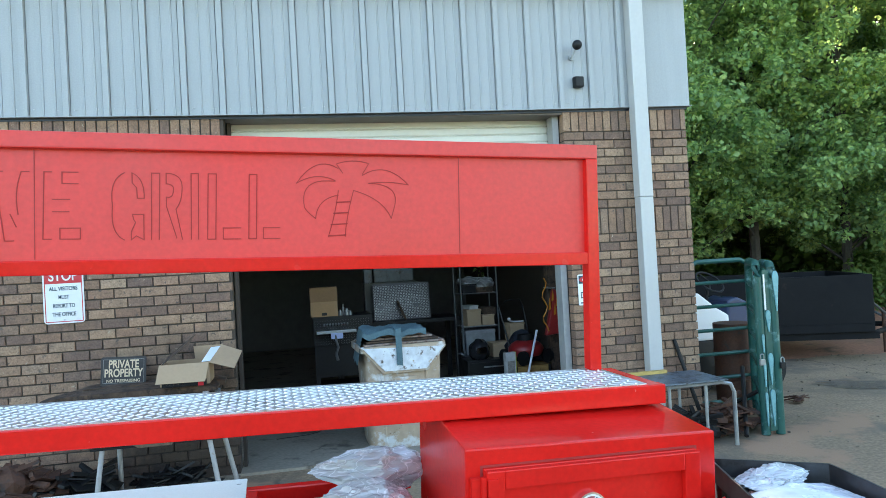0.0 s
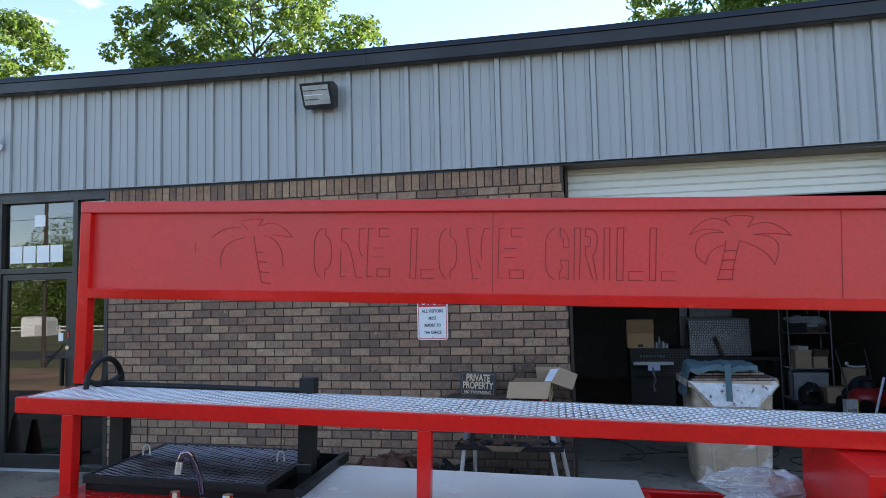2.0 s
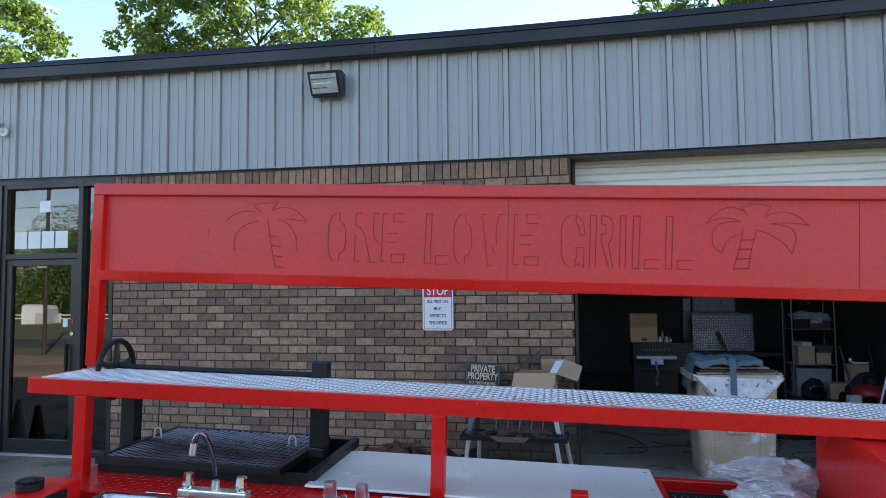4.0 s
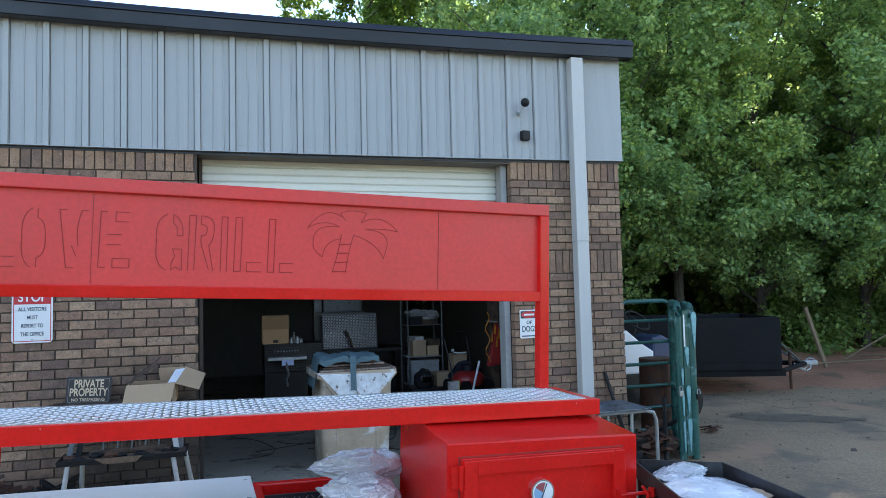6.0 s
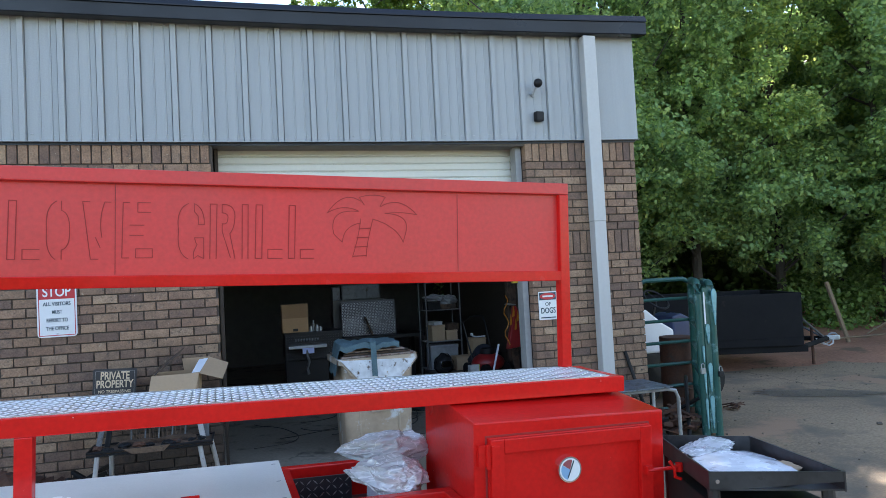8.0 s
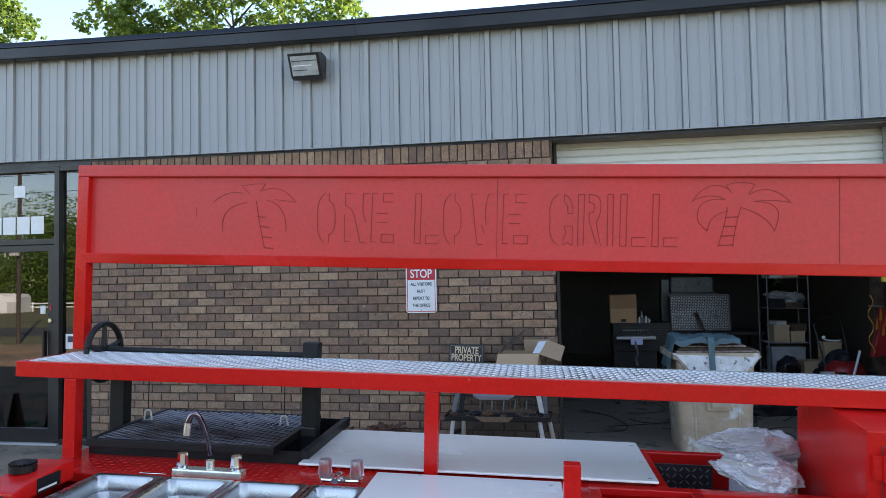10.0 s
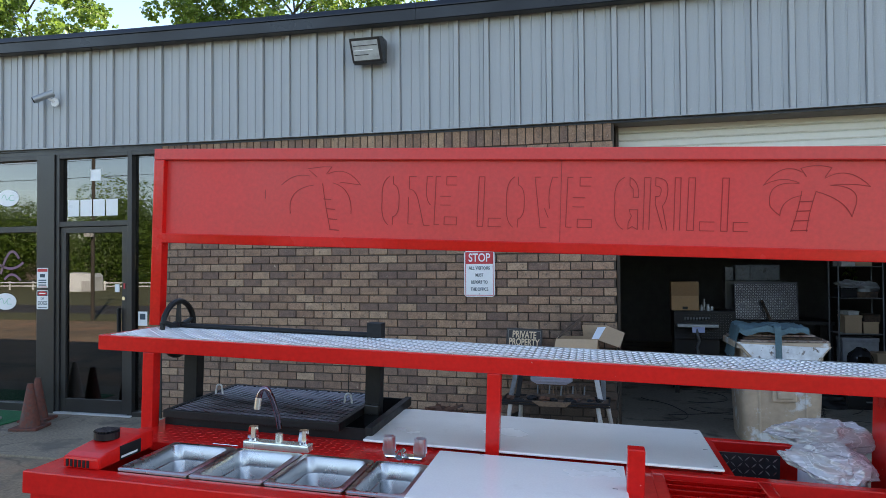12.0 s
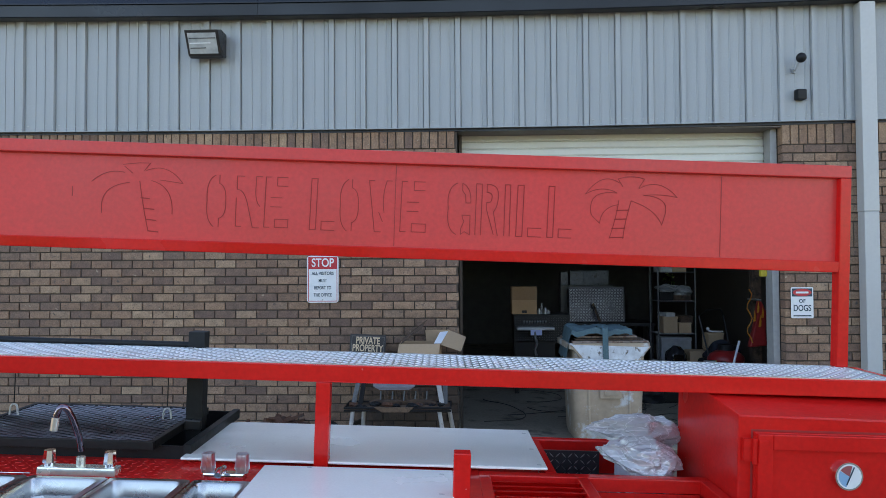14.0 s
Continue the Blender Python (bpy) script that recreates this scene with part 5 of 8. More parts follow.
for p, q, r in (((-7.18, 1.62), (-7.05, 2.02), (-6.92, 1.80)), ((-7.20, 1.72), (-7.02, 1.62), (-6.86, 1.74)), ((-7.12, 1.55), (-7.02, 1.66), (-6.90, 1.54))):
    bm = B(); stroke(bm, bow(p, q, r), 0.0565, 0.028)
    part("curl", bm, M["mauve"], wd)
M["tan"] = mat("sign_tan", (0.66, 0.50, 0.33), 0.6, var=0.15)
M["signdark"] = mat("sign_dark", (0.035, 0.03, 0.028), 0.6, var=0.3, dark=(0.10, 0.08, 0.06), dark_at=0.62)
M["dullborder"] = mat("worn_grey_line", (0.24, 0.22, 0.20), 0.6, var=0.5, grain=60, stain=20)
pm = pose(-0.865, -0.14, 0.855, -8, 2.5, 0)
pv = board("private_sign", -0.17, 0.17, 0.0, 0.225, 0, M["signdark"], "dark worn sign leaning on the wall", 0.015, 0.004, pm)
text(pv, "PRIVATE", 0.0, 0.164, 0.064, 0.225, -0.0046, M["tan"], bold=0.025)
text(pv, "PROPERTY", 0.0, 0.094, 0.063, 0.288, -0.0046, M["tan"], bold=0.025)
text(pv, "NO TRESPASSING", 0, 0.034, 0.024, 0.25, -0.0046, M["tan"])
for a in ((-0.150, 0.150, 0.2035, 0.2065), (-0.150, 0.150, 0.0165, 0.0195), (-0.153, -0.1505, 0.0165, 0.2065), (0.1505, 0.153, 0.0165, 0.2065)):
    flat(pv, "border_line", *a, -0.0042, M["dullborder"], "worn grey border line")

# ---- fixtures on the fascia ----
fl = thing("flood_light", "dark bronze wall flood light with a clear lens", "wall light", m=pose(-2.40, -0.045, 3.84))
bm = B(); prism(bm, [(0, -0.10), (0, 0.13), (-0.14, 0.135), (-0.245, 0.10), (-0.135, -0.11), (-0.08, -0.12)], -0.16, 0.16, "x")
part("housing", bm, M["bronze"], fl, bevel=0.008)
M["lens"] = mat("wired_lens", (0.42, 0.44, 0.44), 0.15, var=0.25, grain=20, stain=14)
bm = B(); prism(bm, [(-0.226, 0.078), (-0.236, 0.074), (-0.147, -0.096), (-0.138, -0.092)], -0.135, 0.135, "x")
lens = part("lens", bm, M["lens"], fl, "clear lens over a pale reflector")
for k, z in enumerate((0.03, -0.01, -0.05)):
    y = -0.236 + (0.074 - z) * 0.5235 - 0.0005
    part("lamp_bar", bx(-0.125, 0.125 - 0.05 * k, y - 0.002, y, z - 0.004, z + 0.004), M["bronze"] if k != 1 else M["signwhite"], lens)
M["galv0"] = mat("brushed_silver_case", (0.34, 0.36, 0.37), 0.4, metal=0.5, var=0.15)
bc = thing("security_camera", "silver bullet security camera on a wall bracket", "camera", m=pose(-6.30, -0.045, 3.60))
bm = B(); rod(bm, (0, 0, 0), (0, -0.02, 0), 0.05, 16); rod(bm, (0, -0.02, 0), (-0.05, -0.09, 0.05), 0.014, 8)
part("bracket", bm, M["signwhite"], bc, smooth=True)
bm = B(); rod(bm, (0.02, -0.05, 0.10), (-0.14, -0.17, 0.0), 0.040, 16)
part("body", bm, M["galv0"], bc, smooth=True)
bm = B(); rod(bm, (-0.14, -0.17, 0.0), (-0.149, -0.177, -0.006), 0.034, 16)
part("lens", bm, M["rubber"], bc)
c2 = thing("security_camera", "black ball security camera on a clear arm", "camera", m=pose(3.165, -0.015, 3.545))
bm = B(); rod(bm, (0.0, 0.0, 0.0), (0.0, -0.02, 0.0), 0.030, 14); rod(bm, (0, -0.02, 0), (-0.02, -0.07, -0.02), 0.012, 8); rod(bm, (-0.02, -0.07, -0.02), (0.012, -0.10, 0.06), 0.010, 8)
part("bracket", bm, M["galv0"], c2, smooth=True)
bm = B(); bmesh.ops.create_uvsphere(bm, u_segments=16, v_segments=10, radius=0.046, matrix=Matrix.Translation((0.018, -0.12, 0.085)))
part("ball", bm, M["rubber"], c2, smooth=True)
c3 = solid("sensor_box", bx(-0.045, 0.045, -0.07, 0, -0.05, 0.05), M["rubber"], "small black sensor box on the metal panels", "sensor", bevel=0.012, m=pose(3.205, -0.015, 3.305, 0, 0, 8))

# ---- beside the opening: bench, box, junk ----
M["plank"] = mat("weathered_plank", (0.085, 0.052, 0.034), 0.9, var=0.55, grain=30, stain=7, bump=0.8, bump_scale=22, dark=(0.035, 0.024, 0.018), dark_at=0.50)
M["dimwhite"] = mat("dusty_white_plastic", (0.45, 0.45, 0.44), 0.5, var=0.25, grain=20, stain=10)
M["card"] = mat("cardboard", (0.42, 0.29, 0.18), 0.8, var=0.08, grain=50, stain=4)
M["paper"] = mat("white_paper", (0.75, 0.78, 0.82), 0.6, var=0.03)
M["galv"] = mat("galvanised_pipe", (0.36, 0.38, 0.39), 0.45, metal=0.7, var=0.2, grain=30, stain=8)
M["rust"] = mat("rusty_steel", (0.085, 0.036, 0.020), 0.8, var=0.4, grain=40, stain=8, bump=0.3, dark=(0.05, 0.035, 0.03), dark_at=0.55)
M["dullsteel"] = mat("dull_grey_steel", (0.12, 0.125, 0.13), 0.55, metal=0.4, var=0.3, grain=30, stain=8, dark=(0.07, 0.055, 0.045), dark_at=0.58)
M["traywood"] = mat("dusty_brown_tray", (0.14, 0.088, 0.055), 0.8, var=0.4, grain=40, stain=9, dark=(0.07, 0.05, 0.038), dark_at=0.55)
M["paleleg"] = mat("pale_worn_tube", (0.40, 0.39, 0.38), 0.45, var=0.2, grain=30, stain=9, dark=(0.25, 0.19, 0.15), dark_at=0.62)
M["mauvesteel"] = mat("mauve_grey_paint", (0.21, 0.20, 0.235), 0.5, var=0.15, grain=40, stain=9, dark=(0.15, 0.12, 0.12), dark_at=0.62)
wb = thing("folding_workbench", "worn folding workbench with plank top and tool tray", "workbench")


def scrap(name, x, y, z, r, seed, material, label, category, squash=0.5, n=3):
    """A lump of rough scrap with an uneven outline."""
    rg = random.Random(seed)
    bm = B()
    bmesh.ops.create_icosphere(bm, subdivisions=n, radius=r)
    for v in bm.verts:
        k = 1 + 0.5 * noise.noise(v.co * (3.2 / r) * 0.5 + Vector((seed, 0, 0)))
        v.co = Vector((v.co.x * k * 1.4, v.co.y * k, max(-r * squash * 0.6, v.co.z * k * squash)))
    lo = min(v.co.z for v in bm.verts)
    for v in bm.verts:
        v.co.z -= lo
    return solid(name, bm, material, label, category, m=pose(x, y, z, 0, 0, rg.uniform(0, 360)), smooth=False)


def rough_plank(x0, x1, y0, y1, z0, z1, seed):
    """Split, weathered timber with broken ends and an uneven top."""
    bm = B()
    n = 26
    rows = []
    for i in range(n + 1):
        u = i / n
        x = x0 + (x1 - x0) * u
        k = lambda q: noise.noise(Vector((x * 7 + q, seed, q)))
        thin = min(1, 0.35 + u * 5) * min(1, 0.5 + (1 - u) * 6)
        rows.append([bm.verts.new((x + 0.04 * noise.noise(Vector((q, seed, 5))), y + 0.012 * k(q), z)) for q, (y, z) in enumerate(((y0, z0), (y1, z0), (y1, z0 + (z1 - z0) * thin + 0.012 * k(3)), ((y0 + y1) / 2, z0 + (z1 - z0) * thin + 0.02 * k(4)), (y0, z0 + (z1 - z0) * thin * 0.85 + 0.012 * k(5))))])
    for A, C in zip(rows[:-1], rows[1:]):
        for q in range(5):
            bm.faces.new((A[q], A[(q + 1) % 5], C[(q + 1) % 5], C[q]))
    bm.faces.new(rows[0]); bm.faces.new(list(reversed(rows[-1])))
    return bm


part("plank", rough_plank(-1.40, -0.12, -0.42, -0.22, 0.795, 0.850, 1), M["plank"], wb)
part("plank", rough_plank(-1.27, -0.08, -0.215, -0.03, 0.80, 0.866, 2), M["plank"], wb)
tr = part("tool_tray", bx(-0.985, -0.075, -0.62, -0.34, 0.478, 0.486), M["traywood"], wb, "brown dusty tool tray")
for y0, y1, z0, z1 in ((-0.642, -0.621, 0.484, 0.502), (-0.636, -0.6205, 0.4625, 0.4785), (-0.339, -0.322, 0.478, 0.500)):
    part("edge", bx(-0.995, -0.065, y0, y1, z0, z1), M["rubber"], tr, "black ribbed tray lip", bevel=0.003)
for x in (-0.995, -0.08):
    part("edge", bx(x, x + 0.015, -0.6205, -0.3395, 0.487, 0.502), M["rubber"], tr, "black tray lip", bevel=0.003)
bm = B(); prism(bm, [(-0.735, 0.504), (-0.385, 0.504), (-0.435, 0.458), (-0.66, 0.458)], -0.650, -0.6425, "y")
part("tray_front", bm, M["traywood"], tr, "dusty brown tray front", bevel=0.004)
for p, q in (((-0.92, -0.60, 0.470), (-0.975, -0.66, 0)), ((-0.86, -0.36, 0.477), (-0.90, -0.20, 0)), ((-0.17, -0.60, 0.470), (-0.09, -0.66, 0)), ((-0.10, -0.36, 0.477), (-0.02, -0.20, 0))):
    bm = B(); rod(bm, p, q, 0.019, 10)
    part("leg", bm, M["paleleg"], wb, "pale tubular leg", smooth=True)
for p, q, mt in (((-0.935, -0.50, 0.487), (-0.875, -0.42, 0.794), "dullsteel"), ((-0.885, -0.40, 0.487), (-0.845, -0.32, 0.794), "rubber"), ((-0.145, -0.50, 0.487), (-0.205, -0.42, 0.794), "paleleg"), ((-0.125, -0.40, 0.487), (-0.125, -0.32, 0.794), "dullsteel")):
    bm = B()
    a, b = Vector(p), Vector(q)
    w = Vector((0.021, 0, 0)); d = Vector((0, 0.012, 0))
    v = [bm.verts.new(c + e * w + g * d) for c in (a, b) for e, g in ((-1, -1), (1, -1), (1, 1), (-1, 1))]
    for f in ((3, 2, 1, 0), (4, 5, 6, 7), (0, 1, 5, 4), (1, 2, 6, 5), (2, 3, 7, 6), (3, 0, 4, 7)):
        bm.faces.new([v[k] for k in f])
    part("side_arm", bm, M[mt], wb, "flat steel arm", bevel=0.004)
bm = B(); prism(bm, [(-0.735, 0.715), (-0.375, 0.715), (-0.375, 0.682), (-0.43, 0.652), (-0.68, 0.652), (-0.735, 0.682)], -0.66, -0.64, "y")
part("vise_handle", bm, M["mauvesteel"], wb, "pale grey pressed handle plate", bevel=0.006)
part("handle_rib", bx(-0.69, -0.42, -0.668, -0.6605, 0.672, 0.688), M["mauvesteel"], wb, bevel=0.003)
part("handle_stem", bx(-0.57, -0.54, -0.639, -0.42, 0.68, 0.70), M["dullsteel"], wb)
part("cross_bar", rough_plank(-0.80, -0.20, -0.46, -0.42, 0.487, 0.53, 7), M["plank"], wb, "dark splintered bar in the tray")
part("comb_rail", bx(-0.84, -0.20, -0.425, -0.405, 0.605, 0.628), M["plank"], wb)
for k in range(13):
    x = -0.70 + 0.034 * k
    bm = B(); rod(bm, (x, -0.44, 0.50), (x + 0.01 * math.sin(k * 2.3), -0.412, 0.612 - 0.01 * (k % 3)), 0.007, 6)
    part("rung", bm, M["plank"] if k % 3 else M["dullsteel"], wb, smooth=True)
rg = random.Random(12)
for k in range(9):
    x = -0.93 + 0.10 * k + rg.uniform(-0.03, 0.03)
    scrap("tool_scrap", x, -0.53 + rg.uniform(-0.05, 0.05), 0.4865, rg.uniform(0.022, 0.045), 60 + k, M["rust" if k % 3 == 0 else "rubber"], "dark oily tool scrap lying in the bench tray", "scrap", 0.6)

cb = thing("cardboard_box", "open cardboard box with folded-out flaps on the bench", "box", m=pose(-0.348, -0.30, 0.8565))
bw, bd, bh, t = 0.183, 0.148, 0.165, 0.005
part("wall", bx(-bw, bw, -bd, -bd + t, 0, bh), M["card"], cb)
part("wall", bx(-bw, bw, bd - t, bd, 0, bh), M["card"], cb)
part("wall", bx(-bw, -bw + t, -bd + t, bd - t, 0, bh), M["card"], cb)
part("wall", bx(bw - t, bw, -bd + t, bd - t, 0, bh), M["card"], cb)
part("base", bx(-bw, bw, -bd, bd, 0.0, 0.002), M["card"], cb)


def sheet(corners, thick=0.004):
    """A stiff sheet through four corners, a few millimetres thick."""
    bm = B()
    c = [Vector(p) for p in corners]
    n = (c[1] - c[0]).cross(c[3] - c[0]).normalized() * thick
    v = [bm.verts.new(p) for p in c] + [bm.verts.new(p + n) for p in c]
    for f in ((3, 2, 1, 0), (4, 5, 6, 7), (0, 1, 5, 4), (1, 2, 6, 5), (2, 3, 7, 6), (3, 0, 4, 7)):
        bm.faces.new([v[k] for k in f])
    return bm


part("flap", sheet([(-bw, -bd, bh + 0.002), (bw, -bd, bh + 0.002), (bw - 0.025, -bd - 0.075, bh - 0.135), (-bw - 0.02, -bd - 0.07, bh - 0.13)]), M["card"], cb, "flap hanging over the front")
part("flap", sheet([(bw, -bd, bh), (bw + 0.07, bd, bh + 0.10), (bw + 0.23, bd, bh + 0.035), (bw + 0.186, -bd + 0.02, bh - 0.065)]), M["card"], cb, "flap folded out over the side")
part("flap", sheet([(0.045, bd + 0.001, bh - 0.02), (bw + 0.03, bd + 0.001, bh - 0.02), (bw + 0.07, bd + 0.012, bh + 0.10), (0.03, bd + 0.012, bh + 0.10)]), M["card"], cb, "raised flap")
# plank colour on cardboard: the flap's shaded side is painted in
part("flap", sheet([(-bw + 0.01, -bd + 0.05, bh), (-bw + 0.02, bd - 0.02, bh + 0.035), (-bw + 0.235, bd - 0.01, bh + 0.20), (-bw + 0.19, bd - 0.10, bh + 0.13)]), M["plank"], cb, "curled flap standing up, coloured dark for shade")
part("tape", sheet([(0.127, -bd + 0.01, bh + 0.004), (0.19, -bd + 0.01, bh + 0.006), (0.246, bd - 0.03, bh + 0.090), (0.171, bd - 0.03, bh + 0.083)], 0.002), M["paper"], cb, "white packing tape")
dk = thing("tool_case", "black tool case with red straps inside the open box", "case", m=pose(-0.345, -0.475, 0.8545))
part("body", bx(-0.165, 0.16, -0.02, 0.02, 0, 0.045), M["rubber"], dk, bevel=0.006)
for k in range(5):
    part("stud", bx(-0.14 + 0.03 * k, -0.13 + 0.03 * k, -0.0225, -0.0205, 0.018, 0.026), M["chrome"], dk)
part("strap", bx(0.10, 0.14, -0.026, -0.0205, 0.0, 0.045), M["signred"], dk, "red strap")


def pole_of(name, a, b, r, material, label, category):
    bm = B(); rod(bm, a, b, r, 8)
    return solid(name, bm, material, label, category, smooth=True)


def junk(x, y, z, r, h, seed, material, label, k=1.0, count=46):
    """Loose plates, offcuts and bars thrown on a pile."""
    rg = random.Random(seed)
    bm = B()
    for _ in range(count):
        f = rg.random()
        a, d = rg.uniform(0, 6.28), r * (1 - f * 0.7) * math.sqrt(rg.random())
        l, w, tt = rg.choice(((0.34, 0.05, 0.02), (0.2, 0.12, 0.008), (0.45, 0.03, 0.03), (0.14, 0.1, 0.06), (0.26, 0.2, 0.012)))
        l, w, tt = l * k, w * k, tt * k
        lift = l * 0.16
        box(bm, -l / 2, l / 2, -w / 2, w / 2, -tt / 2, tt / 2, Matrix.Translation((d * math.cos(a) * 1.4, d * math.sin(a) * 0.8, lift + f * h)) @ Matrix.Rotation(rg.uniform(0, 3.14), 4, "Z") @ Matrix.Rotation(rg.uniform(-0.4, 0.4), 4, "Y") @ Matrix.Rotation(rg.uniform(-0.5, 0.5), 4, "X"))
    lo = min(v.co.z for v in bm.verts)
    for v in bm.verts:
        v.co.z -= lo
    return solid("scrap_heap", bm, material, label, "scrap", "stuff", m=pose(x, y, z))


junk(-1.55, -0.42, 0.0, 0.30, 0.24, 3, M["rust"], "rusty scrap metal heap by the brick wall", 0.9, 52)
scrap("rusty_sheet_metal", -1.66, -0.34, 0.0, 0.25, 44, M["rust"], "crumpled rusty sheet metal by the brick wall", "sheet metal", 0.85)
junk(-2.40, -0.40, 0.0, 0.26, 0.08, 4, M["plank"], "dark scrap timber heap by the brick wall")
junk(-1.15, -0.35, 0.0, 0.20, 0.16, 6, M["black"], "black oily scrap heap by the brick wall")
junk(-0.5, -0.22, 0.0, 0.30, 0.10, 8, M["rubber"], "black scrap heap under the bench", 0.6, 60)
solid("old_board", sheet([(-2.25, -0.75, 0.02), (-1.35, -0.48, 0.15), (-1.42, -0.28, 0.18), (-2.35, -0.45, 0.03)], 0.03), mat("weathered_grey_board", (0.33, 0.28, 0.22), 0.9, var=0.4, grain=30, stain=5, dark=(0.14, 0.09, 0.06), dark_at=0.5), "weathered grey board leaning on the scrap", "board")
solid("old_board", sheet([(-2.6, -0.95, 0.0), (-1.75, -0.85, 0.05), (-1.8, -0.45, 0.26), (-2.65, -0.5, 0.22)], 0.015), mat("old_plywood", (0.30, 0.17, 0.09), 0.85, var=0.3, grain=20, stain=4, dark=(0.12, 0.07, 0.04), dark_at=0.55), "brown plywood sheet lying on the scrap", "board")
for i, (a, b) in enumerate((((-2.4, -0.5, 0.20), (-1.3, -0.35, 0.22)), ((-2.0, -0.6, 0.15), (-1.95, -0.25, 0.30)), ((-1.7, -0.5, 0.15), (-1.45, -0.2, 0.26)))):
    pole_of("scrap_bar", a, b, 0.018, M["rust"], "rusty iron bar lying on the scrap heap", "bar")

# ---- inside the workshop ----
M["tanbin"] = mat("tan_bin_plastic", (0.43, 0.335, 0.245), 0.6, var=0.18, grain=20, stain=4, dark=(0.60, 0.61, 0.61), dark_at=0.53, damp=(9.0, 0.66, (0.20, 0.13, 0.08)))
M["bibpaint"] = mat("chipped_white_paint", (0.62, 0.65, 0.68), 0.6, var=0.2, grain=20, stain=10, dark=(0.10, 0.075, 0.06), dark_at=0.585, damp=(8.0, 0.60, (0.42, 0.345, 0.25)))
M["teal"] = mat("teal_netting", (0.075, 0.135, 0.155), 0.9, var=0.3, grain=60, stain=8)
M["mat_red"] = mat("faded_red_paint", (0.30, 0.02, 0.02), 0.4, var=0.2)
binn = thing("wheeled_bin", "tan plastic wheeled bin splashed with white paint", "bin", m=pose(1.44, 0.50, 0.004, 0, 0, 3) @ Matrix.Diagonal((0.96, 0.96, 1.035, 1)))
bm = B()
prof = [(0.33, 0.25, 0.0), (0.345, 0.265, 0.05), (0.375, 0.31, 0.82), (0.38, 0.315, 0.865), (0.42, 0.36, 0.87), (0.42, 0.36, 0.925), (0.40, 0.34, 0.925), (0.35, 0.29, 0.84), (0.30, 0.22, 0.05)]
rings = []
for a, b, z in prof:
    r = 0.07
    rings.append([bm.verts.new((cx + r * math.cos(radians(q)), cy + r * math.sin(radians(q)), z)) for cx, cy, q0 in ((a - r, b - r, 0), (-a + r, b - r, 90), (-a + r, -b + r, 180), (a - r, -b + r, 270)) for q in (q0, q0 + 30, q0 + 60, q0 + 90)])
for A, C in zip(rings[:-1], rings[1:]):
    for i in range(len(A)):
        bm.faces.new((A[i], A[(i + 1) % len(A)], C[(i + 1) % len(A)], C[i]))
bm.faces.new(rings[0]); bm.faces.new(rings[-1])
part("tub", bm, M["tanbin"], binn, smooth=True)
part("front_recess", bx(-0.10, 0.12, -0.318, -0.27, 0.40, 0.64), M["tanbin"], binn, bevel=0.012)
for x in (-0.20, 0.20):
    bm = B(); rod(bm, (x, -0.262, 0.06), (x * 1.08, -0.306, 0.70), 0.014, 8)
    part("rib", bm, M["tanbin"], binn, smooth=True)
part("grip", bx(-0.06, 0.08, -0.335, -0.319, 0.43, 0.50), M["tanbin"], binn, bevel=0.006)
bm = B(); prism(bm, [(-0.425, 0.925), (0.42, 0.895), (0.225, 0.675), (-0.215, 0.68)], -0.352, -0.28, "y")
part("bib_rim", bm, M["tanbin"], binn, "moulded tan rim of the front lip", bevel=0.012)
bm = B(); prism(bm, [(-0.395, 0.915), (0.39, 0.887), (0.205, 0.698), (-0.195, 0.703)], -0.368, -0.3525, "y")
part("bib", bm, M["bibpaint"], binn, "front lip with chipped white paint", bevel=0.006)
M["oldboard"] = mat("stained_board", (0.26, 0.20, 0.17), 0.8, var=0.35, grain=30, stain=9, dark=(0.14, 0.07, 0.05), dark_at=0.52)
lid = thing("scrap_boards", "stack of flat stained boards lying on the bin", "boards", m=pose(1.44, 0.50, 0.9635, 0, 0, 3) @ Matrix.Diagonal((0.96, 0.96, 1, 1)))
for i in range(4):
    bm = B(); box(bm, -0.38 + 0.03 * i, 0.40 - 0.05 * i, -0.33 + 0.03 * i, 0.33, 0.022 * i, 0.022 * i + 0.017)
    part("board", bm, M["plank"] if i % 2 else M["oldboard"], lid, bevel=0.004)


def drape(name, x0, x1, y0, y1, z, edge, seed, material, label, category, drop):
    """A cloth sheet lying on something and hanging over its edges."""
    bm = B()
    n = 28
    g = []
    for i in range(n + 1):
        row = []
        for j in range(n + 1):
            u, v = i / n, j / n
            x, y = x0 + (x1 - x0) * u, y0 + (y1 - y0) * v
            k = max(edge[0] - x, x - edge[1], edge[2] - y, 0)
            zz = z + 0.03 * noise.noise(Vector((x * 7, y * 7, seed))) - drop * k + 0.02 * noise.noise(Vector((x * 19, y * 19, seed)))
            row.append(bm.verts.new((x - 0.5 * max(0, x - edge[1]) + 0.5 * max(0, edge[0] - x), y + 0.6 * max(0, edge[2] - y), zz)))
        g.append(row)
    for i in range(n):
        for j in range(n):
            bm.faces.new((g[i][j], g[i + 1][j], g[i + 1][j + 1], g[i][j + 1]))
    top = [f for f in bm.faces]
    ex = bmesh.ops.extrude_face_region(bm, geom=top)
    bmesh.ops.translate(bm, vec=(0, 0, -0.004), verts=[v for v in ex["geom"] if isinstance(v, bmesh.types.BMVert)])
    return solid(name, bm, material, label, category, smooth=True)


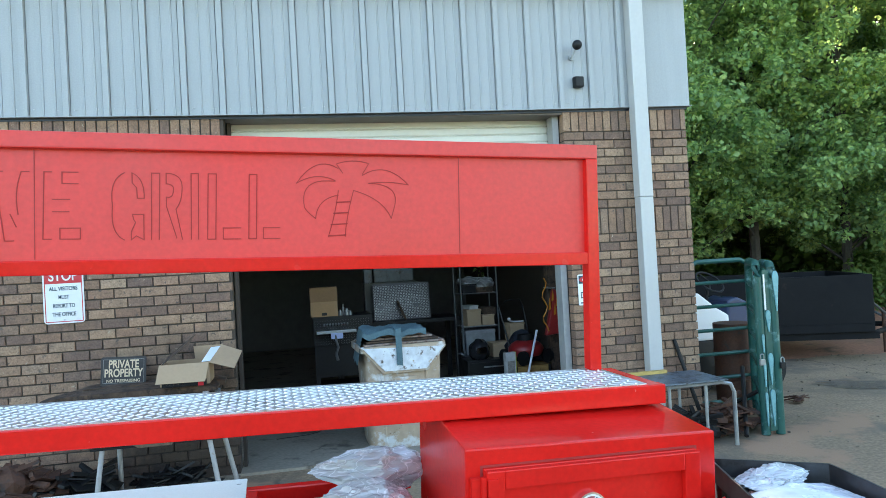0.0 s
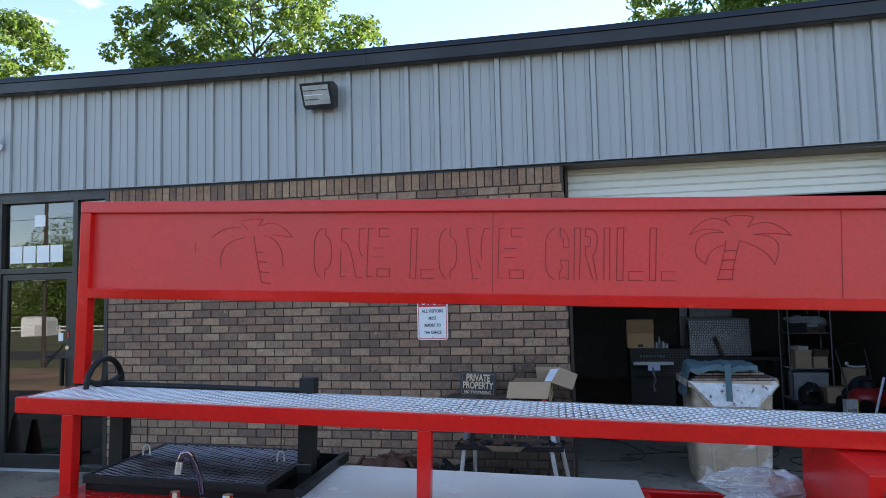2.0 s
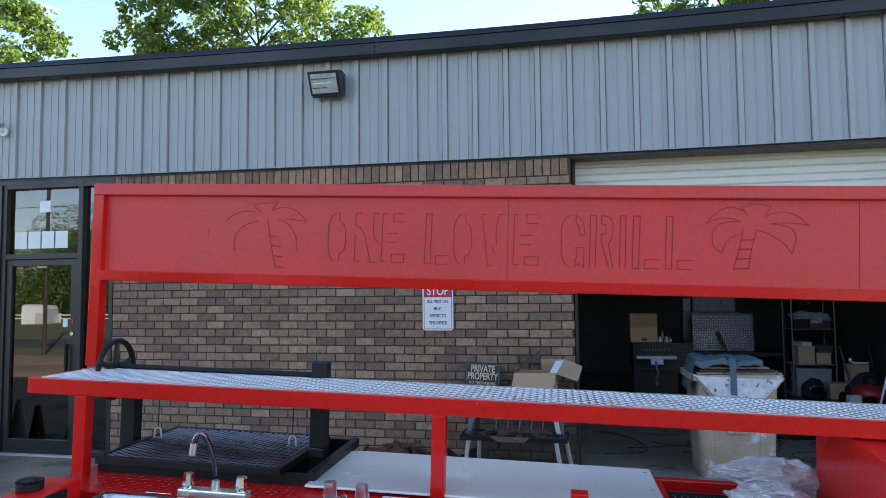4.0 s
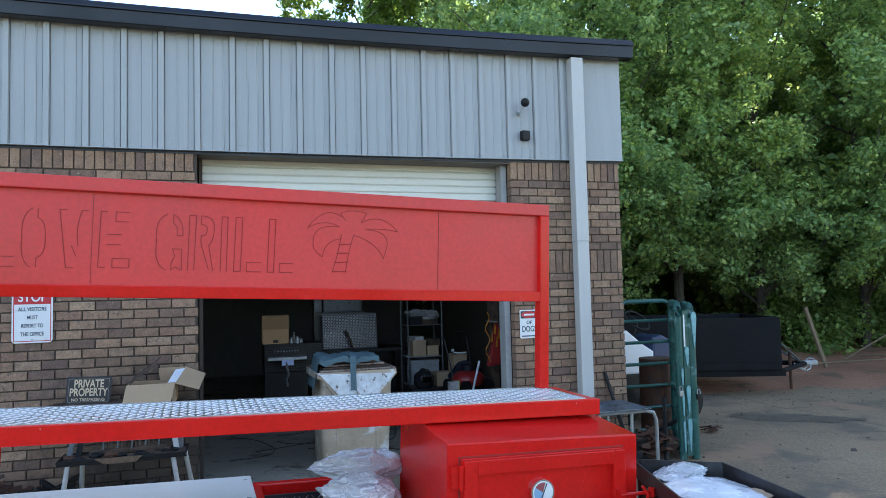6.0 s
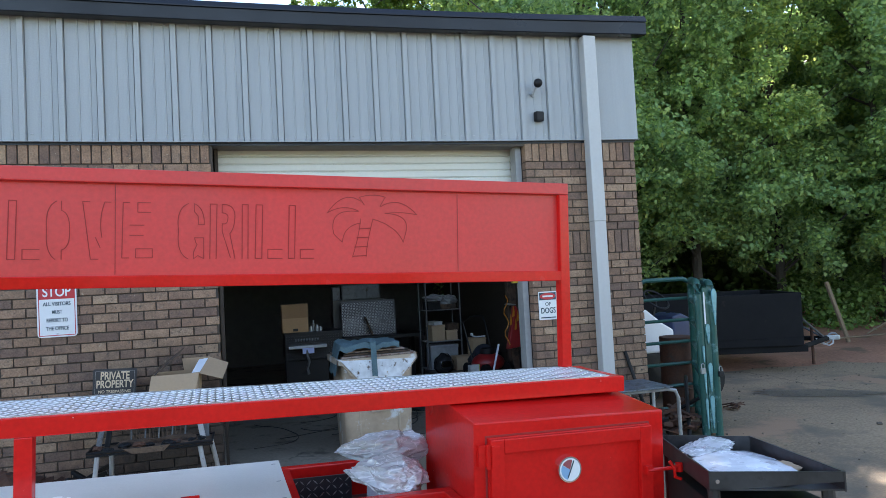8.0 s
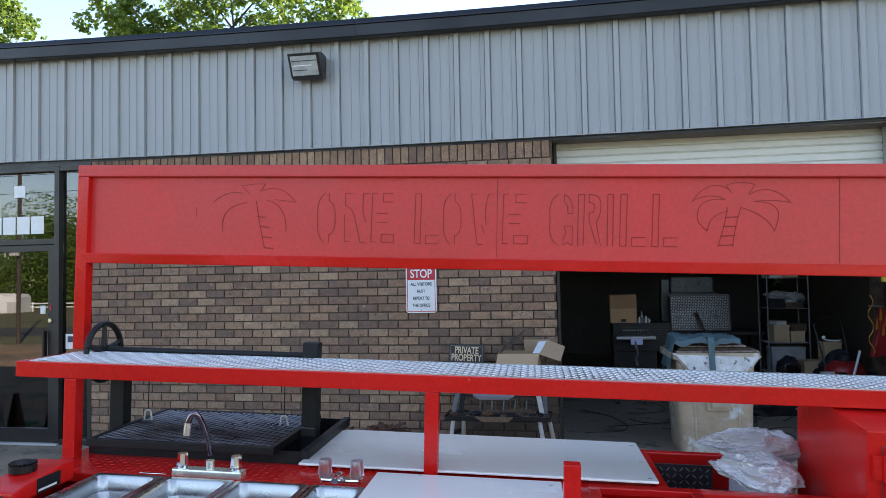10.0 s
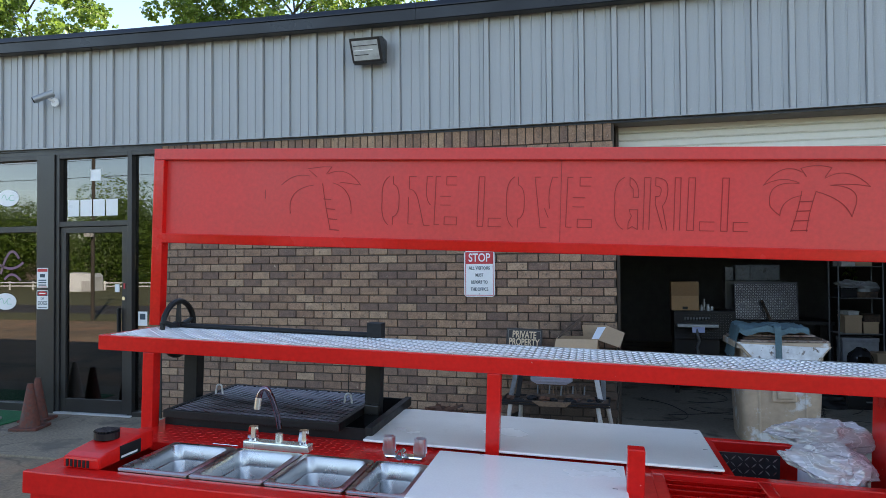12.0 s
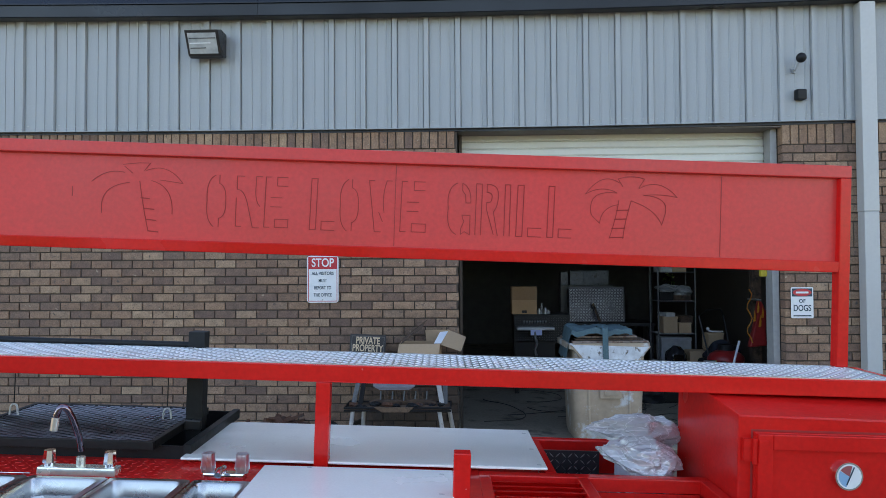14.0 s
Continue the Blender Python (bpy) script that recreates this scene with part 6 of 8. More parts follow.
nt1 = drape("netting", 1.02, 1.72, 0.42, 1.0, 1.06, (1.14, 2.2, 0.44), 3, M["teal"], "teal netting draped over the boards on the bin", "netting", 2.4)
nt2 = drape("netting_strip", 1.43, 1.485, 0.335, 0.8, 1.07, (1.0, 2.0, 0.42), 5, M["teal"], "teal strap hanging down the front of the bin", "strap", 3.6)

for ob in (nt1, nt2):
    ob.location = (-0.05, -0.27, 0.035)
gi = thing("tool_bench", "dark tread plate tool bench with a bright drawer bar", "tool bench", m=pose(0.95, 3.0, 0.004))
part("chest", bx(-0.256, 0.49, -0.27, 0.28, 0.70, 1.061), M["black"], gi, "dark tread plate chest", bevel=0.006)
lg = lozenges(-0.25, 0.485, 0.71, 1.055, 0, 0.032, 0.015)
tread_bars("tread_pattern", ([(x, -0.2705 - z, y) for x, y, z in lg[0]], lg[1]), mat("dim_tread", (0.16, 0.16, 0.17), 0.4, metal=0.9, var=0.2), gi)
part("drawer_bar", bx(-0.224, 0.265, -0.45, -0.27, 0.868, 0.905), M["galv"], gi, "stainless drawer bar", bevel=0.004)
for k in range(9):
    bm = B(); rod(bm, (-0.12 + 0.036 * k, -0.274, 0.955), (-0.12 + 0.036 * k, -0.305, 0.975), 0.012, 8)
    part("knob", bm, M["galv"], gi, smooth=True)
part("name_plate", bx(-0.05, 0.097, -0.475, -0.452, 0.805, 0.875), mat("pale_blue_plate", (0.45, 0.52, 0.78), 0.4, var=0.05), gi, "pale blue plate")
for x in (-0.22, 0.47):
    for y in (-0.2, 0.2):
        part("leg", bx(x - 0.025, x + 0.025, y - 0.025, y + 0.025, 0, 0.6995), M["black"], gi)
part("cabinet", bx(-0.22, 0.30, -0.22, 0.22, 0.30, 0.6995), M["black"], gi, "black cabinet front", bevel=0.006)
part("under_shelf", bx(-0.24, 0.48, -0.2, 0.2, 0.18, 0.2), M["black"], gi)
bm = B(); pipe(bm, [(0.005, -0.455, 0.866), (0.01, -0.47, 0.78), (0.03, -0.48, 0.70), (0.0, -0.48, 0.62), (0.02, -0.48, 0.54)], 0.019, 8)
part("hose_tap", bm, M["dullsteel"], gi, "bent chrome hose hanging from the bar", smooth=True)
for k, (x, h, r) in enumerate(((1.045, 0.075, 0.026), (1.085, 0.145, 0.018), (1.125, 0.085, 0.034), (1.175, 0.055, 0.026))):
    bm = B(); rod(bm, (0, 0, 0), (0, 0, h * 0.7), r, 12); rod(bm, (0, 0, h * 0.7), (0, 0, h), r * 0.55, 10)
    solid("steel_bottle", bm, M["galv"], "small shiny steel bottle on the tool bench", "bottle", group="bottles on the tool bench", smooth=True, m=pose(x, 2.85 + 0.05 * (k % 2), 1.0655))
pole_of("pry_bar", (1.95, 3.28, 0.914), (1.855, 3.345, 1.18), 0.018, M["plank"], "dark bar leaning on the tread plate panel", "bar")
M["warmcard"] = mat("warm_cardboard", (0.44, 0.265, 0.135), 0.8, var=0.1, grain=50, stain=4)
M["duskcard"] = mat("dull_cardboard", (0.29, 0.165, 0.08), 0.8, var=0.1, grain=50, stain=4)
ct = thing("carton", "closed brown cardboard carton on the tool bench", "box", m=pose(0.842, 3.0, 1.0655))
part("body", bx(-0.168, 0.172, -0.15, 0.15, 0, 0.37), M["warmcard"], ct, bevel=0.004)
part("flap", bx(-0.17, 0.174, -0.155, -0.1505, 0.19, 0.372), M["duskcard"], ct, "darker folded flap")
part("hand_hole", bx(-0.03, 0.035, -0.1525, -0.1502, 0.015, 0.05), M["rubber"], ct, "dark hand hole")
pn = thing("tread_plate_panel", "bright tread plate panel standing on a bench", "metal panel", m=pose(1.927, 3.4, 0.915, -6))
part("sheet", bx(-0.393, 0.393, 0, 0.004, 0, 0.50), M["tread_dark"], pn)
lz = lozenges(-0.387, 0.387, 0.006, 0.496, 0, 0.0225, 0.0140)
lz = ([(x, -0.0005 - z, y) for x, y, z in lz[0]], lz[1])
tread_bars("tread_pattern", lz, mat("dull_tread", (0.50, 0.49, 0.47), 0.35, metal=0.9, var=0.2), pn)
bt = thing("steel_bench", "dark steel work bench inside the shop", "bench", m=pose(1.9, 3.55, 0.004))
part("top", bx(-0.9, 0.8, -0.35, 0.35, 0.86, 0.91), M["black"], bt, bevel=0.004)
for x in (-0.85, 0.75):
    for y in (-0.3, 0.3):
        part("leg", bx(x - 0.03, x + 0.03, y - 0.03, y + 0.03, 0, 0.8595), M["black"], bt)
part("locker", bx(-0.46, 0.30, 0.10, 0.34, 0.911, 1.43), M["bronze"], bt, "dark grey cabinet", bevel=0.006)
bs = thing("small_parts_cabinet", "grey steel cabinet of small drawers on the bench", "cabinet", m=pose(1.864, 3.77, 1.4345))
part("case", bx(-0.283, 0.283, -0.11, 0.11, 0, 0.215), M["dullsteel"], bs, bevel=0.006)
for k in range(3):
    part("drawer", bx(-0.27 + 0.183 * k, -0.097 + 0.183 * k, -0.118, -0.1105, 0.015, 0.20), M["dullsteel"], bs, bevel=0.003)
solid("meter_case", bx(-0.055, 0.055, -0.09, 0.09, 0, 0.19), M["dullsteel"], "small grey meter case beside the small cabinet", "case", bevel=0.008, m=pose(1.502, 3.75, 1.4345))

rk = thing("wire_rack", "chrome wire shelving rack loaded with boxes and bags", "rack", m=pose(2.85, 2.9, 0.004))
for x in (-0.243, 0.243):
    for y in (-0.2, 0.2):
        bm = B(); rod(bm, (x, y, 0), (x, y, 1.95), 0.010, 8)
        part("upright", bm, M["dullsteel"], rk, smooth=True)
for z in (0.42, 0.80, 1.235, 1.62):
    bm = B(); pipe(bm, [(-0.243, -0.2, z), (0.243, -0.2, z), (0.243, 0.2, z), (-0.243, 0.2, z)], 0.006, 6, closed=True)
    ws_ = part("wire_shelf", bm, M["dullsteel"], rk)
    for k in range(1, 7):
        bm = B(); rod(bm, (-0.243, -0.2 + 0.4 * k / 7, z), (0.243, -0.2 + 0.4 * k / 7, z), 0.004, 5)
        part("wire", bm, M["galv"], ws_)
M["tub"] = mat("dull_grey_tub", (0.26, 0.265, 0.27), 0.5, var=0.2, grain=20, stain=8)
GOODS = {"card": ("carton", "brown cardboard carton on the rack"), "rubber": ("tool_case", "black plastic tool case on the rack"), "tub": ("storage_tub", "grey plastic storage tub on the rack"),
         "plank": ("wooden_crate", "dark wooden crate on the rack"), "dimwhite": ("parts_box", "dusty white parts box on the rack")}


def goods(kind, x, z, w, h, d=0.26, y=2.88, turn=0):
    nm = GOODS[kind]
    ob = thing(nm[0], nm[1], "box", m=pose(x, y, z, 0, 0, turn))
    part("body", bx(-w / 2, w / 2, -d / 2, d / 2, 0, h * 0.86), M[kind], ob, bevel=0.006)
    part("lid", bx(-w / 2 - 0.006, w / 2 + 0.006, -d / 2 - 0.006, d / 2 + 0.006, h * 0.8605, h), M[kind], ob, bevel=0.006)


for kind, x, z, w, h, turn in (("tub", 2.855, 0.431, 0.40, 0.325, 0), ("card", 2.775, 0.811, 0.19, 0.22, 4), ("card", 2.985, 0.811, 0.16, 0.14, -5), ("plank", 2.985, 0.952, 0.17, 0.09, 6), ("dimwhite", 2.76, 1.032, 0.13, 0.05, 12),
                               ("rubber", 2.73, 1.246, 0.18, 0.12, 4), ("plank", 2.95, 1.246, 0.22, 0.07, -3), ("dimwhite", 2.72, 1.631, 0.16, 0.14, 8), ("card", 2.92, 1.631, 0.18, 0.10, -6)):
    goods(kind, x, z, w, h, 0.24, 2.88, turn)
scrap("wrapped_bundle", 2.76, 2.86, 1.367, 0.095, 31, M["tub"], "dusty grey plastic bundle on the rack", "bundle", 0.6)
scrap("wrapped_bundle", 2.96, 2.88, 1.317, 0.105, 32, M["tub"], "dusty grey plastic bundle on the rack", "bundle", 0.75)
ds = thing("tool_chest", "dark steel tool chest with drawers on the shop floor", "tool chest", m=pose(2.83, 2.35, 0.004))
part("body", bx(-0.32, 0.56, -0.22, 0.22, 0.0, 0.445), M["black"], ds, bevel=0.01)
for k in range(3):
    dw = part("drawer", bx(-0.30, 0.54, -0.232, -0.2205, 0.03 + 0.135 * k, 0.15 + 0.135 * k), M["black"], ds, bevel=0.004)
    part("drawer_pull", bx(-0.12, 0.24, -0.245, -0.2325, 0.085 + 0.135 * k, 0.10 + 0.135 * k), M["galv"], dw)
goods("card", 2.995, 0.4495, 0.23, 0.18, 0.2, 2.40, 4)
goods("card", 3.225, 0.4495, 0.205, 0.215, 0.2, 2.44, -4)
goods("card", 3.225, 0.666, 0.20, 0.185, 0.18, 2.44, 7)
bm = B(); pipe(bm, [(3.34, 2.40, 0.866), (3.27, 2.39, 0.866), (3.20, 2.38, 0.868), (3.15, 2.37, 0.880), (3.135, 2.36, 0.902)], 0.010, 8)
bmesh.ops.create_uvsphere(bm, u_segments=12, v_segments=8, radius=0.022, matrix=Matrix.Translation((3.135, 2.36, 0.905)))
solid("desk_lamp_arm", bm, M["paper"], "white bent lamp arm lying on the cartons", "lamp arm", smooth=True)
cr = thing("wooden_crate", "ochre wooden crate with dark corner strips on the shop floor", "crate", m=pose(3.13, 1.72, 0.004))
M["ochre"] = mat("ochre_wood", (0.30, 0.17, 0.05), 0.7, var=0.3, grain=30, stain=9, dark=(0.12, 0.07, 0.03), dark_at=0.58)
part("body", bx(-0.205, 0.215, -0.20, 0.20, 0, 0.43), M["ochre"], cr, bevel=0.006)
for x in (-0.212, 0.192):
    part("corner_strip", bx(x, x + 0.03, -0.207, -0.2005, 0, 0.43), M["rubber"], cr)
for z in (0.10, 0.36):
    part("slat", bx(-0.18, 0.19, -0.212, -0.2005, z, z + 0.05), M["ochre"], cr, bevel=0.003)
fo = thing("tall_folder", "white and yellow cardboard folder standing on the shop floor", "folder", m=pose(2.80, 1.32, 0.004, 0, 0, 14))
part("cover", bx(-0.062, 0.062, -0.03, 0.03, 0, 0.635), M["dimwhite"], fo, bevel=0.003)
part("spine", bx(0.0625, 0.070, -0.03, 0.03, 0, 0.635), mat("lime_card", (0.42, 0.42, 0.06), 0.5, var=0.1), fo, "yellow-green spine")
part("print_block", bx(-0.045, 0.045, -0.0325, -0.0302, 0.36, 0.54), M["dullborder"], fo, "grey print block")
mw = thing("push_mower", "red push mower with a bent grey handle on a crate", "mower", m=pose(3.14, 1.76, 0.1745, 0, 0, 20))
bm = B(); bmesh.ops.create_uvsphere(bm, u_segments=20, v_segments=10, radius=0.20)
for v in bm.verts:
    v.co = Vector((v.co.x * 1.1, v.co.y, max(0.34, 0.42 + v.co.z * 0.62)))
part("deck", bm, M["mat_red"], mw, smooth=True)
bm = B(); rod(bm, (0, 0, 0.53), (0, 0, 0.60), 0.09, 16)
part("engine", bm, M["rubber"], mw, smooth=True)
for x in (-0.18, 0.18):
    for y in (-0.18, 0.18):
        bm = B(); rod(bm, (x - 0.025, y, 0.345), (x + 0.025, y, 0.345), 0.083, 16)
        part("wheel", bm, M["rubber"], mw, smooth=True)
bm = B(); pipe(bm, [(-0.16, 0.1, 0.45), (-0.18, 0.25, 0.92), (-0.1, 0.20, 1.0), (0.1, 0.20, 1.0), (0.18, 0.25, 0.92), (0.16, 0.1, 0.45)], 0.010, 8)
part("handle", bm, M["rubber"], mw, smooth=True)
scrap("dark_cloth", 3.20, 1.98, 0.434, 0.17, 71, mat("navy_cloth", (0.012, 0.015, 0.024), 0.9, var=0.3), "heap of dark navy cloth behind the mower", "cloth", 1.3, 4)
pole_of("broom_stick", (2.90, 1.30, 0.004), (3.20, 1.50, 0.84), 0.013, M["paper"], "white broom stick leaning in the shop", "stick")
M["orange"] = mat("orange_cord", (0.55, 0.20, 0.02), 0.5, var=0.1)
bm = B(); prism(bm, [(-0.10, 0), (0.10, 0.02), (0.09, 0.22), (0.10, 0.40), (0.05, 0.52), (0.01, 0.53), (-0.02, 0.32)], -0.04, 0.04, "y")
hs = solid("red_cover", bm, M["mat_red"], "red cloth cover hanging on a hook by the door jamb", "cloth", bevel=0.02, m=pose(3.36, 1.4, 0.78))
hk = solid("wall_hook", bx(3.34, 3.40, 1.36, 1.60, 1.312, 1.325), M["galv"], "steel hook bar by the door jamb", "hook")
wp = solid("wall_stud", bx(3.40, 3.5, 1.60, 1.70, 0.004, 2.4), M["plank"], "bare timber stud by the door jamb", "stud", "structure")
bm = B(); pipe(bm, [(-0.10 + 0.03 * math.sin(k * 1.3), -0.055, 0.66 - 0.055 * k) for k in range(12)], 0.007, 6)
part("cord", bm, M["orange"], hs, "orange cord", smooth=True)
for x, z in ((-0.04, 0.36), (0.02, 0.30), (0.05, 0.40), (0.0, 0.46)):
    bm = B(); prism(bm, [(x - 0.016, z - 0.07), (x + 0.012, z - 0.06), (x + 0.016, z), (x + 0.004, z + 0.07), (x - 0.004, z + 0.01)], -0.0455, -0.041, "y")
    part("flame_patch", bm, M["orange"], hs, "orange flame-shaped patch")
M["dustcable"] = mat("dusty_cable", (0.045, 0.038, 0.032), 0.8, var=0.4, grain=20, stain=6)
for i in range(9):
    rg = random.Random(60 + i)
    p, hd, bend = Vector((0.25 + 0.28 * i, 0.5 + rg.random() * 1.8, 0.010)), rg.uniform(-0.4, 0.6), rg.uniform(-0.2, 0.2)
    pts = []
    for k in range(26):
        pts.append(p.copy())
        bend = max(-0.35, min(0.35, bend + rg.uniform(-0.16, 0.16)))
        hd += bend
        p += Vector((math.cos(hd), math.sin(hd), 0)) * 0.07
        p.x, p.y = max(0.12, min(3.3, p.x)), max(0.36, min(3.0, p.y))
    bm = B(); pipe(bm, pts, 0.005, 6)
    solid("power_cable", bm, M["dustcable"], "dusty black cable lying on the shop floor", "cable", smooth=True)
scrap("tool_bag", 2.35, 2.3, 0.004, 0.20, 12, M["rubber"], "slumped black tool bag on the shop floor", "bag", 0.6)
hl = thing("welding_helmet", "shiny black welding helmet on the tool chest", "helmet", m=pose(2.70, 2.26, 0.4495) @ Matrix.Diagonal((0.95, 0.85, 0.98, 1)))
bm = B(); bmesh.ops.create_uvsphere(bm, u_segments=18, v_segments=12, radius=0.14)
for v in bm.verts:
    v.co *= 1 + 0.16 * noise.noise(v.co * 16)
    v.co.z = max(0, v.co.z * 1.1 + 0.10)
part("shell", bm, mat("gloss_black", (0.02, 0.02, 0.022), 0.05, var=0.05), hl, smooth=True)
bm = B(); prism(bm, [(-0.07, 0.08), (0.07, 0.08), (0.06, 0.16), (-0.06, 0.16)], -0.145, -0.12, "y")
part("visor", bm, M["chrome"], hl)

# ---- tray with wrapped goods, right of the oven ----
def film_mat(name, milk):
    """Thin clear plastic: milky white colour, thin white lines painting its highlights, and sharp gloss."""
    m = bpy.data.materials.new(name)
    m.use_nodes = True
    nt = m.node_tree
    nt.nodes.remove(nt.nodes["Principled BSDF"])
    tr_ = nt.nodes.new("ShaderNodeBsdfTransparent")
    tr_.inputs["Color"].default_value = (0.99, 0.99, 0.99, 1)
    di = nt.nodes.new("ShaderNodeBsdfTranslucent")
    di.inputs["Color"].default_value = (0.97, 0.97, 0.98, 1)
    df = nt.nodes.new("ShaderNodeBsdfDiffuse")
    df.inputs["Color"].default_value = (0.97, 0.97, 0.98, 1)
    ml = nt.nodes.new("ShaderNodeMixShader")
    ml.inputs["Fac"].default_value = 0.25
    nt.links.new(df.outputs[0], ml.inputs[1])
    nt.links.new(di.outputs[0], ml.inputs[2])
    a = nt.nodes.new("ShaderNodeMixShader")
    geo = nt.nodes.new("ShaderNodeNewGeometry")
    # white noise lines painted as glints; they do not follow the folds
    lines = None
    for turn, scale, wide in ((25, 9, 0.013), (-40, 13, 0.013), (80, 17, 0.012)):
        mp = nt.nodes.new("ShaderNodeMapping")
        mp.inputs["Rotation"].default_value = (radians(turn), radians(turn * 0.6), radians(turn))
        mp.inputs["Scale"].default_value = (0.45, 1.0, 1.25)
        nz = nt.nodes.new("ShaderNodeTexNoise")
        nz.inputs["Scale"].default_value, nz.inputs["Detail"].default_value = scale, 2
        sb = nt.nodes.new("ShaderNodeMath")
        sb.operation = "SUBTRACT"
        sb.inputs[1].default_value = 0.5
        ab = nt.nodes.new("ShaderNodeMath")
        ab.operation = "ABSOLUTE"
        mr = nt.nodes.new("ShaderNodeMapRange")
        mr.inputs["From Min"].default_value, mr.inputs["From Max"].default_value = wide, 0.0
        mr.inputs["To Min"].default_value, mr.inputs["To Max"].default_value = milk, 1.0
        nt.links.new(geo.outputs["Position"], mp.inputs["Vector"])
        nt.links.new(mp.outputs["Vector"], nz.inputs["Vector"])
        nt.links.new(nz.outputs["Fac"], sb.inputs[0])
        nt.links.new(sb.outputs[0], ab.inputs[0])
        nt.links.new(ab.outputs[0], mr.inputs["Value"])
        if lines is None:
            lines = mr.outputs["Result"]
        else:
            mxm = nt.nodes.new("ShaderNodeMath")
            mxm.operation = "MAXIMUM"
            nt.links.new(lines, mxm.inputs[0])
            nt.links.new(mr.outputs["Result"], mxm.inputs[1])
            lines = mxm.outputs[0]
    nt.links.new(lines, a.inputs["Fac"])
    nt.links.new(tr_.outputs[0], a.inputs[1])
    nt.links.new(ml.outputs[0], a.inputs[2])
    gl = nt.nodes.new("ShaderNodeBsdfGlossy")
    gl.inputs["Roughness"].default_value = 0.06
    fr = nt.nodes.new("ShaderNodeFresnel")
    fr.inputs["IOR"].default_value = 2.1
    g = nt.nodes.new("ShaderNodeMixShader")
    nt.links.new(fr.outputs[0], g.inputs["Fac"])
    nt.links.new(a.outputs[0], g.inputs[1])
    nt.links.new(gl.outputs[0], g.inputs[2])
    nt.links.new(g.outputs[0], nt.nodes["Material Output"].inputs["Surface"])
    return m


M["film"] = film_mat("clear_film", 0.66)
M["wrap"] = mat("white_wrap", (0.88, 0.88, 0.90), 0.22, var=0.3, grain=14, stain=9, coat=0.4, dark=(0.50, 0.44, 0.46), dark_at=0.58)
tz = 1.045
M["traysteel"] = mat("dark_grey_tray_steel", (0.055, 0.052, 0.052), 0.42, metal=0.5, var=0.3, grain=40, stain=7, dark=(0.03, 0.026, 0.024), dark_at=0.58)
ty = thing("steel_tray", "black steel tray table holding plastic-wrapped goods", "tray", m=pose(0, 0, 0))
cor = [Vector((1.661, -4.612, tz)), Vector((2.03, -4.79, tz)), Vector((2.09, -4.29, tz)), Vector((1.80, -4.11, tz))]
bm = B()
base = [bm.verts.new(c - Vector((0, 0, 0.055))) for c in cor] + [bm.verts.new(c - Vector((0, 0, 0.06))) for c in cor]
bm.faces.new(base[:4]); bm.faces.new(base[4:])
for i in range(4):
    bm.faces.new((base[i], base[(i + 1) % 4], base[4 + (i + 1) % 4], base[4 + i]))
part("pan_floor", bm, M["traysteel"], ty)
for i in range(4):
    a, b = cor[i], cor[(i + 1) % 4]
    d = (b - a).normalized()
    nn = Vector((-d.y, d.x, 0)) * 0.006
    bm = B()
    dz = Vector((0, 0, 0.062))
    q = [bm.verts.new(p) for p in (a, b, b - dz * (0.5 if i == 0 else 1), a - dz, a + nn, b + nn, b + nn - dz * (0.5 if i == 0 else 1), a + nn - dz)]
    for f in ((0, 1, 2, 3), (7, 6, 5, 4), (0, 4, 5, 1), (1, 5, 6, 2), (2, 6, 7, 3), (3, 7, 4, 0)):
        bm.faces.new([q[k] for k in f])
    part("side_wall", bm, M["traysteel"], ty)
for c in cor:
    p = c.lerp((cor[0] + cor[2]) / 2, 0.15)
    bm = B(); rod(bm, (p.x, p.y, -0.02), (p.x, p.y, tz - 0.061), 0.02, 8)
    part("leg", bm, M["traysteel"], ty, smooth=True)
bm = B()
mid = (cor[0] + cor[2]) / 2
low = [c.lerp(mid, 0.07) for c in cor]
ring = [[bm.verts.new((c.x, c.y, z)) for c in low] for z in (0.42, 0.935)]
for i in range(4):
    bm.faces.new((ring[0][i], ring[0][(i + 1) % 4], ring[1][(i + 1) % 4], ring[1][i]))
bm.faces.new(ring[0]); bm.faces.new(ring[1])
part("cart_body", bm, M["rubber"], ty, "black cart body under the tray", bevel=0.006)
bm = B(); rod(bm, cor[0] + Vector((0.02, -0.016, -0.03)), cor[0] + Vector((0.022, -0.006, -0.03)), 0.007, 8)
part("rivet", bm, M["chrome"], ty)


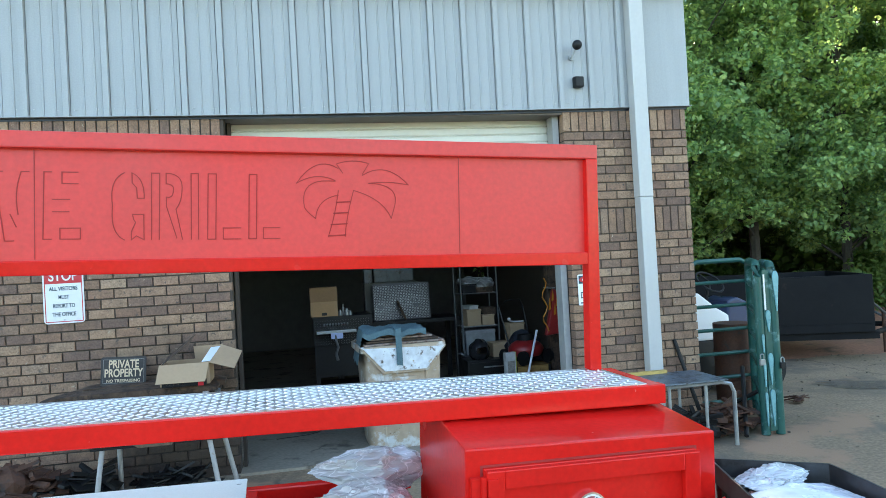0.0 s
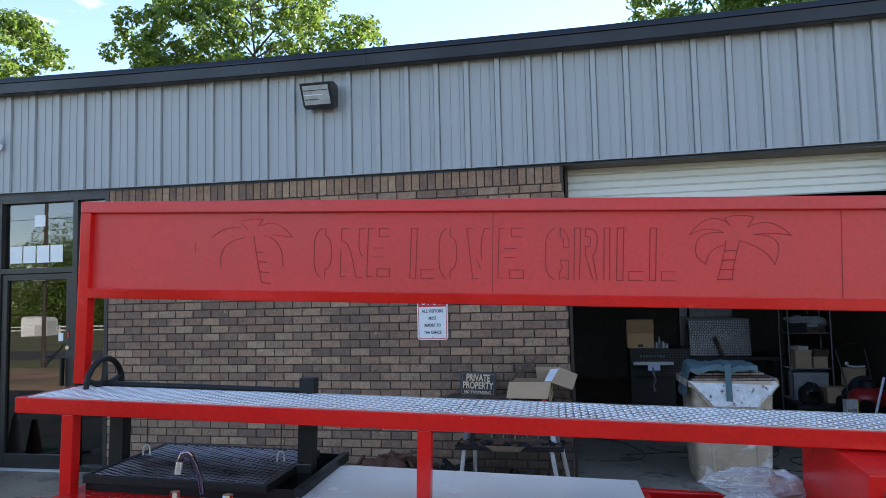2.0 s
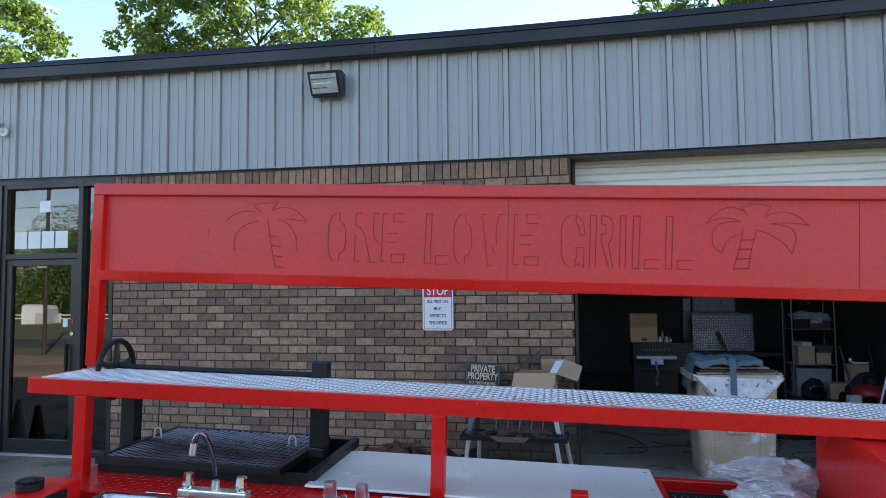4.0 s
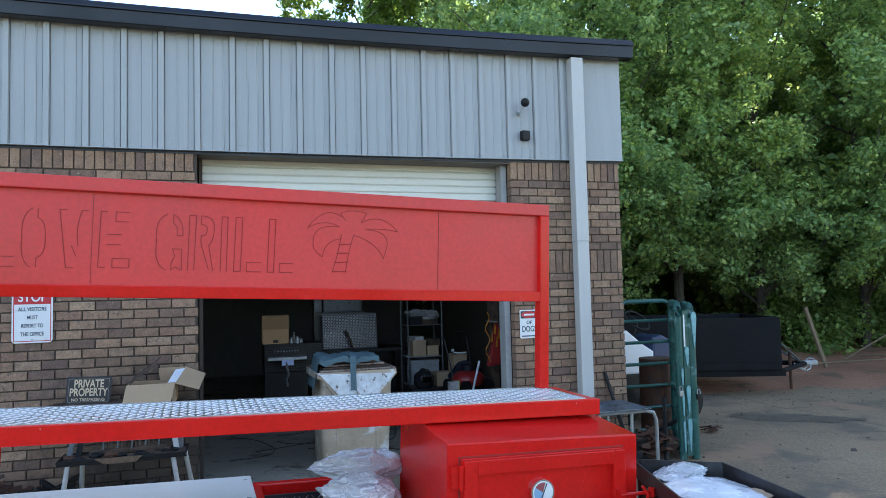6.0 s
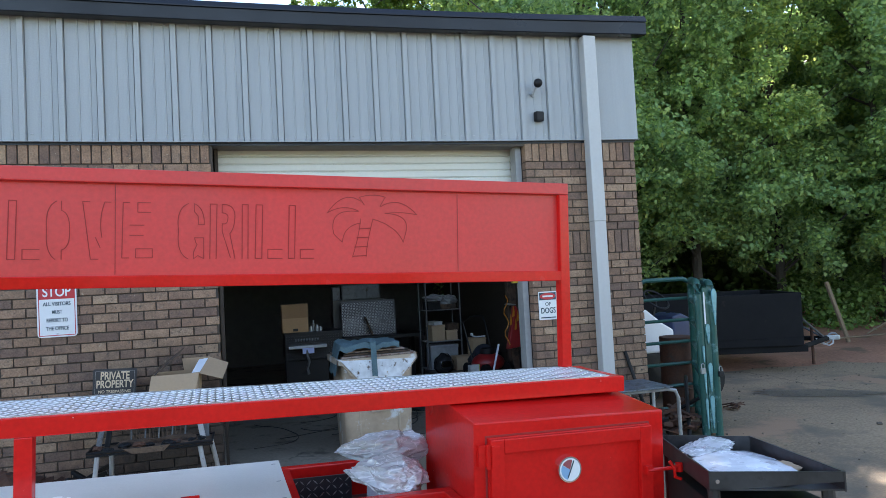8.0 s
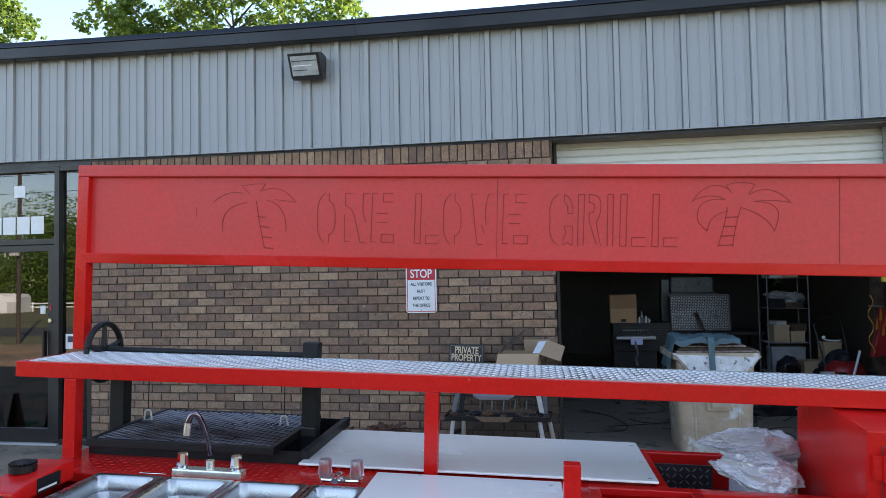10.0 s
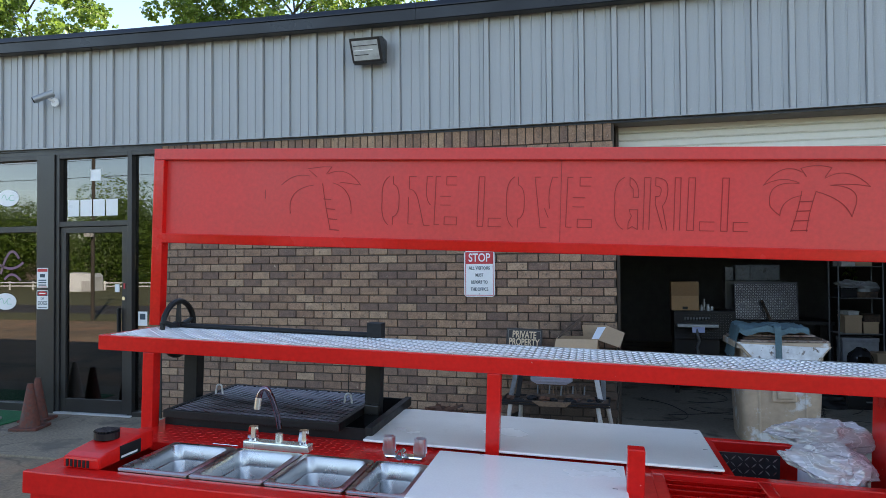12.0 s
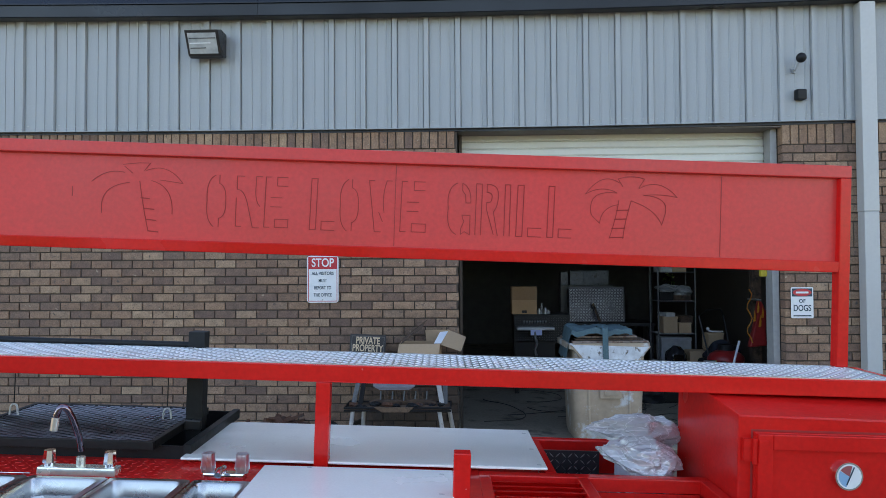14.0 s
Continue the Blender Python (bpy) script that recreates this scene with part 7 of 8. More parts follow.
def crumple(name, c, size, seed, material, label, category, m=None, n=5, planes=13, creases=0.075, cut=-0.6):
    """A crumpled sheet or bag: broad limp faces, with sharp folds running across them in all directions."""
    rg = random.Random(seed)

    def way():
        return Vector((rg.gauss(0, 1), rg.gauss(0, 1), rg.gauss(0, 1))).normalized()
    pl = [(way(), rg.uniform(0.62, 1.0)) for _ in range(planes)]
    folds = [(way(), way(), rg.uniform(-0.7, 0.7), rg.uniform(0.03, 0.10), rg.uniform(0.5, 1.3)) for _ in range(planes * 2)]
    bm = B()
    bmesh.ops.create_icosphere(bm, subdivisions=n, radius=1)
    for v in bm.verts:
        p = v.co.copy()
        w = p + 0.16 * noise.noise_vector(p * 2.3 + Vector((seed, 0, 0)))
        k = min([d / p.dot(q) for q, d in pl if p.dot(q) > 0.15] + [1.2])
        for q, side, off, wide, high in folds:
            if p.dot(side) > -0.15:
                k += creases * high * max(0.0, 1 - abs(w.dot(q) - off) / wide)
        for f, a in ((2.2, 0.9), (5.0, 0.6), (10.0, 0.35)):
            k += creases * a * (0.5 - 2.2 * abs(noise.noise(p * f + Vector((seed, seed * 2, 0)))))
        v.co = Vector((p.x * k * size[0], p.y * k * size[1], max(cut, p.z * k) * size[2]))
    lo = min(v.co.z for v in bm.verts)
    for v in bm.verts:
        v.co.z -= lo
    return solid(name, bm, material, label, category, smooth=True, m=m or pose(*c))


crumple("wrapped_package", (1.90, -4.44, tz - 0.0545), (0.155, 0.21, 0.016), 2, M["wrap"], "pale plastic-wrapped goods lying in the tray", "package", creases=0.03)
crumple("plastic_film", (1.90, -4.27, tz - 0.0545), (0.11, 0.07, 0.035), 4, M["film"], "clear crumpled plastic film in the tray", "plastic film")
crumple("printed_leaflet", (1.80, -4.40, tz - 0.0545), (0.030, 0.09, 0.014), 9, mat("reddish_print", (0.42, 0.20, 0.16), 0.4, var=0.5, grain=30, stain=25), "crumpled reddish printed leaflet in the tray", "leaflet", n=3)
crumple("brown_parcel", (2.02, -4.56, tz - 0.0545), (0.028, 0.06, 0.018), 6, M["card"], "flat brown wrapped parcel in the tray", "package", n=3)
# bags and a pale board in the trailer's trough
solid("packing_board", bx(2.76, 2.905, -0.16, 0.10, DK - 0.129, DK + 0.022), mat("pale_packing", (0.74, 0.73, 0.78), 0.5, var=0.1, grain=20, stain=5), "pale grey packing block in the trough", "packing", bevel=0.01, m=TR.copy())


def bag(size, seed, m):
    """A limp clear bag, drawn to a point at one end, with broad hollows and sharp folds."""
    bm = B()
    bmesh.ops.create_icosphere(bm, subdivisions=5, radius=1)
    o = Vector((seed * 3.7, seed * 1.3, 0))
    for v in bm.verts:
        p = v.co.copy()
        q = p + 0.30 * noise.noise_vector(p * 1.4 + o)
        k = 0.95 + 0.20 * noise.noise(q * 1.2 + o)
        for f, a in ((1.3, 0.13), (2.7, 0.075), (5.5, 0.03)):
            k += a * (1 - 2.6 * abs(noise.noise(q * f + o)))
        thin = 0.34 + 0.66 * min(1, max(0, (p.x + 1.0) / 1.1)) ** 0.8
        v.co = Vector((p.x * k * size[0], p.y * k * size[1] * thin, (max(-0.62, p.z * k) * thin + 0.25 * (1 - thin)) * size[2]))
    lo = min(v.co.z for v in bm.verts)
    for v in bm.verts:
        v.co.z -= lo
    return solid("plastic_bag", bm, M["film"], "clear crumpled plastic bag lying on the trailer", "plastic bag", m=m)


bag((0.185, 0.10, 0.078), 7, TR @ pose(2.825, 0.045, DK + 0.023, 0, 3, 6))
bag((0.140, 0.095, 0.085), 4, TR @ pose(2.772, -0.165, DK - 0.03, 0, 10, -6))

# ---- yard beside the building ----
def tube_gate(a, b, z0, z1, bars, label, r=0.022):
    g = thing("tube_gate", label, "gate", "green tube gates")
    a, b = Vector((*a, 0)), Vector((*b, 0))
    d = (b - a).normalized()
    pts = [a + Vector((0, 0, z0)), a + Vector((0, 0, z1 - 0.12)), a + d * 0.035 + Vector((0, 0, z1 - 0.04)), a + d * 0.12 + Vector((0, 0, z1)), b - d * 0.12 + Vector((0, 0, z1)), b - d * 0.035 + Vector((0, 0, z1 - 0.04)), b + Vector((0, 0, z1 - 0.12)), b + Vector((0, 0, z0))]
    bm = B(); pipe(bm, pts, r * 1.15, 10)
    part("outer_tube", bm, M["green"], g, smooth=True)
    for k in range(bars):
        z = z0 + 0.08 + (z1 - z0 - 0.30) * k / max(1, bars - 1)
        bm = B(); rod(bm, a + Vector((0, 0, z)), b + Vector((0, 0, z)), r * 0.85, 8)
        part("bar", bm, M["green"], g, smooth=True)
    return g


tube_gate((4.42, 0.30), (5.15, 0.30), 0.02, 1.54, 6, "dark green tube gate panel beside the building corner")
gt2 = tube_gate((5.10, 0.26), (4.58, -0.58), -0.015, 1.52, 6, "dark green tube gate swung open, paint worn pale", 0.034)
gt3 = tube_gate((5.20, 0.20), (4.715, -0.60), -0.015, 1.50, 5, "dark green tube gate folded behind the open one", 0.034)
# pale teal paints the sky's reflection on the flattened tube ends
M["tealglint"] = mat("sky_glint_teal", (0.16, 0.36, 0.38), 0.35, var=0.2, grain=30, stain=10, dark=(0.05, 0.16, 0.15), dark_at=0.62)


def bar_end(x, y, z0, z1, w, parent):
    """Flattened end of a tube: round above, drawn to a point below."""
    o = [(x + w / 2 * math.cos(radians(a)), z1 - w + w * math.sin(radians(a))) for a in range(0, 181, 20)] + [(x - 0.004, z0), (x + 0.004, z0)]
    bm = B(); prism(bm, o, y - 0.012, y, "y")
    part("bar_end", bm, M["tealglint"], parent, "flattened tube end, sky glint in its pale teal colour", bevel=0.003)


part("end_plate", bx(4.612, 4.685, -0.612, -0.604, 0.02, 1.46), M["green"], gt2, "flat green end plate")
for z0, z1 in ((0.905, 1.10), (0.43, 0.715), (0.06, 0.39)):
    bar_end(4.645, -0.6125, z0, z1, 0.05, gt2)
for z0, z1 in ((0.726, 0.89), (0.42, 0.63), (0.07, 0.37)):
    bar_end(4.575, -0.622, z0, z1, 0.026, gt2)
bar_end(4.718, -0.640, 1.09, 1.45, 0.062, gt3)
part("tag", bx(4.618, 4.634, -0.6145, -0.6125, 1.10, 1.42), M["signwhite"], gt2, "white worn tag strip")
for nm_, x, z, mt, lb_ in (("black", 4.735, 0.62, "rubber", "black padlock hanging on the gate"), ("brass", 4.548, 0.66, "galv", "silver padlock hanging on the gate")):
    pk = thing("gate_padlock", lb_, "padlock", m=pose(x, -0.655 if mt == "rubber" else -0.634, z))
    part("case", bx(-0.025, 0.025, -0.012, 0.012, -0.045, 0.01), M[mt], pk, bevel=0.006)
    bm = B(); pipe(bm, [(-0.016, 0, 0.01), (-0.016, 0, 0.04)] + arc((0, 0, 0.04), 0.016, 180, 0, 6) + [(0.016, 0, 0.04), (0.016, 0, 0.01)], 0.005, 6)
    part("shackle", bm, M["galv"], pk, smooth=True)
ut = thing("riding_mower", "old riding mower with white hood and steering wheel", "riding mower", m=pose(5.20, 1.45, -0.02))
bm = B(); prism(bm, [(-0.35, 0.62), (0.25, 0.62), (0.25, 0.90), (0.10, 0.99), (-0.12, 1.17), (-0.32, 1.20), (-0.38, 1.0)], -0.3, 0.1, "y")
part("hood", bm, M["signwhite"], ut, bevel=0.03)
part("chassis", bx(-0.5, 0.7, -0.28, 0.28, 0.30, 0.6195), M["black"], ut, bevel=0.02)
bm = B(); prism(bm, [(0.26, 0.62), (0.66, 0.62), (0.66, 0.86), (0.56, 1.02), (0.40, 1.10), (0.27, 1.06)], -0.25, 0.25, "y")
part("seat", bm, mat("navy_vinyl", (0.02, 0.035, 0.09), 0.35, var=0.1), ut, bevel=0.03)
bm = B(); rod(bm, (0.1, 0.12, 0.62), (0.28, 0.12, 1.25), 0.02, 8)
part("steering_column", bm, M["black"], ut)
bm = B()
sw = Matrix.Translation((0.29, 0.12, 1.27)) @ Matrix.Rotation(radians(40), 4, "X") @ Matrix.Rotation(radians(12), 4, "Y")
pipe(bm, [sw @ Vector((0.18 * math.cos(2 * math.pi * k / 24), 0.18 * math.sin(2 * math.pi * k / 24), 0)) for k in range(24)], 0.014, 8, closed=True)
for k in range(3):
    rod(bm, sw @ Vector((0, 0, 0)), sw @ Vector((0.18 * math.cos(2.1 * k), 0.18 * math.sin(2.1 * k), 0)), 0.01, 6)
part("steering_wheel", bm, M["rubber"], ut, smooth=True)
for x in (-0.35, 0.58):
    for y in (-0.36, 0.36):
        bm = B(); rod(bm, (x, y - 0.1, 0.26), (x, y + 0.1, 0.26), 0.26, 20)
        part("wheel", bm, M["rubber"], ut, smooth=True)
bm = B(); rod(bm, (0, 0, 0), (0, 0, 0.88), 0.29, 24)
for z in (0.29, 0.58):
    pipe(bm, [(0.292 * math.cos(2 * math.pi * k / 24), 0.292 * math.sin(2 * math.pi * k / 24), z) for k in range(24)], 0.012, 6, closed=True)
solid("steel_drum", bm, M["rust"], "rusty brown steel drum behind the gate", "drum", smooth=True, m=pose(5.09, 0.58, -0.02) @ Matrix.Diagonal((0.68, 0.68, 1, 1)))
tb = thing("pipe_frame", "bent steel pipe frame with a slatted top", "frame", m=pose(0, 0, 0))
bm = B(); pipe(bm, [(3.55, -0.75, 0.53), (4.05, -0.75, 0.53), (4.14, -0.75, 0.51), (4.17, -0.75, 0.44), (4.17, -0.75, -0.02)], 0.018, 8)
part("pipe_rail", bm, M["galv"], tb, smooth=True)
bm = B(); pipe(bm, [(3.55, -0.32, 0.53), (4.05, -0.32, 0.53), (4.14, -0.32, 0.51), (4.17, -0.32, 0.44), (4.17, -0.32, -0.02)], 0.018, 8)
part("pipe_rail", bm, M["galv"], tb, smooth=True)
for x in (3.56, 3.9):
    for y in (-0.75, -0.32):
        bm = B(); rod(bm, (x, y, -0.02), (x, y, 0.53), 0.014, 8)
        part("leg", bm, M["galv"], tb, smooth=True)
part("top_plate", bx(3.50, 4.09, -0.80, -0.26, 0.550, 0.562), mat("dented_blue_grey_plate", (0.13, 0.17, 0.21), 0.4, metal=0.4, var=0.4, grain=30, stain=12, bump=0.4, bump_scale=40, dark=(0.05, 0.05, 0.055), dark_at=0.52), tb, "dented blue-grey plate", bevel=0.003)
solid("wooden_lath", bx(3.42, 3.80, -0.20, -0.15, 0.5625, 0.592), mat("yellow_lath", (0.50, 0.34, 0.10), 0.7, var=0.2, grain=30, stain=6), "yellowish wooden lath lying across the pipe frame", "lath", bevel=0.003, m=pose(0, -0.11, 0))
for i, (a, b) in enumerate((((4.22, -0.2, 0.0), (4.06, -0.005, 0.82)), ((4.5, -0.5, 0.05), (5.1, -0.1, 0.12)), ((4.3, -0.7, 0.03), (4.75, -0.05, 0.5)), ((3.9, -0.5, 0.05), (4.6, -0.2, 0.3)), ((4.45, 0.1, 0.02), (4.9, -0.4, 0.42)))):
    pole_of("scrap_bar", a, b, 0.02, M["rust"] if i % 2 else M["black"], "loose iron bar beside the building", "bar")
junk(4.35, -0.35, -0.02, 0.30, 0.14, 21, M["rust"], "heap of rusty scrap beside the building corner")
junk(3.85, -0.50, -0.02, 0.24, 0.12, 22, M["black"], "heap of dark scrap under the pipe frame")
junk(5.65, 0.40, -0.02, 0.12, 0.03, 23, M["rust"], "small dark scrap heap by the gate", 0.45, 12)

M["blackpaint"] = mat("matt_black_paint", (0.009, 0.009, 0.010), 0.75, spec=0.2, var=0.3, grain=12, stain=3, dark=(0.03, 0.022, 0.018), dark_at=0.64)
dt = thing("utility_trailer", "black box trailer with a tongue and jack", "trailer", m=pose(7.45, 3.3, -0.02, 0, 0, -22))
part("bed", bx(-1.9, 1.25, -0.85, 0.85, 0.40, 0.52), M["blackpaint"], dt, bevel=0.01)
for x0, x1, y0, y1 in ((-1.9, 1.25, -0.85, -0.80), (-1.9, 1.25, 0.80, 0.85), (1.20, 1.25, -0.7995, 0.7995), (-1.9, -1.85, -0.7995, 0.7995)):
    part("side_wall", bx(x0, x1, y0, y1, 0.5205, 1.20), M["blackpaint"], dt, bevel=0.006)
for y in (-0.80, 0.72):
    part("frame_rail", bx(-1.9, 1.32, y, y + 0.08, 0.30, 0.3995), M["blackpaint"], dt, "black rusty frame rail", bevel=0.006)
part("axle", bx(-0.80, -0.70, -0.70, 0.70, 0.20, 0.2995), M["blackpaint"], dt)
for y in (-0.76, 0.76):
    bm = B(); rod(bm, (1.20, y, 0.35), (1.92, 0.02 * y, 0.40), 0.04, 8)
    part("tongue_bar", bm, M["blackpaint"], dt)
for y in (-0.60, 0.60):
    bm = B(); rod(bm, (1.252, y, 0.86), (1.86, 0.05 * y, 0.43), 0.018, 8)
    part("tongue_brace", bm, M["dullsteel"], dt, "thin steel brace")
bm = B(); rod(bm, (1.66, -0.10, 0.0), (1.66, -0.10, 0.66), 0.024, 10)
part("jack", bm, M["rust"], dt, "rusty jack post", smooth=True)
bm = B(); rod(bm, (1.66, -0.10, 0.62), (1.66, -0.22, 0.62), 0.012, 8)
part("jack_handle", bm, M["rust"], dt, smooth=True)
part("coupler", bx(1.90, 2.12, -0.04, 0.04, 0.37, 0.45), M["galv"], dt, "bare steel coupler", bevel=0.02)
bm = B(); pipe(bm, [(2.08, -0.02, 0.45), (2.06, -0.01, 0.475), (2.0, 0, 0.48), (1.95, 0, 0.455)], 0.012, 6)
part("latch", bm, M["galv"], dt, smooth=True)
for y in (-0.5, 0.5):
    bm = B(); rod(bm, (-0.75, y - 0.08, 0.20), (-0.75, y + 0.08, 0.20), 0.20, 22)
    part("wheel", bm, M["blackpaint"], dt, smooth=True)
for y in (-0.10, 0.05):
    bm = B(); pipe(bm, [(1.78, y, 0.40), (1.83, y - 0.04, 0.33), (1.89, y - 0.05, 0.30), (1.96, y - 0.03, 0.33), (2.01, y * 0.3, 0.38)], 0.011, 6)
    part("safety_chain", bm, M["dimwhite"], dt, "pale safety chain", smooth=True)
# bank of red clay at the edge of the woods
bm = B()
n1, n2 = 60, 24
g = []
for i in range(n1 + 1):
    row = []
    for j in range(n2 + 1):
        u, v = i / n1, j / n2
        x = 6.0 + 15 * u
        y = 2.7 - 4.2 * u ** 1.3 + v * 8.8 + 0.5 * noise.noise(Vector((x * 0.9, 3.1, 0))) * (1 - v)
        h = 0.06 * min(1, v * 5) + 0.45 * max(0, v - 0.35) + 0.07 * noise.noise(Vector((x * 1.1, y * 1.1, 0))) * min(1, v * 6) - 0.03
        row.append(bm.verts.new((x, y, h)))
    g.append(row)
for i in range(n1):
    for j in range(n2):
        bm.faces.new((g[i][j], g[i + 1][j], g[i + 1][j + 1], g[i][j + 1]))
solid("dirt_bank", bm, M["dirt"], "bare red clay bank at the edge of the woods", "ground", "structure", smooth=True)
M["oldwood"] = mat("grey_board", (0.19, 0.135, 0.085), 0.85, var=0.25, grain=30, stain=5)
bm = B(); box(bm, -0.05, 0.05, -0.02, 0.02, 0, 1.25)
solid("leaning_board", bm, M["oldwood"], "pale old board leaning against a tree", "board", bevel=0.004, m=pose(11.45, 4.3, 0.0, -10, -13, 20))
for i, (a, b) in enumerate((((12.2, 3.2, 0.1), (14.6, 2.6, 0.2)), ((12.6, 3.6, 0.15), (14.2, 3.0, 0.28)), ((11.0, 4.2, 0.12), (12.4, 3.6, 0.2)), ((11.9, 4.3, 0.14), (12.7, 4.0, 0.62)), ((12.9, 3.9, 0.22), (15.2, 3.1, 0.30)), ((13.1, 3.3, 0.16), (15.4, 2.3, 0.22)), ((12.4, 4.4, 0.2), (13.2, 3.4, 0.25)), ((10.7, 4.9, 0.1), (10.6, 5.1, 0.95)))):
    pole_of("fallen_branch", a, b, 0.015, M["oldwood"], "pale fallen branch at the edge of the woods", "branch")

# damp patch on the asphalt beside the yard trailer
bm = B()
c = bm.verts.new((0, 0, 0))
rim = []
for k in range(64):
    a = 2 * math.pi * k / 64
    q = 1 + 0.45 * noise.noise(Vector((math.cos(a) * 1.9, math.sin(a) * 1.9, 3))) + 0.34 * noise.noise(Vector((math.cos(a) * 7, math.sin(a) * 7, 8)))
    rim.append(bm.verts.new((0.75 * q * math.cos(a), 0.24 * q * math.sin(a), 0)))
for k in range(64):
    bm.faces.new((c, rim[k], rim[(k + 1) % 64]))
M["damp"] = mat("damp_asphalt", (0.150, 0.115, 0.083), 0.6, var=0.45, grain=45, stain=6, bump=0.5, bump_scale=80, dark=(0.09, 0.075, 0.06), dark_at=0.56)
solid("damp_patch", bm, M["damp"], "dark damp patch on the worn asphalt", "stain", "structure", m=pose(7.15, 0.68, -0.0155, 0, 0, -33))

# loose stones and litter on the yard
rg = random.Random(91)
bm = B()
for k in range(420):
    x, y = rg.uniform(4.6, 13.0), rg.uniform(-4.5, 2.8)
    if rg.random() < 0.5:
        y = rg.uniform(0.8, 2.8)
    q = rg.uniform(0.004, 0.013) * (1.7 if rg.random() < 0.06 else 1)
    box(bm, -q, q, -q * 0.8, q * 0.8, -q * 0.5, q * 0.5, Matrix.Translation((x, y, -0.019 + q * 0.3)) @ Matrix.Rotation(rg.uniform(0, 3), 4, "Z") @ Matrix.Rotation(rg.uniform(-0.5, 0.5), 4, "X"))
solid("loose_stones", bm, mat("yard_stone", (0.22, 0.165, 0.12), 0.9, var=0.4, grain=20, stain=0.8, dark=(0.10, 0.075, 0.06), dark_at=0.5), "loose stones and litter scattered on the yard", "stones", "stuff")

# ---- entrance corner: cones and mat ----
M["cone"] = mat("faded_cone", (0.14, 0.045, 0.03), 0.8, var=0.3, grain=30, stain=8, dark=(0.10, 0.06, 0.05), dark_at=0.52)
M["conepale"] = mat("pale_cone", (0.42, 0.33, 0.28), 0.75, var=0.2)
M["turf"] = mat("green_turf", (0.02, 0.16, 0.06), 0.95, var=0.3, grain=150, stain=6, bump=0.6, bump_scale=300)
solid("door_mat", bx(-8.6, -6.40, -0.95, -0.05, 0.0, 0.014), M["turf"], "green artificial turf mat by the shop window", "mat", bevel=0.004)
for x, y, z, m in ((-5.99, -0.69, 0.0, "cone"), (-6.22, -0.36, 0.0, "cone"), (-6.72, -0.62, 0.014, "conepale")):
    cn = thing("traffic_cone", "faded dirty traffic cone beside the entrance", "cone", "cones by the entrance", m=pose(x, y, z, 0, 0, 15))
    part("foot", bx(-0.145, 0.145, -0.145, 0.145, 0, 0.03), M[m], cn, bevel=0.008)
    bm = B(); rod(bm, (0, 0, 0.0305), (0, 0, 0.47), 0.105, 20, 0.028)
    part("body", bm, M[m], cn, smooth=True)

# ---- bricks, nearest the opening as single pieces ----
BL, BH, BJ = 0.1923, 0.0698, 0.0115


def brick_mesh(name, l, h):
    bm = B()
    box(bm, 0, l, 0, 0.10, 0, h)
    bmesh.ops.bevel(bm, geom=[e for e in bm.edges if all(v.co.y < 0.01 for v in e.verts)], offset=0.0025, segments=1, affect="EDGES")
    return mesh_of(name, bm, M["brick"])


B_CUT = {}
spots = []


def lay(x0, x1, courses, z_of, bands=()):
    rgb = random.Random(int(x0 * 10) + 99)
    for c in range(courses):
        z = z_of(c)
        if any(a - 0.03 < z < b - 0.02 for a, b in bands):
            continue
        x = x0 + (0 if c % 2 == 0 else -(BL + BJ) / 2)
        while x < x1 - 0.02:
            a, b = max(x, x0), min(x + BL, x1)
            if b - a > 0.03:
                spots.append((a, z + rgb.uniform(-0.0012, 0.0012), b - a, BH, rgb.uniform(-0.0035, 0.0035)))
            x += BL + BJ
    for za, zb in bands:
        x = x0
        while x < x1 - 0.03:
            spots.append((x, za + 0.004, min(BH, x1 - x), zb - za - 0.010, rgb.uniform(-0.002, 0.002)))
            x += BH + BJ


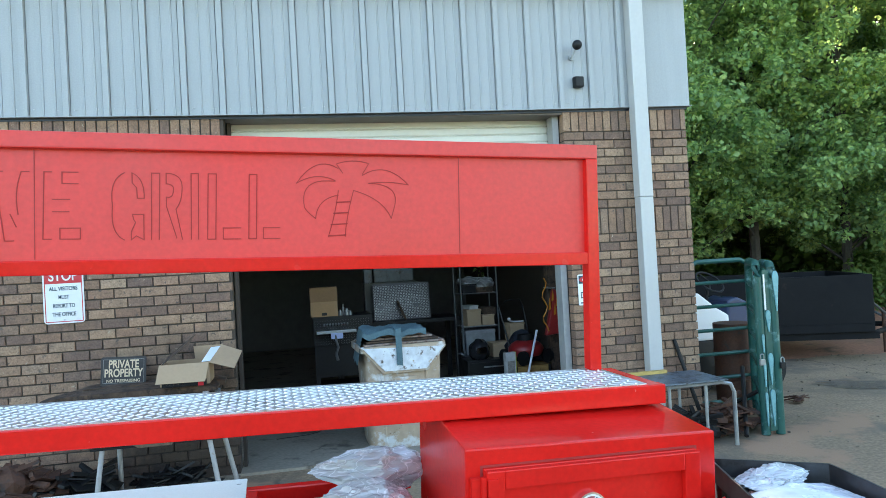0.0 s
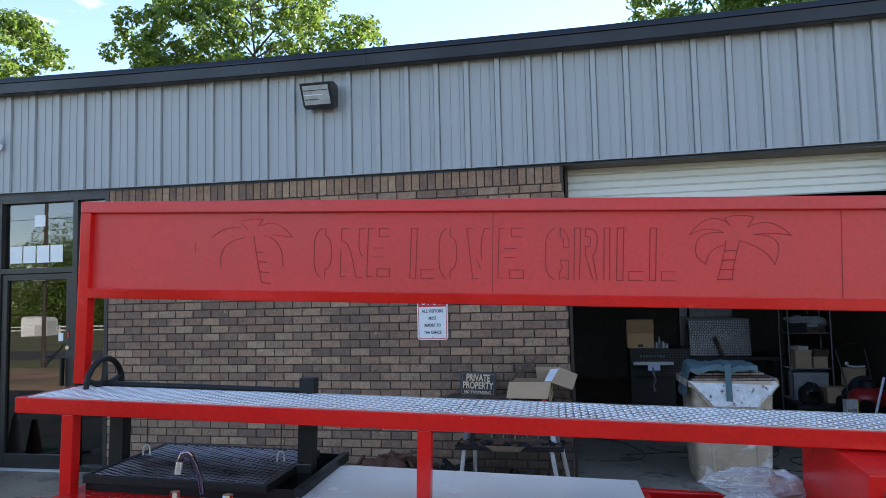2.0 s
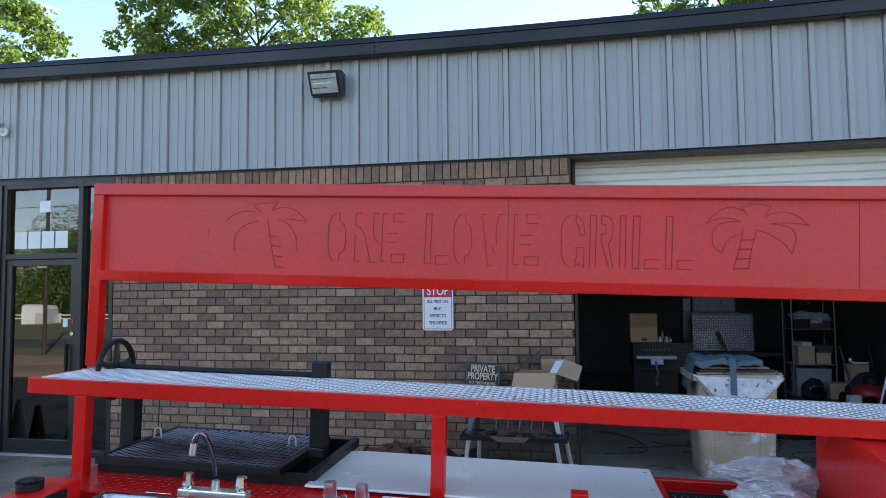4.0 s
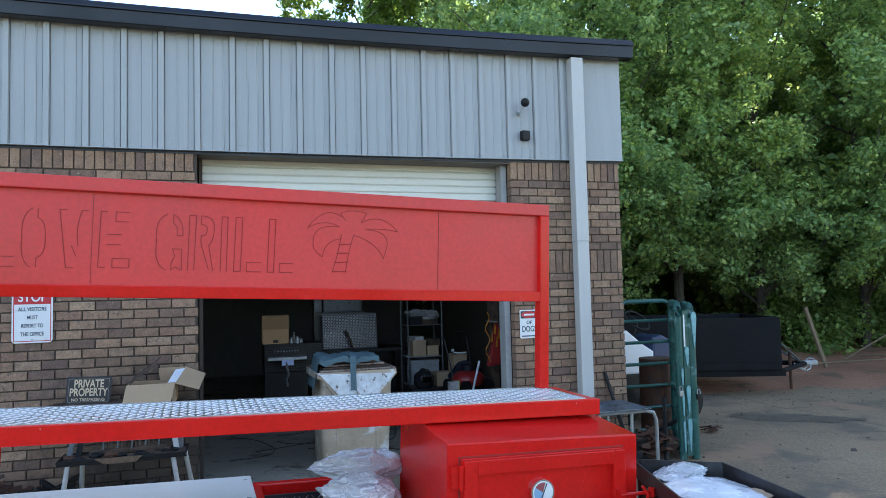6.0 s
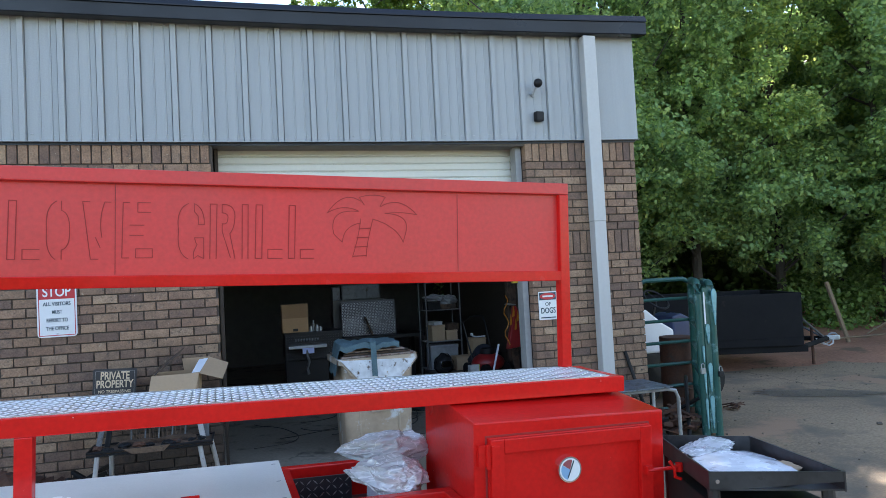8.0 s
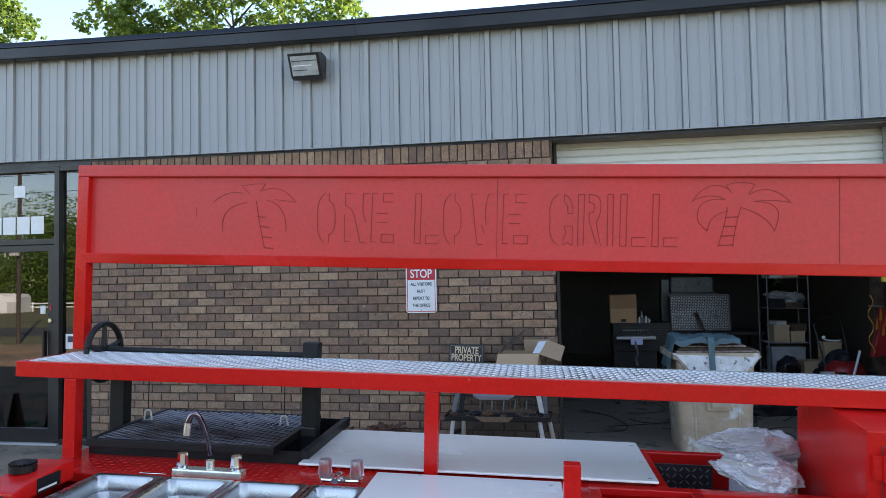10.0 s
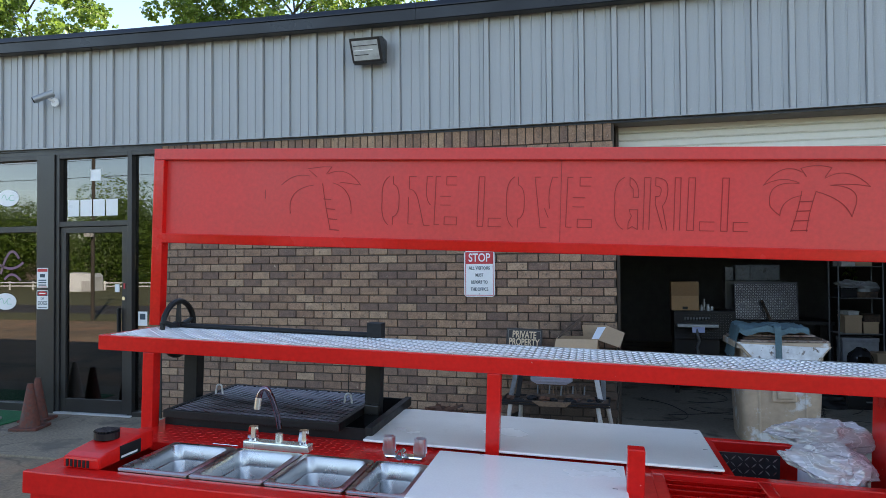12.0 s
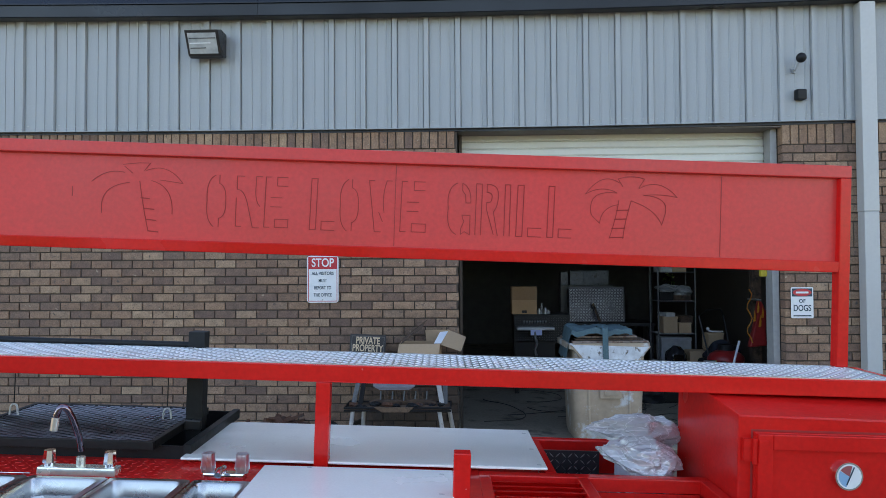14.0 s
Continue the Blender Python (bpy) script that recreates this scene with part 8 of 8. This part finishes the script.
STEP = BH + BJ
lay(-4.905, -0.004, 35, lambda c: 0.006 + c * STEP, ((2.848, 3.070),))
lay(3.056, 4.326, 35, lambda c: 0.006 + c * STEP, ((2.848, 3.080), (1.872, 2.112)))
near = sorted(range(len(spots)), key=lambda i: abs(spots[i][0] + 1.0) + 0.6 * abs(spots[i][1] - 1.4))[:300]
near_set = set(near)
rv, rf = [], []
for i, (x, z, w, h, d) in enumerate(spots):
    if i in near_set:
        key = (round(w, 3), round(h, 3))
        if key not in B_CUT:
            B_CUT[key] = brick_mesh("brick", w, h)
        ob = new("brick", B_CUT[key])
        ob.parent = wall_front
        ob.location = (x, 0.0 + d, z)
    else:
        o = len(rv)
        e = 0.0025
        y = d
        rv += [(x, y + e, z), (x + w, y + e, z), (x + w, y + e, z + h), (x, y + e, z + h), (x + e, y, z + e), (x + w - e, y, z + e), (x + w - e, y, z + h - e), (x + e, y, z + h - e), (x, 0.1, z), (x + w, 0.1, z), (x + w, 0.1, z + h), (x, 0.1, z + h)]
        rf += [tuple(o + k for k in f) for f in ((4, 5, 6, 7), (0, 1, 5, 4), (1, 2, 6, 5), (2, 3, 7, 6), (3, 0, 4, 7), (8, 9, 1, 0), (9, 10, 2, 1), (10, 11, 3, 2), (11, 8, 0, 3))]
me = bpy.data.meshes.new("brickwork")
me.from_pydata(rv, [], rf)
me.materials.append(M["brick"])
bo = new("brickwork", me)
bo.parent = wall_front
tagged(bo, kind="stuff")
# side face of the corner
rv, rf = [], []
for c in range(37):
    y = 0.012 + (0 if c % 2 else -0.1)
    while y < 8.9:
        a, b, z, x = max(y, 0.012), y + BL, 0.006 + c * STEP, 4.318
        o = len(rv)
        rv += [(x, a, z), (x, b, z), (x, b, z + BH), (x, a, z + BH), (x + 0.010, a + 0.002, z + 0.002), (x + 0.010, b - 0.002, z + 0.002), (x + 0.010, b - 0.002, z + BH - 0.002), (x + 0.010, a + 0.002, z + BH - 0.002)]
        rf += [tuple(o + k for k in f) for f in ((4, 5, 6, 7), (0, 1, 5, 4), (1, 2, 6, 5), (2, 3, 7, 6), (3, 0, 4, 7))]
        y += BL + BJ
me = bpy.data.meshes.new("side_brickwork")
me.from_pydata(rv, [], rf)
me.materials.append(M["brick"])
bo = new("side_brickwork", me)
bo.parent = wall_front
tagged(bo, kind="stuff")
